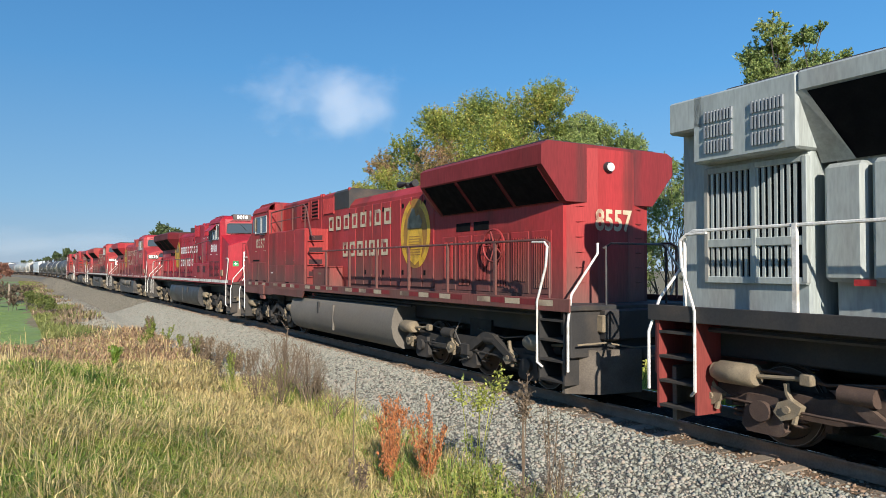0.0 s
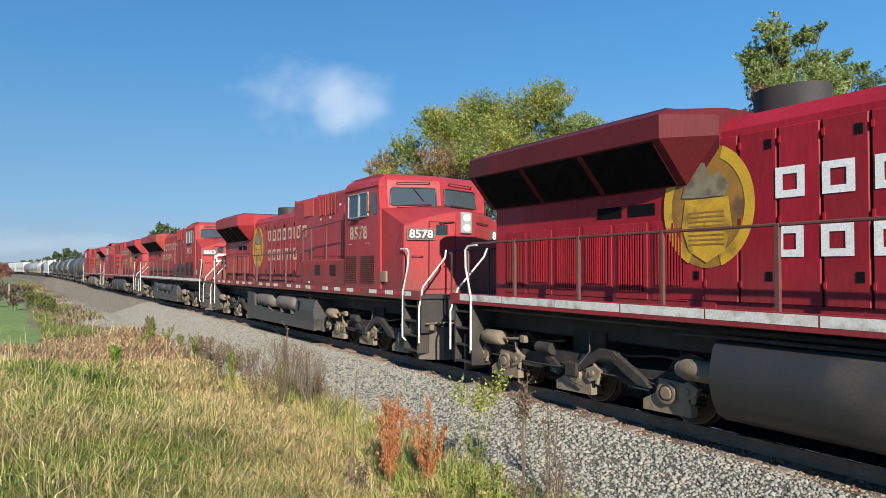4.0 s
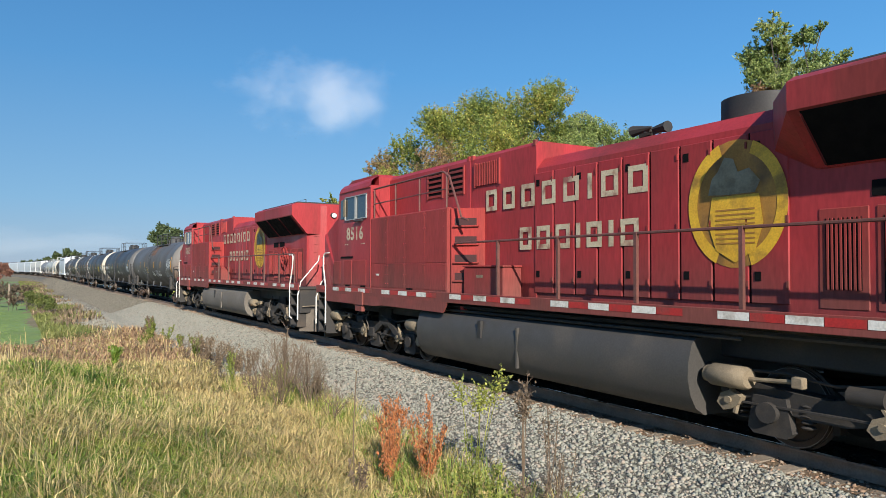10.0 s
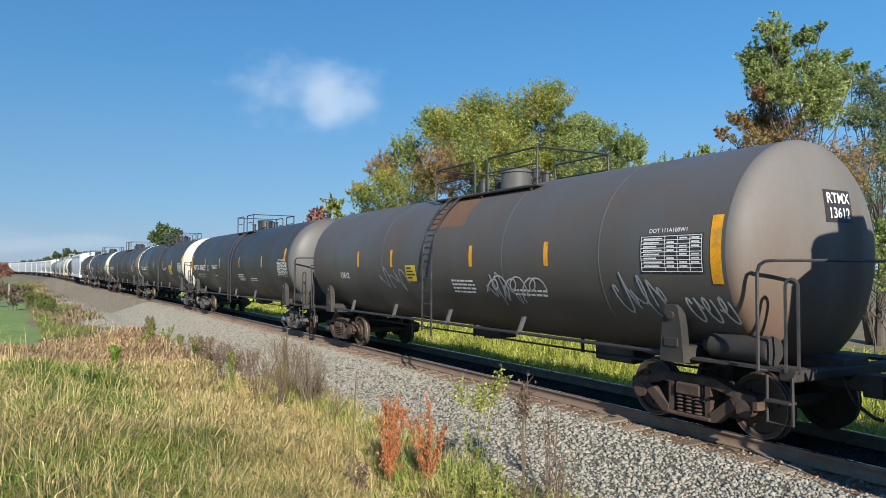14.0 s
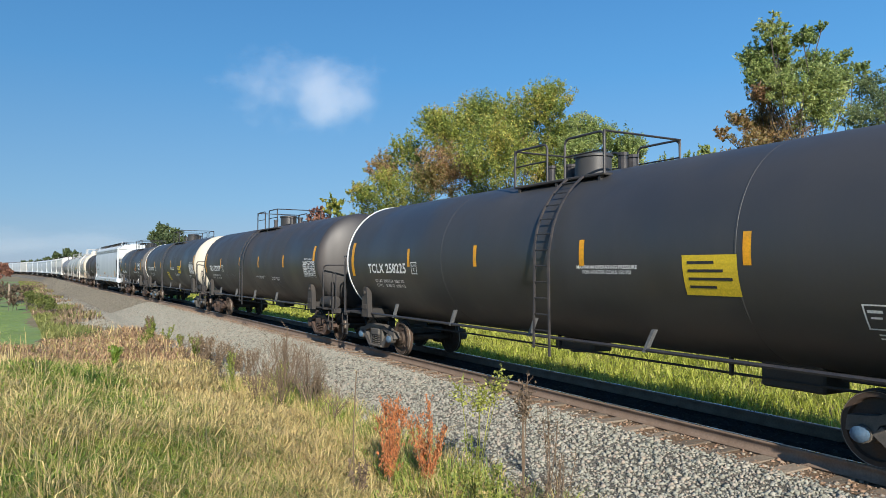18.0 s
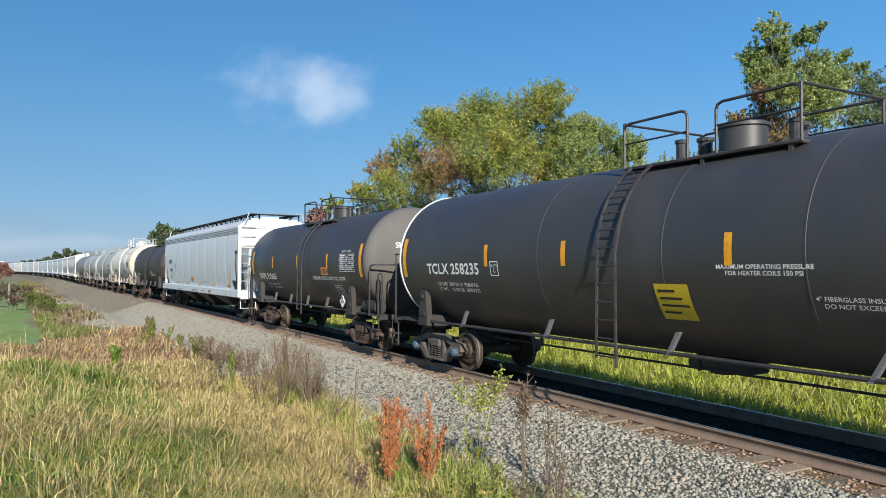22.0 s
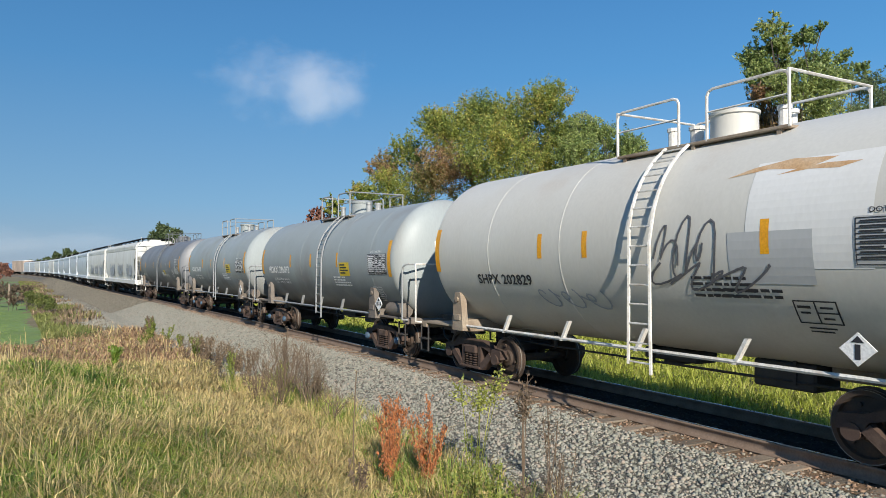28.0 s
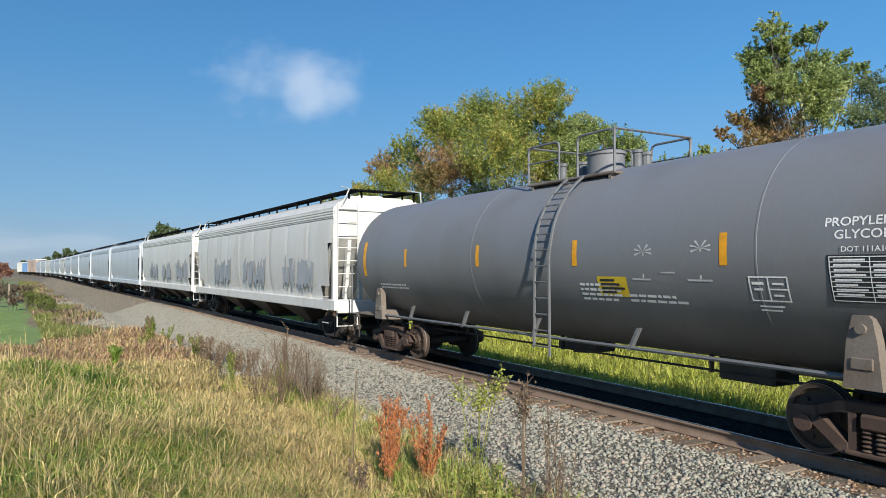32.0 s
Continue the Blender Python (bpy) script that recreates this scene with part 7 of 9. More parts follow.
def blades(x, y, z, h, w, lean, mtl, name, label, droop=0.5, az=None):
    """Bent blades with a tip: three triangles each."""
    n, h, w = len(x), h * 0.89, w * 0.89
    az = rng.random(n) * 2 * np.pi if az is None else az
    ld = lean * (0.3 + rng.random(n))
    dx, dy = np.cos(az) * ld * h, np.sin(az) * ld * h
    # blade's width lies across the way to the viewer, give or take
    vx, vy = -y, x
    k = np.hypot(vx, vy) + 1e-6
    t = rng.normal(0, 0.6, n)
    wx, wy = (vx * np.cos(t) - vy * np.sin(t)) / k * w, (vx * np.sin(t) + vy * np.cos(t)) / k * w
    P = np.zeros((n, 5, 3))
    P[:, 0] = np.stack([x - wx, y - wy, z], -1)
    P[:, 1] = np.stack([x + wx, y + wy, z], -1)
    mx, my, mz = x + dx * 0.3, y + dy * 0.3, z + h * 0.6
    P[:, 2] = np.stack([mx - wx * 0.8, my - wy * 0.8, mz], -1)
    P[:, 3] = np.stack([mx + wx * 0.8, my + wy * 0.8, mz], -1)
    P[:, 4] = np.stack([x + dx, y + dy, z + h * (1 - droop * ld * 0.8)], -1)
    f = np.array([(0, 1, 2), (1, 3, 2), (2, 3, 4)])
    T = (f[None] + 5 * np.arange(n)[:, None, None]).reshape(-1, 3)
    ob = new(name, np_mesh(name, P.reshape(-1, 3), T, mtl))
    return tagged(ob, label, "grass", kind="stuff")


GRASS = leaf_mat("meadow_grass", [(0.135, 0.23, 0.036), (0.21, 0.315, 0.048), (0.30, 0.39, 0.065), (0.42, 0.44, 0.095), (0.70, 0.60, 0.24)], 0.55, 0.4, 0.3)
STRAW = leaf_mat("dry_grass", [(0.38, 0.295, 0.115), (0.60, 0.475, 0.20), (0.76, 0.61, 0.28), (0.54, 0.38, 0.17), (0.90, 0.78, 0.42)], 0.55, 0.35, 0.3)
OLIVE = leaf_mat("olive_grass", [(0.12, 0.15, 0.04), (0.20, 0.22, 0.06), (0.30, 0.27, 0.10)], 0.6, 0.3, 0.4)
PINK = leaf_mat("reddish_dry_grass", [(0.38, 0.22, 0.12), (0.52, 0.33, 0.185), (0.62, 0.43, 0.25), (0.44, 0.25, 0.14)], 0.6, 0.35, 0.35)
BROWN = leaf_mat("withered_thicket", [(0.10, 0.075, 0.045), (0.18, 0.13, 0.08), (0.28, 0.20, 0.12), (0.40, 0.31, 0.19)], 0.7, 0.2, 0.5)
LUSH = leaf_mat("lush_grass", [(0.30, 0.35, 0.045), (0.42, 0.46, 0.075), (0.52, 0.52, 0.12), (0.58, 0.51, 0.21)], 0.6, 0.5)
LAWN = leaf_mat("mown_lawn", [(0.19, 0.28, 0.08), (0.22, 0.31, 0.09), (0.26, 0.33, 0.11)], 0.7, 0.4, 0.08)
DRY = leaf_mat("dry_weed", [(0.10, 0.075, 0.05), (0.18, 0.13, 0.085), (0.26, 0.19, 0.12)], 0.8, 0.15)
DOCK = leaf_mat("dock_seed", [(0.36, 0.115, 0.045), (0.48, 0.185, 0.07), (0.58, 0.26, 0.105)], 0.8, 0.2, 0.3)
WEED_Y = leaf_mat("flowering_weed", [(0.20, 0.24, 0.05), (0.34, 0.36, 0.08), (0.50, 0.46, 0.12)], 0.6, 0.3)
FRESH = leaf_mat("fresh_green_weed", [(0.15, 0.25, 0.035), (0.22, 0.33, 0.05), (0.30, 0.40, 0.075)], 0.5, 0.45, 0.3)
WEED_G = leaf_mat("green_weed", [(0.10, 0.15, 0.03), (0.20, 0.24, 0.05), (0.33, 0.32, 0.10)], 0.6, 0.3)
STEM = mat("weed_stem", (0.17, 0.12, 0.08), 0.8, col2=(0.10, 0.075, 0.05), scale=20)
BARK = mat("tree_bark", (0.10, 0.085, 0.07), 0.9, col2=(0.06, 0.05, 0.042), scale=4, fine=25, bump=0.6)


def grass():
    # the meadow on the viewer's side
    # tufts: blades gathered round common roots, leaning outwards
    nt, per = 17500, 29
    ang = np.radians(-39 + 55 * rng.random(nt))
    d = 4.0 * (44 / 4.0) ** (rng.random(nt) ** 1.15)
    tall = np.repeat(0.55 + 0.75 * rng.random(nt), per)
    kind = np.repeat(rng.random(nt), per)
    n = nt * per
    ox, oy = rng.normal(0, 1, n), rng.normal(0, 1, n)
    rad = np.repeat(0.045 + 0.004 * d, per)
    x, y = np.repeat(d * np.sin(ang), per) + ox * rad, np.repeat(d * np.cos(ang), per) + oy * rad
    d = np.hypot(x, y)
    out_az = np.arctan2(oy, ox) + rng.normal(0, 1.4, n)
    lat, foot = lat_of(x, y)
    edge = 4.2 - 1.15 * np.clip((foot + 8) / 7, 0, 1) + 0.35 * np.sin(foot * 0.8) + 0.3 * np.sin(foot * 2.3 + 1)
    lawn = (lat > 8.7 + 0.35 * np.sin(foot * 0.4) - 0.02 * (foot + 30)) & (foot < -23)
    keep = (lat > edge + rng.normal(0, 0.22, n)) & ~lawn & (foot > -31)
    # thinner and shorter towards the stones
    keep &= rng.random(n) < np.clip((lat - edge + 0.4) / 1.2, 0.12, 1)
    x, y, lat, foot, d, tall, out_az, kind = x[keep], y[keep], lat[keep], foot[keep], d[keep], tall[keep], out_az[keep], kind[keep]
    m = len(x)
    z = ground_z(x, y)
    h = tall * (0.34 + 0.42 * rng.random(m)) * (0.75 + 0.35 * np.sin(x * 0.7 + 2) * np.sin(y * 0.5)) * np.clip((lat - 3.3) / 1.6, 0.45, 1)
    w = np.maximum(0.0035 + 0.006 * rng.random(m) ** 2, d * 0.0006)
    # patches: straw by the stones and reddish far off, green in the hollows
    patch = 0.9 * np.sin(x * 0.9 + 0.4) * np.sin(y * 0.75 + 1.0) + 0.8 * np.sin(x * 2.1 - y * 1.4) + 2.2 * (kind - 0.5) + rng.normal(0, 0.9, m)
    dry = (patch > 1.2) | (rng.random(m) < np.clip((8.2 - lat) / 2.8, 0, 0.74))
    belt = rng.random(m) < np.clip((-foot - 14.5) / 3, 0, 0.88)
    thick = ~belt & (rng.random(m) < 0.38) & (lat < 5.3 + 0.3 * np.sin(foot * 1.7)) & (foot < -6.5)
    dry &= ~belt & ~thick
    green = ~dry & ~belt & ~thick
    k = np.where(dry, 1.12, 0.92)
    for sel, mt, nm, lb in ((green, GRASS, "meadow_grass", "green and yellowing meadow grass beside the track"), (dry, STRAW, "dry_grass", "dry straw-coloured grass beside the ballast"),
                            (belt, PINK, "reddish_grass", "belt of reddish dry grass in the meadow"), (thick, BROWN, "withered_grass", "brown withered thicket at the ballast's edge")):
        blades(x[sel], y[sel], z[sel] - 0.03, (h * k)[sel] * 0.92, w[sel] * 0.92, 1.5, mt, nm, lb, 0.6, out_az[sel])
    # loose tufts creeping out over the stones
    nt, per = 900, 22
    s0 = -11 + 13 * rng.random(nt)
    l0 = 3.0 + 1.9 * rng.random(nt) ** 0.6 + 0.04 * np.abs(s0 + 4)
    x0, y0, _ = on_track(s0, l0)
    a0 = rng.random(nt * per) * 2 * np.pi
    q0 = 0.10 * rng.random(nt * per) ** 0.5
    x0, y0 = np.repeat(x0, per) + np.cos(a0) * q0, np.repeat(y0, per) + np.sin(a0) * q0
    h0 = np.repeat(0.22 + 0.40 * rng.random(nt), per) * (0.6 + 0.6 * rng.random(nt * per))
    yel = np.repeat(rng.random(nt) < 0.5, per)
    for sel, mt, lb in ((yel, STRAW, "dry straw-coloured tufts at the edge of the stones"), (~yel, GRASS, "green grass tufts at the edge of the stones")):
        blades(x0[sel], y0[sel], ground_z(x0[sel], y0[sel]) - 0.03, h0[sel], 0.003 + 0.004 * rng.random(sel.sum()), 0.9, mt, "grass_tuft", lb, 0.5, a0[sel])
    # seed stalks standing above
    n = 4500
    i = rng.integers(0, m, n)
    blades(x[i], y[i], z[i], h[i] * (1.2 + 0.4 * rng.random(n)), np.maximum(0.002, d[i] * 0.00035), 0.25, STRAW, "grass_stalk", "thin dry grass stalks in the meadow", 0.3)
    # beyond the track
    n = 80000
    s = 16 - 90 * rng.random(n) ** 1.4
    lat = -2.5 - 9 * rng.random(n) ** 1.5
    x, y, _ = on_track(s, lat)
    z = ground_z(x, y)
    blades(x, y, z - 0.03, (0.30 + 0.42 * rng.random(n)) * (1 + 0.25 * np.sin(s * 1.3) * np.sin(lat * 2.1)), np.maximum(0.008, np.hypot(x, y) * 0.0008), 0.95, LUSH, "verge_grass", "tall bright green grass beyond the track")
    # sparse rough strip far down the near side, over bare earth
    n = 26000
    s = -28 - 150 * rng.random(n) ** 1.3
    lat = 4.9 + 4.0 * rng.random(n) ** 0.7
    x, y, _ = on_track(s, lat)
    clump = np.sin(s * 0.55) + np.sin(s * 0.23 + lat * 1.1) + 0.9 * (lat - 6.4) + rng.normal(0, 0.5, n)
    sel = clump > 0.2
    x, y, z, gr = x[sel], y[sel], ground_z(x[sel], y[sel]), clump[sel] > 1.0
    hh = 0.22 + 0.4 * rng.random(len(x))
    for q, mt, lb in ((gr, OLIVE, "rough olive grass on the far bank"), (~gr, BROWN, "sparse withered grass along the far ballast")):
        blades(x[q], y[q], z[q] - 0.03, hh[q], np.hypot(x, y)[q] * 0.0007, 0.6, mt, "bank_grass", lb)
    # trodden meadow round and behind the viewer
    n = 26000
    x, y = rng.uniform(-16, 8, n), rng.uniform(-16, 5, n)
    lat, foot = lat_of(x, y)
    ok = (lat > 4.4) & (y < 4.2) & (np.hypot(x, y) > 0.6)
    x, y = x[ok], y[ok]
    blades(x, y, ground_z(x, y) - 0.03, 0.12 + 0.28 * rng.random(len(x)), 0.007 + 0.007 * rng.random(len(x)), 1.0, GRASS, "meadow_grass", "short trodden meadow grass")
    # mown lawn
    n = 60000
    d = 24 * (120 / 24.0) ** rng.random(n)
    ang = np.radians(-47 + 17 * rng.random(n))
    x, y = d * np.sin(ang), d * np.cos(ang)
    lat, foot = lat_of(x, y)
    keep = (lat > 8.5 + 0.35 * np.sin(foot * 0.4) - 0.02 * (foot + 30)) & (foot < -22)
    x, y, d = x[keep], y[keep], d[keep]
    blades(x, y, ground_z(x, y) - 0.01, 0.015 + 0.03 * rng.random(len(x)), d * 0.0009, 0.9, LAWN, "lawn_grass", "short mown green lawn")


def quads(P, size, mtl, name, upright=0.0, aspect=0.6):
    """Leaves: a folded quad of random tilt at each point."""
    n = len(P)
    a = rng.normal(size=(n, 3)) + np.array([0, 0, upright]); a /= np.linalg.norm(a, axis=1)[:, None]
    b = rng.normal(size=(n, 3)); b -= a * (a * b).sum(1)[:, None]; b /= np.linalg.norm(b, axis=1)[:, None]
    s = (size * (0.6 + 0.8 * rng.random(n)))[:, None]
    Q = np.stack([P - a * s, P + b * s * aspect, P + a * s, P - b * s * aspect], 1)
    T = np.arange(4 * n).reshape(n, 4)
    return np_mesh(name, Q.reshape(-1, 3), T, mtl)


def limb(g, p, d, l, r, depth, tips, rnd, spread=0.55):
    """A tapering limb that forks."""
    q = p + d * l
    g.tube(p, q, r, 6 if r > 0.03 else 4, r * 0.68, False)
    if depth == 0:
        tips.append(q)
        return
    for _ in range(rnd.choice((2, 3))):
        e = (d + Vector((rnd.uniform(-1, 1), rnd.uniform(-1, 1), rnd.uniform(-0.4, 0.7))) * spread).normalized()
        limb(g, q, e, l * rnd.uniform(0.62, 0.85), r * 0.62, depth - 1, tips, rnd, spread)


def tree(name, label, x, y, blobs, leaf, mtl, per, z0=-0.4, trunk_r=0.14, seed=1, mtl2=None, dense=1.0, far=False, reach=0.23, twigs=4, narrow=0.5, rise=0.9):
    """blobs: (dx, dy, z, rx, rz, count factor, second tone?) clumps of leaves round the limbs."""
    t = thing(name, label, "tree" if "tree" in name else "bush")
    t.location = (x, y, z0)
    rnd = random.Random(seed)
    g, tips = G(), []
    top = max(b[2] for b in blobs)
    for k in range(1 if far else 3 if trunk_r < 0.2 else 2):
        d = Vector((rnd.uniform(-0.25, 0.25), rnd.uniform(-0.25, 0.25), 1)).normalized()
        limb(g, Vector((rnd.uniform(-0.3, 0.3), rnd.uniform(-0.3, 0.3), 0)), d, (top - z0) * (0.16 if far else reach), trunk_r, 2 if far else 3, tips, rnd, 0.4)
    for dx, dy, z, rx, rz, f, *_ in blobs:
        c = Vector((dx, dy, z - z0))
        for _ in range(0 if far else 1 if rx < 0.4 else twigs):
            e = c + Vector((rnd.gauss(0, rx * 0.35), rnd.gauss(0, rx * 0.35), rnd.gauss(-0.2, 0.3) * rz))
            g.path([(rnd.uniform(-0.15, 0.15), rnd.uniform(-0.15, 0.15), max(0.5, (z - z0) * rnd.uniform(0.3, 0.6))), (e.x * 0.45 + rnd.uniform(-0.35, 0.35), e.y * 0.5 + rnd.uniform(-0.3, 0.3), e.z * 0.72), (e.x * 0.8 + rnd.uniform(-0.25, 0.25), e.y * 0.8, e.z * 0.9), (e.x, e.y, e.z)], 0.013, 4)
    part("trunk", g, BARK, t)
    out = {0: [], 1: []}
    for dx, dy, z, rx, rz, f, *second in blobs:
        n = int(per * f)
        m = max(8, int(n / 26))
        # upright shoots with leaves along them, uneven outline
        cd = rng.normal(size=(m, 3)); cd /= np.linalg.norm(cd, axis=1)[:, None]
        cr = (rng.random(m) ** 0.5) * (0.64 + 0.34 * rng.random(m))
        C = cd * cr[:, None]
        way = C * 0.8 + rng.normal(0, 0.35, (m, 3)) + np.array([0, 0, rise]); way /= np.linalg.norm(way, axis=1)[:, None]
        ln = 0.22 + 0.38 * rng.random(m)
        i = rng.integers(0, m, n)
        P = C[i] + way[i] * (ln[i] * (rng.random(n) - 0.25))[:, None] + rng.normal(0, 0.035 / dense, (n, 3))
        P = P * np.array([rx, rx, rz]) + np.array([dx, dy, z - z0])
        k = 1 if second and second[0] else 0
        out[k].append(P)
    for k, m in ((0, mtl), (1, mtl2 or mtl)):
        if out[k]:
            part("crown", quads(np.concatenate(out[k]), np.full(sum(len(p) for p in out[k]), leaf * 0.9), m, "crown", 0.0, narrow), None, t)
    return t


LEAF_A = leaf_mat("autumn_leaves", [(0.13, 0.19, 0.05), (0.22, 0.285, 0.065), (0.34, 0.37, 0.08), (0.50, 0.43, 0.10), (0.52, 0.31, 0.11)], 0.5, 0.45, 0.45)
LEAF_B = leaf_mat("green_leaves", [(0.16, 0.225, 0.075), (0.26, 0.335, 0.11), (0.38, 0.43, 0.145), (0.49, 0.48, 0.17)], 0.45, 0.45)
LEAF_O = leaf_mat("olive_leaves", [(0.09, 0.12, 0.03), (0.15, 0.18, 0.045), (0.22, 0.23, 0.07)], 0.6, 0.3, 0.4)
LEAF_D = leaf_mat("distant_leaves", [(0.07, 0.105, 0.04), (0.10, 0.14, 0.055), (0.14, 0.17, 0.07)], 0.6, 0.3, 0.3)
LEAF_R = leaf_mat("russet_leaves", [(0.20, 0.20, 0.060), (0.33, 0.25, 0.095), (0.42, 0.26, 0.145), (0.40, 0.20, 0.13)], 0.55, 0.45)
LEAF_G = leaf_mat("grey_green_leaves", [(0.12, 0.17, 0.075), (0.21, 0.27, 0.12), (0.30, 0.34, 0.16)], 0.55, 0.4)
LEAF_P = leaf_mat("reddish_bush_leaves", [(0.22, 0.09, 0.07), (0.30, 0.14, 0.10), (0.25, 0.17, 0.09)], 0.7, 0.25)


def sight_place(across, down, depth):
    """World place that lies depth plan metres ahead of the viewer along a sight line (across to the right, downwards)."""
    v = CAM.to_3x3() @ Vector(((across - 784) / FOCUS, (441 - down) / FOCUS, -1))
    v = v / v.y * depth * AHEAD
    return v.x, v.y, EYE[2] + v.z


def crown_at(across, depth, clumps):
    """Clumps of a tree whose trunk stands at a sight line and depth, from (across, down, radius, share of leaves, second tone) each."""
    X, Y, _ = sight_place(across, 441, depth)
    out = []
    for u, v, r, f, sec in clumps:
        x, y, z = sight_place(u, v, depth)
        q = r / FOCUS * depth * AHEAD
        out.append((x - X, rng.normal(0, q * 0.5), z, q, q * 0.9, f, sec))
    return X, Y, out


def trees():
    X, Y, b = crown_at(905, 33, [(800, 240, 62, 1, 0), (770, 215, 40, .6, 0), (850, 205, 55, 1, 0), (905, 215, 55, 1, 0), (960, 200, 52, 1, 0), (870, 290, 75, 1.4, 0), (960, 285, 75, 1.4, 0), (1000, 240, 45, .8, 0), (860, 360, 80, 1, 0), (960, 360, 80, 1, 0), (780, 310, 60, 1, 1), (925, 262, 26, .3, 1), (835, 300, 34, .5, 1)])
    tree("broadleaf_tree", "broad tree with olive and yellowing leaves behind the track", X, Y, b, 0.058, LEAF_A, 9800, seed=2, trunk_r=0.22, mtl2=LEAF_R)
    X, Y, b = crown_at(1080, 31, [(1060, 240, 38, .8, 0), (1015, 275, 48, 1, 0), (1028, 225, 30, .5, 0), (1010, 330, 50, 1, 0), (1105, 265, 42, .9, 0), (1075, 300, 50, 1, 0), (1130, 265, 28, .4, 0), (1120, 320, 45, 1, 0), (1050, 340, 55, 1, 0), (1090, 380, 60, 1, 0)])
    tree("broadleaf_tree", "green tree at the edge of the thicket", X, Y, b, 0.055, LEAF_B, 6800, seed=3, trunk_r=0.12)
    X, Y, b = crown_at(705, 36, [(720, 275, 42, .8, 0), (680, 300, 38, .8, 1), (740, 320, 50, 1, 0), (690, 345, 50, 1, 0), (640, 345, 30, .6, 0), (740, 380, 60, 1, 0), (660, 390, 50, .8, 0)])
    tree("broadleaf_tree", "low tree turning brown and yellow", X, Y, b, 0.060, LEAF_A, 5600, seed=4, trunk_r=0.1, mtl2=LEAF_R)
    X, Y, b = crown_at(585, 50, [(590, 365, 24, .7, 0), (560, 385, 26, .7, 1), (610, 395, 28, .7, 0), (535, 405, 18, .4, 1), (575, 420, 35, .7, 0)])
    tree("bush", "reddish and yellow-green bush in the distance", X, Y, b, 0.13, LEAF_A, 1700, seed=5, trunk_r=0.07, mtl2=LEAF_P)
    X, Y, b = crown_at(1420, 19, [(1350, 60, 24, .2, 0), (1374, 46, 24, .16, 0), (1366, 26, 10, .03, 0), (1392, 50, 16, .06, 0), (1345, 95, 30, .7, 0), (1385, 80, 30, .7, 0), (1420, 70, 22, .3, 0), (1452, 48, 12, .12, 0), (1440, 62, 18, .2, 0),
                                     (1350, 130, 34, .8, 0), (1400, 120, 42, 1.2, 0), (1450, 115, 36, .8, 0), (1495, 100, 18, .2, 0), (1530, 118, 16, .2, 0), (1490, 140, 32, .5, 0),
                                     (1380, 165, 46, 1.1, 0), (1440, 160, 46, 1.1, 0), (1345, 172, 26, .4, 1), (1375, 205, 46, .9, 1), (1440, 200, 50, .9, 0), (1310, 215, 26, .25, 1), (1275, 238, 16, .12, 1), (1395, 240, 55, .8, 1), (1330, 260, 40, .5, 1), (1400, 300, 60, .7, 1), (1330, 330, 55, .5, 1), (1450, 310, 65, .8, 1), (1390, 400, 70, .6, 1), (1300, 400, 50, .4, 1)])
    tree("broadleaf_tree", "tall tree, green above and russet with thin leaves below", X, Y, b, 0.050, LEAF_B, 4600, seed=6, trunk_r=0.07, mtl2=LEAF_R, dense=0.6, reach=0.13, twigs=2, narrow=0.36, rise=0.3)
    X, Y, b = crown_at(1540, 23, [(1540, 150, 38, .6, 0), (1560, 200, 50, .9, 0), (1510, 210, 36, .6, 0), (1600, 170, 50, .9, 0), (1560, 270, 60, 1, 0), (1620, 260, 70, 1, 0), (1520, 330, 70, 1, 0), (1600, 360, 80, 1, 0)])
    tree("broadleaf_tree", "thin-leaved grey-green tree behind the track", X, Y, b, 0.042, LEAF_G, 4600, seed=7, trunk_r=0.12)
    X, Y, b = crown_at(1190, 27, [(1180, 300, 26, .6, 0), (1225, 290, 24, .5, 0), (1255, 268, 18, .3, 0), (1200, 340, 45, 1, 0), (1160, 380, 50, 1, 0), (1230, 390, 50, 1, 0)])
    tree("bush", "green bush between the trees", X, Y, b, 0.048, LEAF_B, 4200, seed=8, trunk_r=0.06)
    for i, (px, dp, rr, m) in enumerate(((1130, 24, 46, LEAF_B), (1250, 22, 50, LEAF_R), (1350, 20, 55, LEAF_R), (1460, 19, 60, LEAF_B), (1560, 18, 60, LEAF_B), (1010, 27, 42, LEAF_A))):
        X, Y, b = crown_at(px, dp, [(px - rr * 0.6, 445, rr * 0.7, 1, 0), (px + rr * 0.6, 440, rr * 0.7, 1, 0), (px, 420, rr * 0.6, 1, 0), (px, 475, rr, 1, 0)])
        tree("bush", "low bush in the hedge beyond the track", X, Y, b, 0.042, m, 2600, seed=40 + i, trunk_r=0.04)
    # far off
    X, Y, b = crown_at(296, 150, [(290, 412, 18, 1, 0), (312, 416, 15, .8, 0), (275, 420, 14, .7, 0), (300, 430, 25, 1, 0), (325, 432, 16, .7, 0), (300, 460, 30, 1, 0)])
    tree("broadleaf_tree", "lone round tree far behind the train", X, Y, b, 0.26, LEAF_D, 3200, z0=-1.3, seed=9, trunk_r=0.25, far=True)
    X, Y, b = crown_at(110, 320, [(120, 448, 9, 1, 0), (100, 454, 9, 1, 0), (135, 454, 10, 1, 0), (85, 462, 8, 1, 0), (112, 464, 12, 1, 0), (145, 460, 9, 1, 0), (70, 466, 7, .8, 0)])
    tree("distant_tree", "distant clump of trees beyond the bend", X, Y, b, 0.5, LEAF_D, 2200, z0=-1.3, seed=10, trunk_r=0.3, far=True)
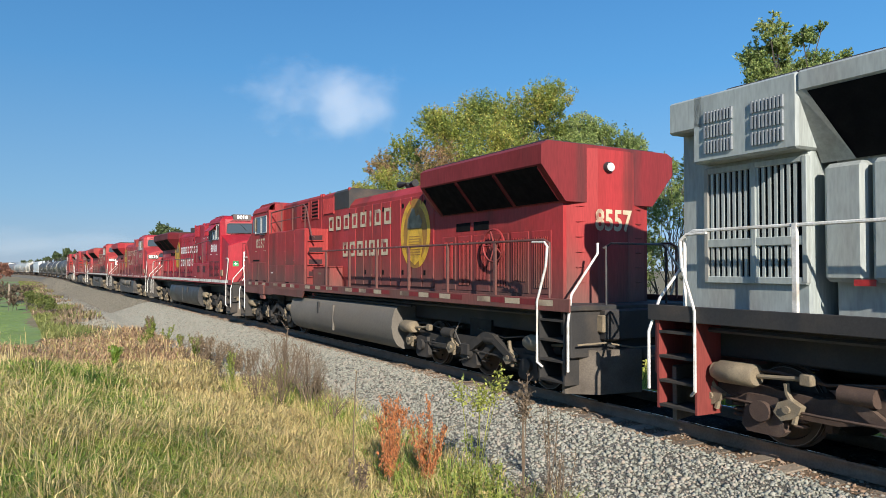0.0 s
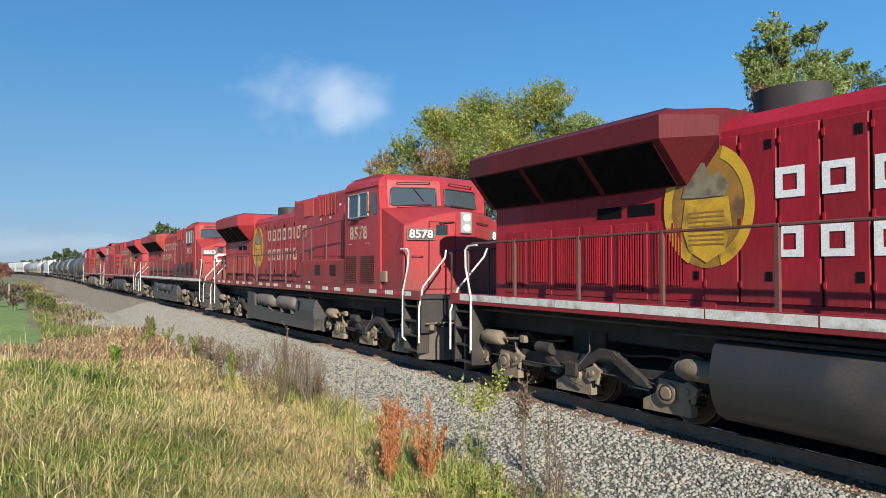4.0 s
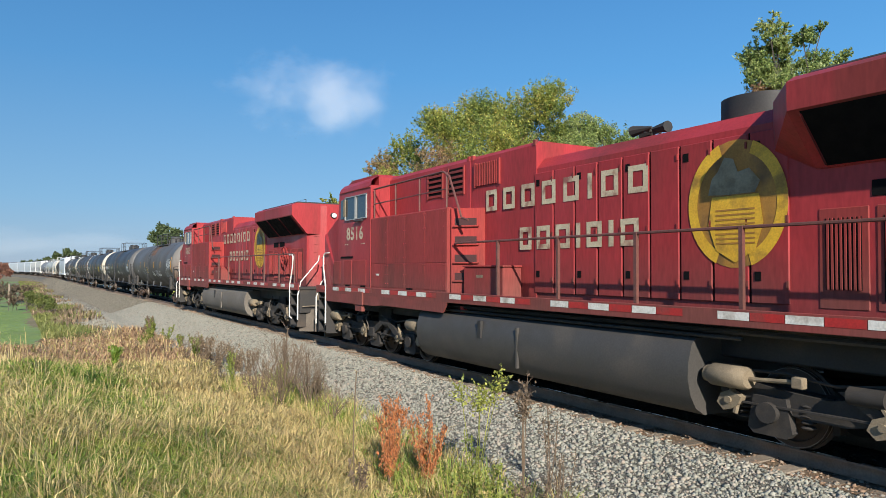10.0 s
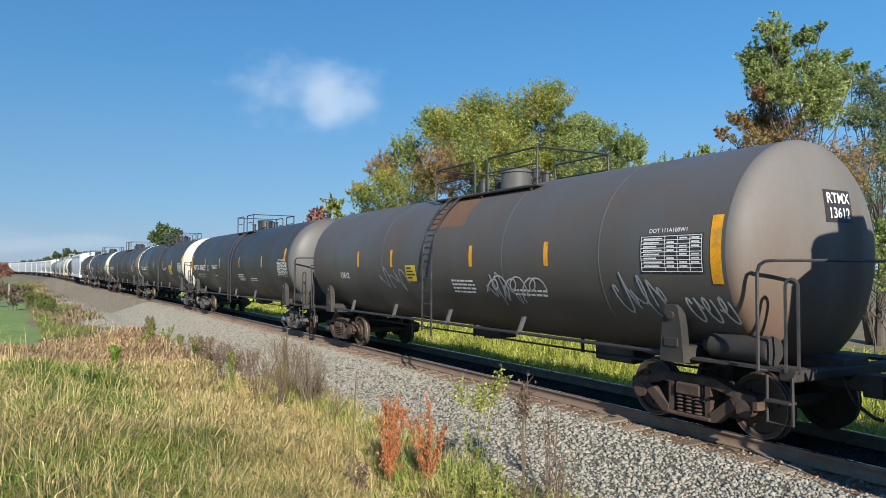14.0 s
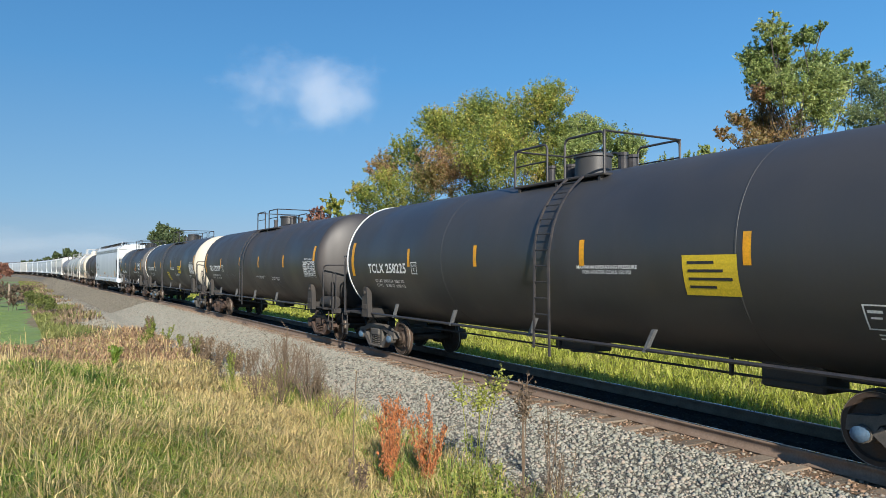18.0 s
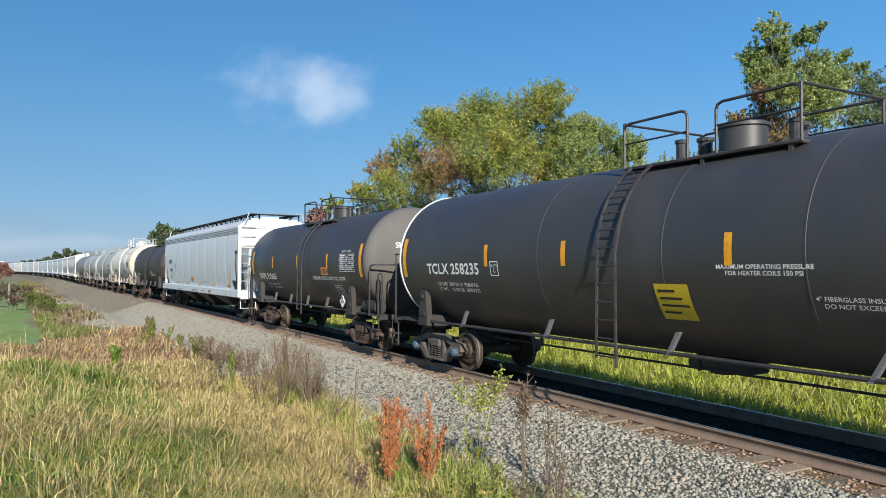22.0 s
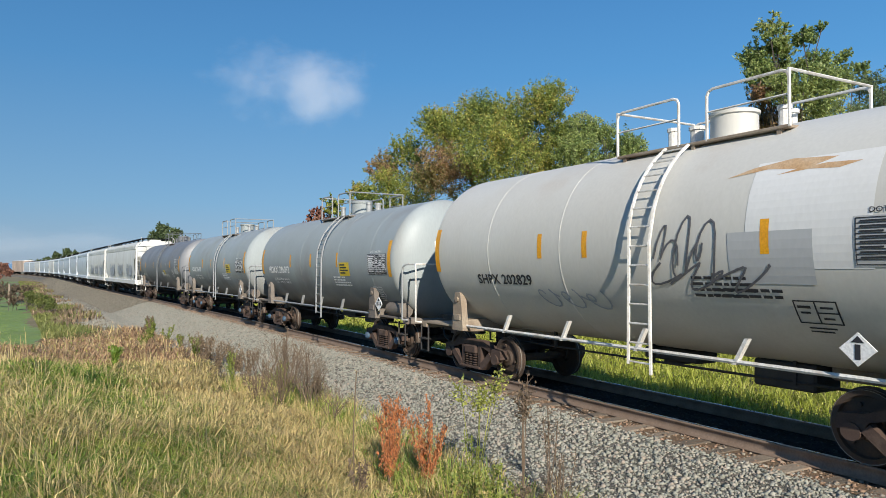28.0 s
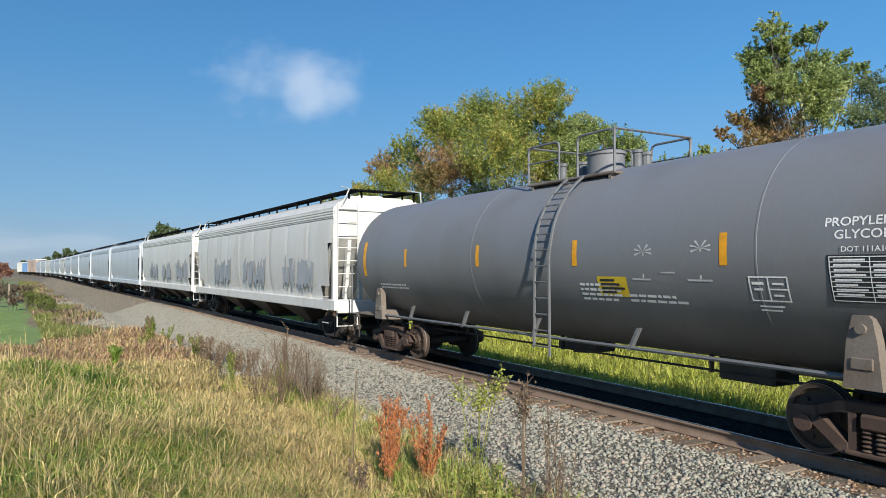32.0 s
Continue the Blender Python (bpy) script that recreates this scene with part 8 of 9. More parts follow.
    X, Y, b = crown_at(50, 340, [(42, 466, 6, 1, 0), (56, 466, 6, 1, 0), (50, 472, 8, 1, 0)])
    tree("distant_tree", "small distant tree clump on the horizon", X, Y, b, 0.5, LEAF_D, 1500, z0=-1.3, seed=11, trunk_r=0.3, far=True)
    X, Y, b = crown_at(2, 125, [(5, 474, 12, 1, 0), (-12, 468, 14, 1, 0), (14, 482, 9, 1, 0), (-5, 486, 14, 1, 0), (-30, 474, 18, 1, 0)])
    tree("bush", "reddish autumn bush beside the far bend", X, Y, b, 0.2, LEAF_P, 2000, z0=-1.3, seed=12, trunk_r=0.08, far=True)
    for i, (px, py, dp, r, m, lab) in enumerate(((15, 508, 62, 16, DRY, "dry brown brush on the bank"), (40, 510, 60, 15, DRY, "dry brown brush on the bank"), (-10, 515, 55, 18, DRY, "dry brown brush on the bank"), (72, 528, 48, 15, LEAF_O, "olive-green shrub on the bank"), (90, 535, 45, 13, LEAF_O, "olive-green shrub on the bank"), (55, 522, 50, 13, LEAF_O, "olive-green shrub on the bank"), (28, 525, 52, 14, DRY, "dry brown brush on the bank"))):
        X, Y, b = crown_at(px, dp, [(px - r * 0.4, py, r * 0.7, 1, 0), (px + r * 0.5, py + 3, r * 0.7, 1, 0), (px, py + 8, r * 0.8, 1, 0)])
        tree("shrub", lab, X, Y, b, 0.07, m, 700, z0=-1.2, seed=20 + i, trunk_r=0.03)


def stems(name, label, px, depth, zg, height, n, leafy, leaf, mtl, spread=0.25, seed=1, top=0.0, stem_r=0.006, category="weed", fuzz=0.022):
    """A weed of several stems with small leaves or seeds along them, leafy from the share top of its height upwards."""
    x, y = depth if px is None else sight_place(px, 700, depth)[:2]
    t = thing(name, label, category)
    zg, height, leaf = zg * TALL, height * TALL, leaf * 0.9
    t.location = (x, y, zg)
    rnd = random.Random(seed)
    g, P = G(), []
    for _ in range(n):
        a, l = rnd.uniform(0, 6.28), height * rnd.uniform(0.72, 1.0)
        tip = Vector((math.cos(a) * spread * rnd.random() * l, math.sin(a) * spread * rnd.random() * l, l))
        mid = tip * 0.5 + Vector((rnd.uniform(-0.03, 0.03), rnd.uniform(-0.03, 0.03), 0))
        g.path([(0, 0, 0), mid, tip], stem_r, 4)
        for _ in range(leafy):
            k = top + (1 - top) * rnd.random()
            p = (mid * (k * 2) if k < 0.5 else mid + (tip - mid) * (k * 2 - 1))
            P.append(p + Vector((rnd.gauss(0, fuzz), rnd.gauss(0, fuzz), rnd.gauss(0, 0.02))))
            if rnd.random() < 0.05:
                e = p + Vector((rnd.uniform(-0.15, 0.15), rnd.uniform(-0.15, 0.15), rnd.uniform(0.05, 0.2))) * (height * 0.8)
                g.tube(p, e, stem_r * 0.5, 4)
                for _ in range(max(2, leafy // 12)): P.append(p + (e - p) * rnd.random() + Vector((rnd.gauss(0, 0.012), rnd.gauss(0, 0.012), 0)))
    part("stem", g, STEM if mtl not in (WEED_G, WEED_Y, FRESH) else WEED_Y, t)
    part("leaf" if mtl in (WEED_G, FRESH) else "seed_head", quads(np.array([tuple(p) for p in P]), np.full(len(P), leaf), mtl, "leaves", 2.5 if mtl is DOCK else 0.0, 0.28 if mtl is DOCK else 0.6), None, t)
    return t


def bramble(px, depth, step, n, seed):
    """A dead bush of thin forking twigs."""
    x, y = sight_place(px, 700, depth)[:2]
    t = thing("dead_bush", "dead leafless bush of thin dark twigs by the ballast", "bush")
    t.location = (x, y, float(ground_z(np.array([x]), np.array([y]))[0]) - 0.03)
    rnd = random.Random(seed)
    for _ in range(n):
        g, tips = G(), []
        d = Vector((rnd.uniform(-0.5, 0.5), rnd.uniform(-0.5, 0.5), 1)).normalized()
        limb(g, Vector((rnd.uniform(-0.12, 0.12), rnd.uniform(-0.12, 0.12), 0)), d, step * TALL, 0.011, 4, tips, rnd, 0.5)
        part("twig", g, STEM, t)


def weeds():
    stems("dock_plant", "rust-orange seeding dock plant in the grass", 690, 9.4, -0.85, 1.44, 8, 230, 0.026, DOCK, 0.20, 1, 0.12, fuzz=0.020)
    stems("dock_plant", "rust-orange seeding dock plant in the grass", 757, 9.3, -0.85, 1.26, 7, 190, 0.026, DOCK, 0.40, 2, 0.12, fuzz=0.020)
    stems("dry_weed", "dark branching weed with withered seed heads", 926, 8.6, -0.75, 1.78, 5, 60, 0.026, DRY, 0.26, 3, 0.72, 0.006, fuzz=0.045)
    stems("dry_weed", "dark branching weed with withered seed heads", 972, 8.7, -0.72, 1.35, 4, 55, 0.014, DRY, 0.18, 4, 0.5, 0.006)
    stems("dry_weed", "dark branching weed with withered seed heads", 990, 7.9, -0.72, 0.9, 5, 45, 0.012, DRY, 0.3, 24, 0.4, 0.005)
    stems("green_weed", "tall spindly weed with a yellow-green flowering top", 840, 8.6, -0.85, 1.86, 5, 110, 0.022, WEED_Y, 0.22, 5, 0.84, 0.0045, fuzz=0.06)
    stems("green_weed", "spindly yellow-green weed in the stones", 842, 8.3, -0.85, 1.2, 4, 45, 0.022, WEED_G, 0.2, 35, 0.1)
    stems("green_weed", "spindly yellow-green weed in the stones", 880, 7.4, -0.8, 0.95, 7, 70, 0.026, WEED_G, 0.35, 15, 0.1)
    stems("green_weed", "spindly yellow-green weed in the stones", 800, 7.6, -0.8, 0.9, 6, 50, 0.022, WEED_G, 0.3, 16, 0.1)
    stems("dry_weed", "thin dark branching dead weed by the ballast", 505, 15.5, -0.95, 2.0, 7, 40, 0.02, DRY, 0.32, 6, 0.3, 0.009)
    stems("dry_weed", "thin dark branching dead weed by the ballast", 545, 14.5, -0.9, 1.5, 6, 30, 0.02, DRY, 0.4, 7, 0.3, 0.008)
    for i, (px, dp, hh, nn) in enumerate(((512, 15.5, 0.56, 8), (552, 14.2, 0.48, 7), (535, 14.8, 0.52, 6), (480, 17.0, 0.46, 5), (590, 12.8, 0.34, 5), (498, 14.0, 0.40, 5), (455, 18.5, 0.36, 4), (985, 8.2, 0.26, 4), (955, 7.2, 0.24, 4), (1010, 7.4, 0.22, 3))):
        bramble(px, dp, hh, nn, 70 + i)
    stems("green_weed", "bright green leafy clump in the dry grass", 203, 18.0, -0.35, 0.55, 14, 30, 0.045, FRESH, 0.6, 90, 0.1, 0.006)
    stems("grass_stem", "single tall pale dry grass stem", 628, 9.0, -0.8, 1.75, 1, 10, 0.008, STRAW, 0.12, 8, 0.9, 0.007)
    for i, (px, dp, hh) in enumerate(((820, 6.6, 0.8), (900, 6.9, 0.7), (760, 6.3, 0.8), (700, 7.0, 0.9), (930, 7.3, 0.8), (850, 6.2, 0.6), (640, 8.6, 0.7))):
        stems("green_weed" if i % 2 else "dry_weed", "low weed at the edge of the stones", px, dp, -0.85, hh, 9, 40, 0.022, WEED_G if i % 2 else DRY, 0.45, 60 + i, 0.15, 0.005)
    rnd = random.Random(3)
    for i in range(30):
        fo, la = rnd.uniform(-17, -6.5), rnd.gauss(4.35, 0.45)
        x, y, _ = on_track(fo, la)
        zz = float(ground_z(np.array([x]), np.array([y]))[0]) - 0.02
        stems("dry_weed", "brown withered weed at the ballast's edge", None, (float(x), float(y)), zz / TALL, rnd.uniform(0.6, 1.15), rnd.randint(4, 8), 45, 0.024, BROWN if rnd.random() < 0.75 else WEED_G, 0.45, 30 + i, 0.15, 0.006)
    for i in range(12):
        fo, la = rnd.uniform(-30, -17), rnd.gauss(4.6, 0.6)
        x, y, _ = on_track(fo, la)
        zz = float(ground_z(np.array([x]), np.array([y]))[0]) - 0.02
        stems("green_weed", "olive weed growing on the ballast shoulder", None, (float(x), float(y)), zz / TALL, rnd.uniform(0.6, 1.1), rnd.randint(4, 7), 60, 0.04, WEED_G if i % 3 else BROWN, 0.4, 130 + i, 0.1, 0.008)


def post():
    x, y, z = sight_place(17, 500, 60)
    t = new("fence_post", G().box(-0.07, 0.07, -0.07, 0.07, 0, 1.9, 0.015).mesh("fence_post", TIE_WOOD))
    t.location = (x, y, -1.1)
    tagged(t, "weathered wooden fence post in the brush", "post")


def cloud(name, label, px, py, w, h, dist, alpha, drift, seed, scale=2.2):
    """A soft sheet of cloud, far off, that drifts with the wind."""
    m = bpy.data.materials.new(name)
    m.use_nodes = True
    N, L = m.node_tree.nodes, m.node_tree.links
    N.remove(N["Principled BSDF"])
    tc, no, ln, mu, sm = N.new("ShaderNodeTexCoord"), N.new("ShaderNodeTexNoise"), N.new("ShaderNodeVectorMath"), N.new("ShaderNodeMath"), N.new("ShaderNodeMapRange")
    mp = N.new("ShaderNodeMapping")
    mp.inputs["Scale"].default_value, mp.inputs["Location"].default_value = (scale * 2 / w, scale * 1.3 / h, 1), (seed, seed * 0.7, 0)
    L.new(tc.outputs["Object"], mp.inputs[0]); L.new(mp.outputs[0], no.inputs["Vector"])
    no.inputs["Scale"].default_value, no.inputs["Detail"].default_value, no.inputs["Roughness"].default_value = 0.8, 7, 0.55
    m2 = N.new("ShaderNodeMapping"); m2.inputs["Scale"].default_value = (2 / w, 2 / h, 1)
    L.new(tc.outputs["Object"], m2.inputs[0])
    ln.operation = "LENGTH"; L.new(m2.outputs[0], ln.inputs[0])
    mu.operation = "MULTIPLY_ADD"; mu.inputs[1].default_value = 1.5
    sb = N.new("ShaderNodeMath"); sb.operation = "SUBTRACT"; sb.inputs[0].default_value = -0.12
    L.new(ln.outputs["Value"], sb.inputs[1]); L.new(no.outputs["Fac"], mu.inputs[0]); L.new(sb.outputs[0], mu.inputs[2])
    sm.interpolation_type = "SMOOTHSTEP"
    sm.inputs["From Min"].default_value, sm.inputs["From Max"].default_value, sm.inputs["To Max"].default_value = 0.0, 0.75, alpha
    L.new(mu.outputs[0], sm.inputs["Value"])
    di, tr, mx = N.new("ShaderNodeBsdfDiffuse"), N.new("ShaderNodeBsdfTransparent"), N.new("ShaderNodeMixShader")
    di.inputs["Color"].default_value = (0.62, 0.64, 0.68, 1)
    L.new(sm.outputs[0], mx.inputs[0]); L.new(tr.outputs[0], mx.inputs[1]); L.new(di.outputs[0], mx.inputs[2])
    L.new(mx.outputs[0], N["Material Output"].inputs["Surface"])
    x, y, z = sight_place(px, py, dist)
    w, h = w * ACROSS, h * ACROSS
    ob = new(name, G().add([(-w / 2, -h / 2, 0), (w / 2, -h / 2, 0), (w / 2, h / 2, 0), (-w / 2, h / 2, 0)], [(0, 1, 2, 3)]).mesh(name, m))
    ob.visible_shadow = False
    ob.matrix_basis = look((x, y, z), EYE)
    tagged(ob, label, "cloud", kind="structure")
    CLOUDS.append((ob, (x, y, z), tuple(c * ACROSS for c in drift)))


CLOUDS = []


def clouds():
    cloud("cloud", "small soft white cloud drifting in the blue sky", 586, 176, 620, 360, 1600, 0.34, (-92, 0, 45), 3.1)
    cloud("cloud", "faint wisp of cloud", 470, 165, 300, 120, 1650, 0.08, (-92, 0, 45), 7.7)
    cloud("cloud_bank", "faint grey cloud bank low on the horizon", 90, 432, 1500, 240, 2600, 0.10, (-60, 0, 0), 5.3, 3)


SURF = ([-3.7, -2.6, -1.75, -1.0, 0, 0.98, 1.02, 1.5, 1.8, 2.4, 3.3, 4.6], [-0.89, -0.54, -0.26, -0.24, -0.25, -0.24, -0.20, -0.20, -0.24, -0.41, -0.69, -1.02])


def vegetation():
    stones("ballast_stones", 5200, (13, -40), (0.84, 1.42), ([0, 2], [-0.19, -0.19]), (0.016, 0.042), "rust-stained stones between the tie ends", RUSTY, power=1.3)
    stones("ballast_stones", 112000, (13, -46), (1.24, 4.9), SURF, (0.018, 0.046), "loose grey crushed stones of the ballast shoulder", power=1.25)
    stones("ballast_stones", 9000, (14, -40), (-0.66, 0.66), ([-2, 2], [-0.16, -0.16]), (0.018, 0.04), "stones between the ties, the train's shade put into their dark colour", SHADE_STONE, power=1.2)
    stones("ballast_stones", 11000, (-40, -190), (1.3, 6.0), SURF, (0.03, 0.06), "grey crushed stones of the far ballast", DUSTY)
    stones("ballast_stones", 20000, (-16, -95), (1.4, 5.2), SURF, (0.028, 0.055), "loose grey crushed stones further down the bank", DUSTY)
    stones("scree_stones", 11000, (-20, -80), (4.2, 7.4), ([0, 9], [-2, -2]), (0.03, 0.06), "scattered brown stones on bare earth beside the ballast", power=1.3)
    grass()
    weeds()
    trees()
    post()
    clouds()


# ================= the train =================
def patches(car, r, zc, t1, d):
    """Repainted panels and rust runs of the white tank."""
    part("repaint_patch", side_sheet(*rects([(-0.75, 0.75, -0.75, 0.75)]), 3.35, zc + 0.35, 0.004, -1, r, zc), T_LIGHT, car)
    part("repaint_patch", side_sheet(*rects([(-0.55, 0.55, -0.35, 0.35)]), 2.9, zc - 0.25, 0.005, -1, r, zc), GREY_SOFT, car)
    for x, z, w, h in ((2.9, 3.82, 0.7, 0.10), (4.9, 3.78, 0.55, 0.12), (3.4, 3.74, 0.5, 0.05)):
        vs = [(-w, -h, 0), (-w * 0.2, -h * 0.3, 0), (w * 0.5, -h, 0), (w, h * 0.4, 0), (w * 0.2, h, 0), (-w * 0.5, h * 0.2, 0)]
        part("rust_run", side_sheet(vs, [(0, 1, 2, 3, 4, 5)], x, z, 0.006, -1, r, zc), RUST_PALE, car)


def head_panel(car, r, zc, t1, d):
    """A black stencil panel behind the letters on the dusty head."""
    g = G().add([(t1 - d * dish(math.hypot(0.18 + a, 3.39 + b - zc) / r) + 0.006, 0.18 + a, 3.39 + b) for a in (-0.34, -0.17, 0, 0.17, 0.34) for b in (-0.24, -0.12, 0, 0.12, 0.24)], [(i * 5 + j, i * 5 + j + 1, i * 5 + j + 6, i * 5 + j + 5) for i in range(4) for j in range(4)])
    part("head_panel", g, BLACK_L, car)


def palms(car, r, zc, t1, d):
    """A small white chalk drawing of palms on the slate tank."""
    g = G()
    for x, hh in ((3.05, 0.42), (4.05, 0.45)):
        for vs in ([(0, 0, 0), (0.03, 0, 0), (0.06, hh, 0), (0.03, hh, 0)],) + tuple([(0.04, hh, 0), (0.04 + 0.17 * math.cos(a), hh + 0.13 * math.sin(a), 0), (0.04 + 0.17 * math.cos(a + 0.25), hh + 0.13 * math.sin(a + 0.25), 0)] for a in (0.2, 0.9, 2.0, 2.7, 3.4, 5.9)):
            q = side_sheet(vs, [tuple(range(len(vs)))], x, 2.32, 0.006, -1, r, zc)
            g.add(q.v, q.f)
    q = side_sheet(*rects([(-0.15, 0.2, -0.015, 0.015), (0.85, 1.25, -0.015, 0.015), (0.4, 0.65, 0.1, 0.125)]), 3.0, 2.30, 0.006, -1, r, zc)
    part("scrawl", g.add(q.v, q.f), GRAFFITI_W, car)


def numbers_1824(car, r, zc, t1, d):
    """The orange number panels of the lye tank."""
    part("orange_sign", side_sheet(*rects([(-0.27, 0.27, -0.13, 0.13)]), 2.56, 2.38, 0.006, -1, r, zc), ORANGE_L, car)
    part("sign_number", side_sheet(*letters("1824", 0.16, 0.005), 2.56, 2.38, 0.010, -1, r, zc), BLACK_L, car)
    x = t1 - d * dish(0.85 / r) + 0.014
    part("orange_sign", G().box(x, x + 0.012, -0.42, 0.08, 3.34, 3.58), ORANGE_L, car)
    part("sign_number", G().add([(x + 0.016, -0.17 + a, 3.46 + b) for a, b, _ in letters("1824", 0.15, 0.005)[0]], letters("1824", 0.15, 0.005)[1]), BLACK_L, car)


BOX_BLUE = mat("boxcar_blue", (0.16, 0.30, 0.52), 0.6, col2=(0.13, 0.25, 0.44), scale=0.8, bump=0.03)
HEAD_S = tank_paint("head_slate_grey", (0.125, 0.122, 0.118), (0.10, 0.096, 0.09), (0.09, 0.075, 0.06), 0.5, 0.6, film=((0.075, 0.06, 0.05), 1.5, 2.9, 0.6))
FRAME_W = mat("white_frame_dirty", (0.34, 0.28, 0.21), 0.75, col2=(0.22, 0.155, 0.105), scale=2, dirt=(0.12, 0.075, 0.048), dirt_amt=0.7)
FRAME_G = mat("grey_frame_dirty", (0.19, 0.165, 0.14), 0.75, col2=(0.12, 0.095, 0.075), scale=2, dirt=(0.11, 0.068, 0.045), dirt_amt=0.7)
T_LIGHT = tank_paint("white_repaint", (0.72, 0.72, 0.70), (0.68, 0.68, 0.65), (0.5, 0.45, 0.38), 0.2)
GREY_SOFT = tank_paint("grey_repaint", (0.46, 0.47, 0.47), (0.42, 0.43, 0.43), (0.4, 0.36, 0.3), 0.2)
RUST_PALE = mat("pale_rust_run", (0.50, 0.30, 0.14), 0.8, col2=(0.62, 0.50, 0.36), scale=5)


def train():
    locomotive(23.5, 1.2, "grey six-axle diesel locomotive with barred radiator grilles", "", SILVER, SILVER, False, "grey", TANK_K, RAIL_W, RAIL_W, TRUCK_R, tape="", emblem=False, name_bars=False, front_number=False, step_m=RED_FADED, deck_m=FRAME_K)
    locomotive(1.2, -21.1, "worn dark red diesel locomotive running cab last", "8557", RED_WORN, RED_WORN, True, "early", TANK_G, name_at=1.6, emblem_at=-4.1, wing_m=RED_DULL)
    locomotive(-21.1, -42.9, "bright red rebuilt diesel locomotive with black fuel tank", "8018", RED_FRESH, RED_FRESH, False, "early", TANK_K, letters_m=WHITE_L, tape="white", front="green", name_at=-3.1, emblem_at=-4.15, rows=(3.65, 2.84), wing_m=RED_SOOT)
    locomotive(-42.9, -65.0, "dark red diesel locomotive with air tanks along its side", "8578", RED, RED_GRIMY, False, "late", TANK_DK, name_at=-2.95, emblem_at=-4.3, rows=(3.87, 3.05))
    locomotive(-65.0, -87.3, "sun-faded red diesel locomotive with air tanks along its side", "8853", RED_FADED, RED_BROWNED, False, "late", TANK_DK, tape="white", front="mark", emblem=False, name_at=-3.88, rows=(4.0, 3.26))
    locomotive(-87.3, -109.6, "dark red diesel locomotive with peeling paint, cab last", "8516", RED, RED_GRIMY, True, "early", TANK_DK, name_at=1.66, emblem_at=-4.25)
    locomotive(-109.6, -131.9, "dark red diesel locomotive with red and white edge tape", "8605", RED, RED_GRIMY, True, "early", TANK_G, name_at=1.66, emblem_at=-4.2)
    W, K = WHITE_L, BLACK_L
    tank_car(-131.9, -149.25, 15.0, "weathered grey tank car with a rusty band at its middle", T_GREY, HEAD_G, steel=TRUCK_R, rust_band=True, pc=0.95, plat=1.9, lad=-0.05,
             yellow=(7.36, 3.92, 1.54, -2.04, -4.05), mark=("13612", -5.1, 2.25, 0.17), signs=((-1.07, 2.35, 0.5, 0.42),), table=(6.62, 2.69), seams=(-2.6, 2.6, 5.2), post=0.86,
             graffiti=((2.9, 2.1, 1.6, 0.6, GRAFFITI_W), (6.0, 2.05, 1.0, 0.7, GRAFFITI), (-2.0, 2.2, 1.4, 0.6, GRAFFITI), (7.15, 1.9, 0.7, 0.45, GRAFFITI_W), (2.5, 2.05, 0.9, 0.7, GRAFFITI)), head_text=(("RTMX", 0.18, 3.50, 0.15, W), ("13612", 0.18, 3.28, 0.15, W)), extra=head_panel)
    tank_car(-149.25, -167.8, 15.75, "black tank car with a dusty front head and blue bearing caps", T_BLACK, T_GREY, steel=TRUCK_G, caps=BLUE_CAP, pc=0.2, plat=1.25, lad=0.5, seams=(0.05, 1.0, -2.9, 4.2),
             mark=("WFRX 160633", -5.95, 2.5, 0.285), marks2=(("LD LMT   176700 LB  80150 KG\nLT WT     91000 LB  41300 KG", -5.6, 2.08, 0.085), ("THERMAL PROTECTION\nSYSTEM EQUIPPED", -2.75, 2.55, 0.075), ("0.5 IN CERAMIC FIBER", -2.75, 2.1, 0.05)),
             plate=(-4.1, 2.5), yellow=(-7.61, -4.6, -1.73, 1.64, 4.8, 7.5))
    tank_car(-167.8, -185.8, 15.5, "black tank car with a cream-white front head", T_BLACK, HEAD_W, steel=TRUCK_G, caps=BLUE_CAP, pc=0.45, plat=1.25, lad=1.0, seams=(-2.6, 4.7),
             mark=("TCLX 258225", -5.32, 2.46, 0.245), marks2=(("LD LMT  204700 LB  92800 KG\nLT WT     81300 LB  36900 KG", -5.3, 2.06, 0.085), ("MAXIMUM OPERATING PRESSURE\nFOR HEATER COILS 150 PSI", 2.4, 2.45, 0.06)),
             plate=(-3.85, 2.48), yellow=(-7.4, -4.1, -1.25, 1.88, 4.87, 7.6), signs=((4.3, 2.37, 0.85, 0.6),), rim=W, stencil=(6.42, 1.9), head_text=(("TCLX 258225", 0.1, 3.55, 0.14, K), ("CAPY  30000 GAL", 0.1, 3.3, 0.09, K)))
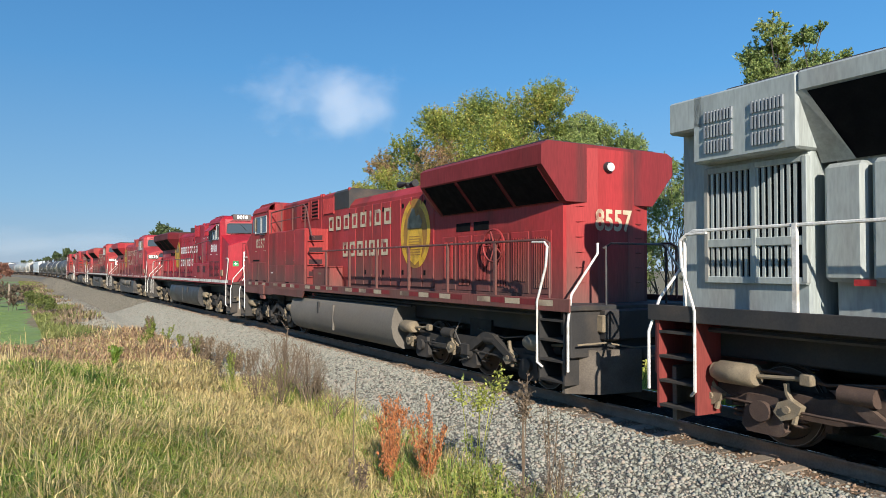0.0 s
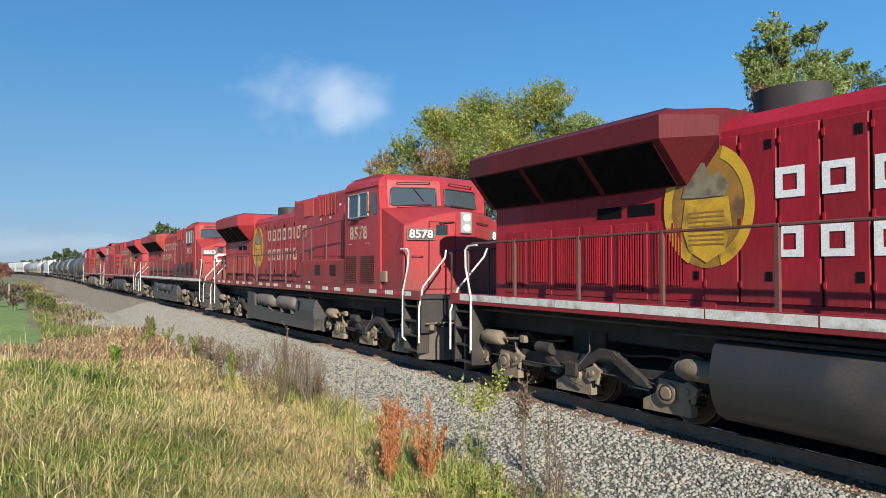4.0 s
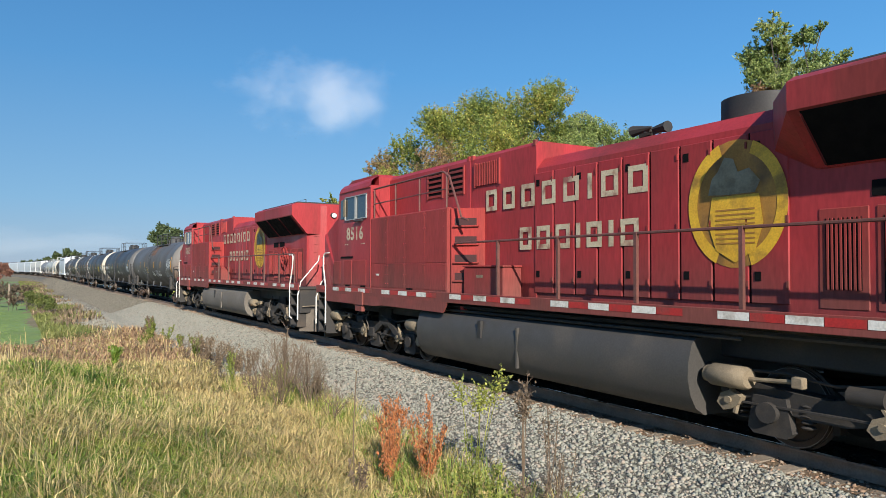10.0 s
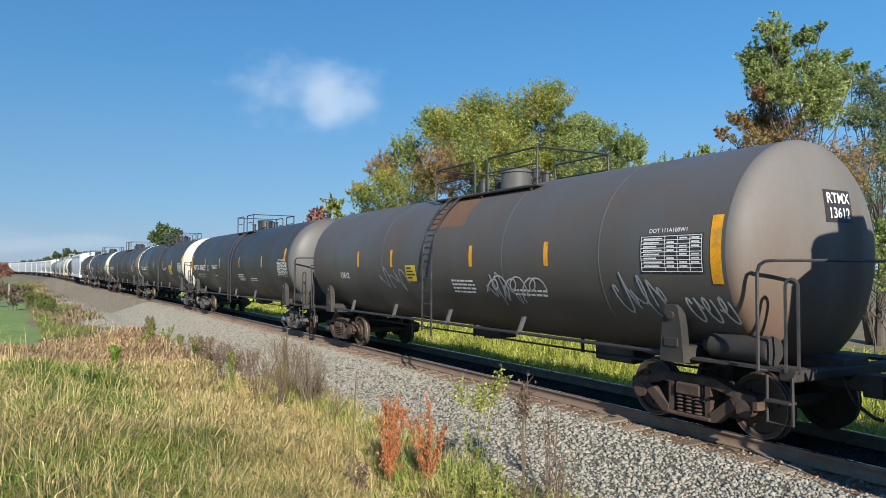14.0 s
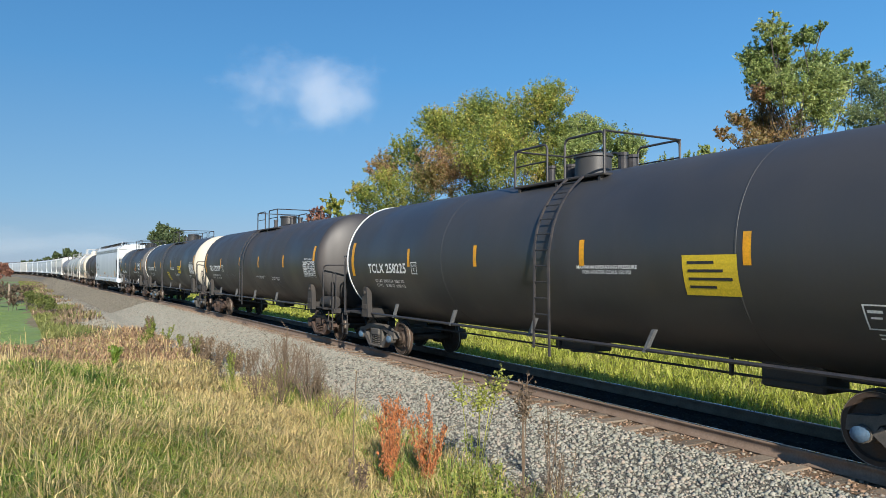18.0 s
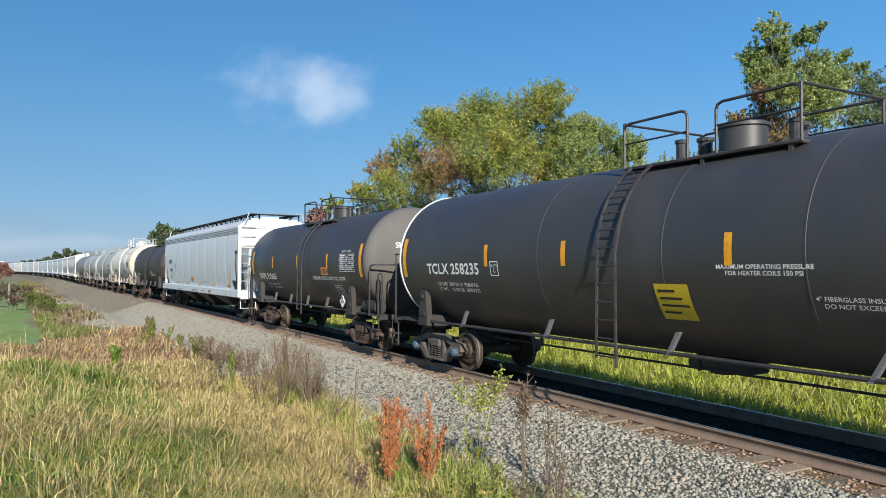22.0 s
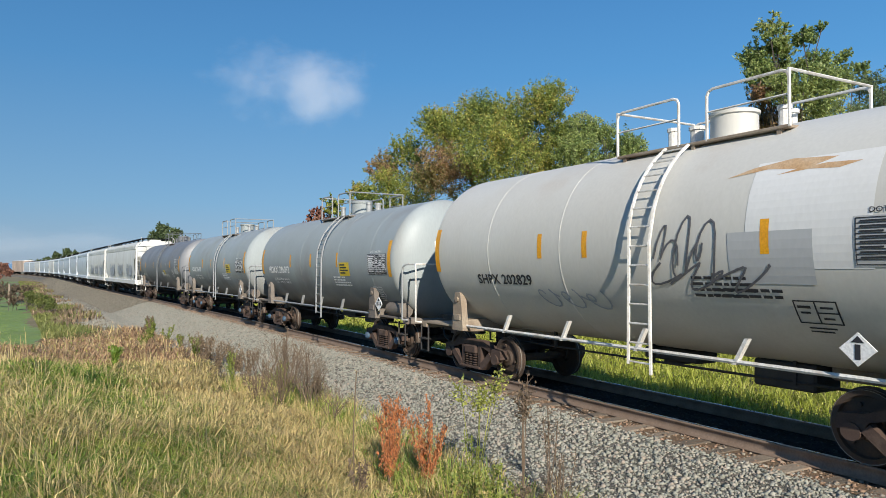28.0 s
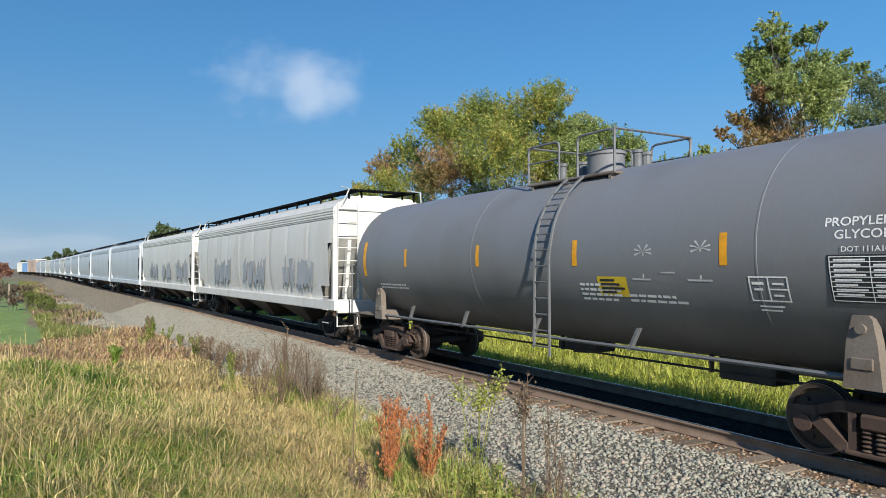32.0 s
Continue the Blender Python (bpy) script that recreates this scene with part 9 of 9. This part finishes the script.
    tank_car(-185.8, -203.85, 15.45, "black tank car with a brown rust film", T_BROWN, None, steel=TRUCK_R, pc=0.5, plat=1.3, lad=-0.52, seams=(0.5, 2.45, 4.3, -3.2),
             mark=("TILX 252129", -5.55, 2.47, 0.25), marks2=(("LD LMT  187800 LB  85200 KG\nLT WT     75200 LB  34100 KG", -5.5, 2.05, 0.085), ('4" FIBERGLASS INSULATION\nDO NOT EXCEED 450 F', 3.35, 2.06, 0.056), ("MAXIMUM OPERATING PRESSURE FOR\nHEATER COILS 150 PSI", 1.6, 2.10, 0.045)),
             plate=(-4.1, 2.48), yellow=(-7.41, -4.39, -1.2, 1.52, 4.52, 7.5), graffiti=((-3.0, 2.15, 1.8, 0.3, GRAFFITI_D), (3.4, 1.85, 1.2, 0.3, GRAFFITI_D)), head_text=(("TILX 252129", 0.1, 3.55, 0.14, W), ("CAPY 25400 US GAL\nCAPY  97100 L", 0.1, 3.28, 0.09, W)))
    tank_car(-203.85, -221.85, 15.5, "black tank car with a cream-white front head", T_BLACK, HEAD_W, steel=TRUCK_G, caps=BLUE_CAP, pc=0.45, plat=1.5, lad=-0.67, seams=(-2.5, 0.3, 2.4),
             mark=("TCLX 258235", -5.40, 2.45, 0.24), marks2=(("LD LMT  204700 LB  92800 KG\nLT WT     81300 LB  36900 KG", -5.3, 2.04, 0.085), ("MAXIMUM OPERATING PRESSURE\nFOR HEATER COILS 150 PSI", 1.85, 2.45, 0.06), ('4" FIBERGLASS INSULATION\nDO NOT EXCEED 450 F', 3.0, 2.05, 0.06)),
             plate=(-3.82, 2.47), yellow=(-7.54, -4.09, -1.79, 1.39, 4.4, 7.6), signs=((0.4, 1.95, 0.6, 0.62), (3.83, 2.39, 0.71, 0.48)), rim=W, stencil=(6.42, 1.9), head_text=(("TCLX 258235", 0.1, 3.55, 0.14, K), ("CAPY  30000 GAL", 0.1, 3.3, 0.09, K)))
    tank_car(-221.85, -234.85, 10.9, "short dark grey tank car with a dusty grey head", T_DARK, HEAD_S, r=1.66, zc=2.69, steel=TRUCK_R, pc=0.5, plat=1.35, lad=0.7, seams=(-3.4, -1.6, 1.4, 3.2, 4.3),
             mark=("SHPX 210665", -3.3, 2.14, 0.235), marks2=(("LD LMT  202700 LB  91950 KG\nLT WT      60300 LB  27350 KG", -2.9, 1.78, 0.08), ("SODIUM HYDROXIDE SOLUTION", 2.75, 2.14, 0.12)), yellow=(-5.1, -2.53, 0.12, 2.82, 5.24), table=(4.33, 2.64), warn=(3.92, 1.43, "1824"), post=0.8, stencil=(3.35, 1.78),
             head_text=(("SHPX 210665", -0.16, 3.16, 0.16, W), ("CAPY 16800 US GAL\nCAPY 63600 L", -0.12, 2.84, 0.09, W)), extra=numbers_1824)
    hopper_car(-234.85, -253.3, "pale blue covered hopper with grey side ribs", HOP_BLUE, near=True, spin=True,
               mark=(("SHPX", -6.3, 2.9, 0.24), ("454361", -6.06, 2.37, 0.22), ("LD LMT 216700 LB\nLT WT 63300 LB", -6.1, 1.95, 0.05), ("ARI-PARA 05-2002 PE", 2.3, 1.24, 0.055), ("CU FT 5250", 3.6, 1.18, 0.05)))
    tank_car(-253.3, -266.25, 10.6, "short brown-black tank car with worn paint", T_OLIVE, None, steel=TRUCK_R, pc=1.0, plat=1.3, lad=0.6, seams=(-2.5, 2.5), yellow=(), table=False)
    tank_car(-266.25, -279.4, 10.5, "short dirty white tank car with rust runs", T_WHITE, HEAD_W, r=1.79, zc=2.86, lettering=BLACK_L, rail_m=RAIL_W, frame_m=FRAME_W, steel=TRUCK_R, pc=1.2, plat=1.5, lad=0.98, seams=(-3.0, -0.9, 4.6),
             mark=("SHPX 202829", -2.6, 2.24, 0.20), yellow=(-4.93, -1.41, -0.28, 2.86, 5.42), shift=0.30, table=(4.45, 2.78), warn=(3.83, 1.52, ""), post=0.45, stencil=(3.35, 1.92), graffiti=((1.7, 2.75, 1.0, 0.9, GRAFFITI_D), (1.9, 2.35, 1.8, 0.4, GRAFFITI_D), (-0.8, 1.95, 1.6, 0.4, GRAFFITI)), extra=patches,
             head_text=(("SHPX 202829", 0.1, 3.35, 0.17, K), ("CAPY 13700 US GAL\nCAPY 51900 L", 0.1, 3.05, 0.09, K)))
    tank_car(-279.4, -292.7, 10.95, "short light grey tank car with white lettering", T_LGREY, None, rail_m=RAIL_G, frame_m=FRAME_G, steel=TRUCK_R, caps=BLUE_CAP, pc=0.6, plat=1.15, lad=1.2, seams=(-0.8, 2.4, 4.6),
             mark=("HOKX 286093", -3.1, 2.41, 0.245), marks2=(("LD LMT 220700 LB  100100 KG\nLT WT     65300 LB    29600 KG", -3.0, 2.0, 0.085),), yellow=(-4.98, -1.8, 0.15, 2.34, 5.71), signs=((2.85, 2.45, 0.72, 0.42),), table=(5.0, 2.58), warn=(4.96, 1.47, "1814"), shift=0.345, post=0.42, stencil=(4.72, 1.8),
             head_text=(("HOKX 286093", 0.1, 3.12, 0.16, W), ("CAPY 20900 US GAL\nCAPY 79100 L", 0.1, 2.84, 0.09, W)))
    tank_car(-292.7, -306.3, 10.95, "short light grey tank car with white lettering", T_LGREY, None, rail_m=RAIL_G, frame_m=FRAME_G, steel=TRUCK_R, caps=BLUE_CAP, pc=0.75, plat=1.2, lad=1.25, seams=(-0.8, 2.4, 4.6),
             mark=("HOKX 286189", -3.25, 2.41, 0.235), marks2=(("LD LMT 220600 LB  100050 KG\nLT WT     65400 LB    29650 KG", -3.0, 2.0, 0.085),), yellow=(-5.0, -1.79, 0.0, 2.51, 5.71), signs=((3.12, 2.46, 0.72, 0.42),), table=(4.96, 2.57), warn=(4.92, 1.47, "1814"), shift=0.345, post=0.58, stencil=(4.58, 1.8),
             head_text=(("HOKX 286189", 0.1, 3.12, 0.16, W), ("CAPY 20900 US GAL\nCAPY 79100 L", 0.1, 2.84, 0.09, W)))
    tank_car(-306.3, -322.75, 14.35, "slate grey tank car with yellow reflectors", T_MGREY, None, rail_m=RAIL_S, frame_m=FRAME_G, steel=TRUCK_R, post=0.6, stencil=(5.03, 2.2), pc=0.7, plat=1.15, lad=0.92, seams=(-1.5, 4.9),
             marks2=(("PROPYLENE\nGLYCOL", 6.15, 2.95, 0.105),), yellow=(-6.7, -4.35, -1.25, 1.62, 4.44, 7.04), signs=((2.41, 2.17, 0.62, 0.35),), table=(6.33, 2.34), extra=palms, lettering=W,
             head_text=(("RACX 51006", 0.2, 3.3, 0.14, SIGN_Y),))
    hopper_car(-322.75, -342.6, "white covered hopper scrawled with grey graffiti", HOP_WHITE, graffiti=3)
    hopper_car(-342.6, -360.4, "white covered hopper scrawled with grey graffiti", HOP_WHITE, graffiti=4)
    u = -360.4
    for i in range(11):
        hopper_car(u, u - 17.9, "pale blue covered hopper", HOP_BLUE if i not in (5, 8) else HOP_WHITE)
        u -= 17.9
    box_wagon(u, u - 27.5, "tan autorack wagon with a white roof", "autorack", "rail wagon", HOP_TAN, HOP_WHITE, 5.7)
    box_wagon(u - 27.5, u - 43, "blue steel boxcar behind the autorack", "boxcar", "rail wagon", BOX_BLUE, BOX_BLUE, 4.7)
    box_wagon(u - 43, u - 56, "white boxcar at the far end of the train", "boxcar", "rail wagon", HOP_WHITE, HOP_WHITE, 4.9)


def true_size():
    """The vehicles' tables above give heights (and the tanks' widths) in plan metres: bring them to true size, wheels kept round."""
    done = set()
    for car, *_ in MOVERS:
        tank = car.name.startswith("tank_car")
        for o in car.children_recursive:
            wheel, up = o.name.startswith("wheelset"), o
            while up.parent and not up.name.startswith("truck_frame"): up = up.parent
            o.location.z *= WHEEL_TRUE if wheel else TALL
            if o.data.name in done: continue
            done.add(o.data.name)
            k = (WHEEL_TRUE, 1, WHEEL_TRUE) if wheel else (1, TALL if tank and up is car else 1, TALL)
            co = np.empty(len(o.data.vertices) * 3, np.float32)
            o.data.vertices.foreach_get("co", co)
            o.data.vertices.foreach_set("co", (co.reshape(-1, 3) * np.array(k, np.float32)).ravel())
            o.data.update()


def motions():
    times = [i * 0.8 for i in range(41)]
    for ob, uc, half, turned in MOVERS:
        walk(ob, [(t, stand(uc, half, t, turned)) for t in times])
    for ob, p, d in CLOUDS:
        walk(ob, [(t, look((p[0] + d[0] * t / 32, p[1], p[2] + d[2] * t / 32), EYE)) for t in (0.0, 16.0, 32.0)])
    steps = [i * 2 / 30 for i in range(481)]
    for o, x, r in WHEELSETS:
        r *= WHEEL_TRUE
        up = o
        while up.parent: up = up.parent
        way = -1 if any(up is m[0] and m[3] for m in MOVERS) else 1
        walk(o, [(t, pose(x, 0, r, 0, way * math.degrees((gone(t) + 2.05) / r) % 360, 0)) for t in steps])


ground()
track()
train()
vegetation()
true_size()
motions()
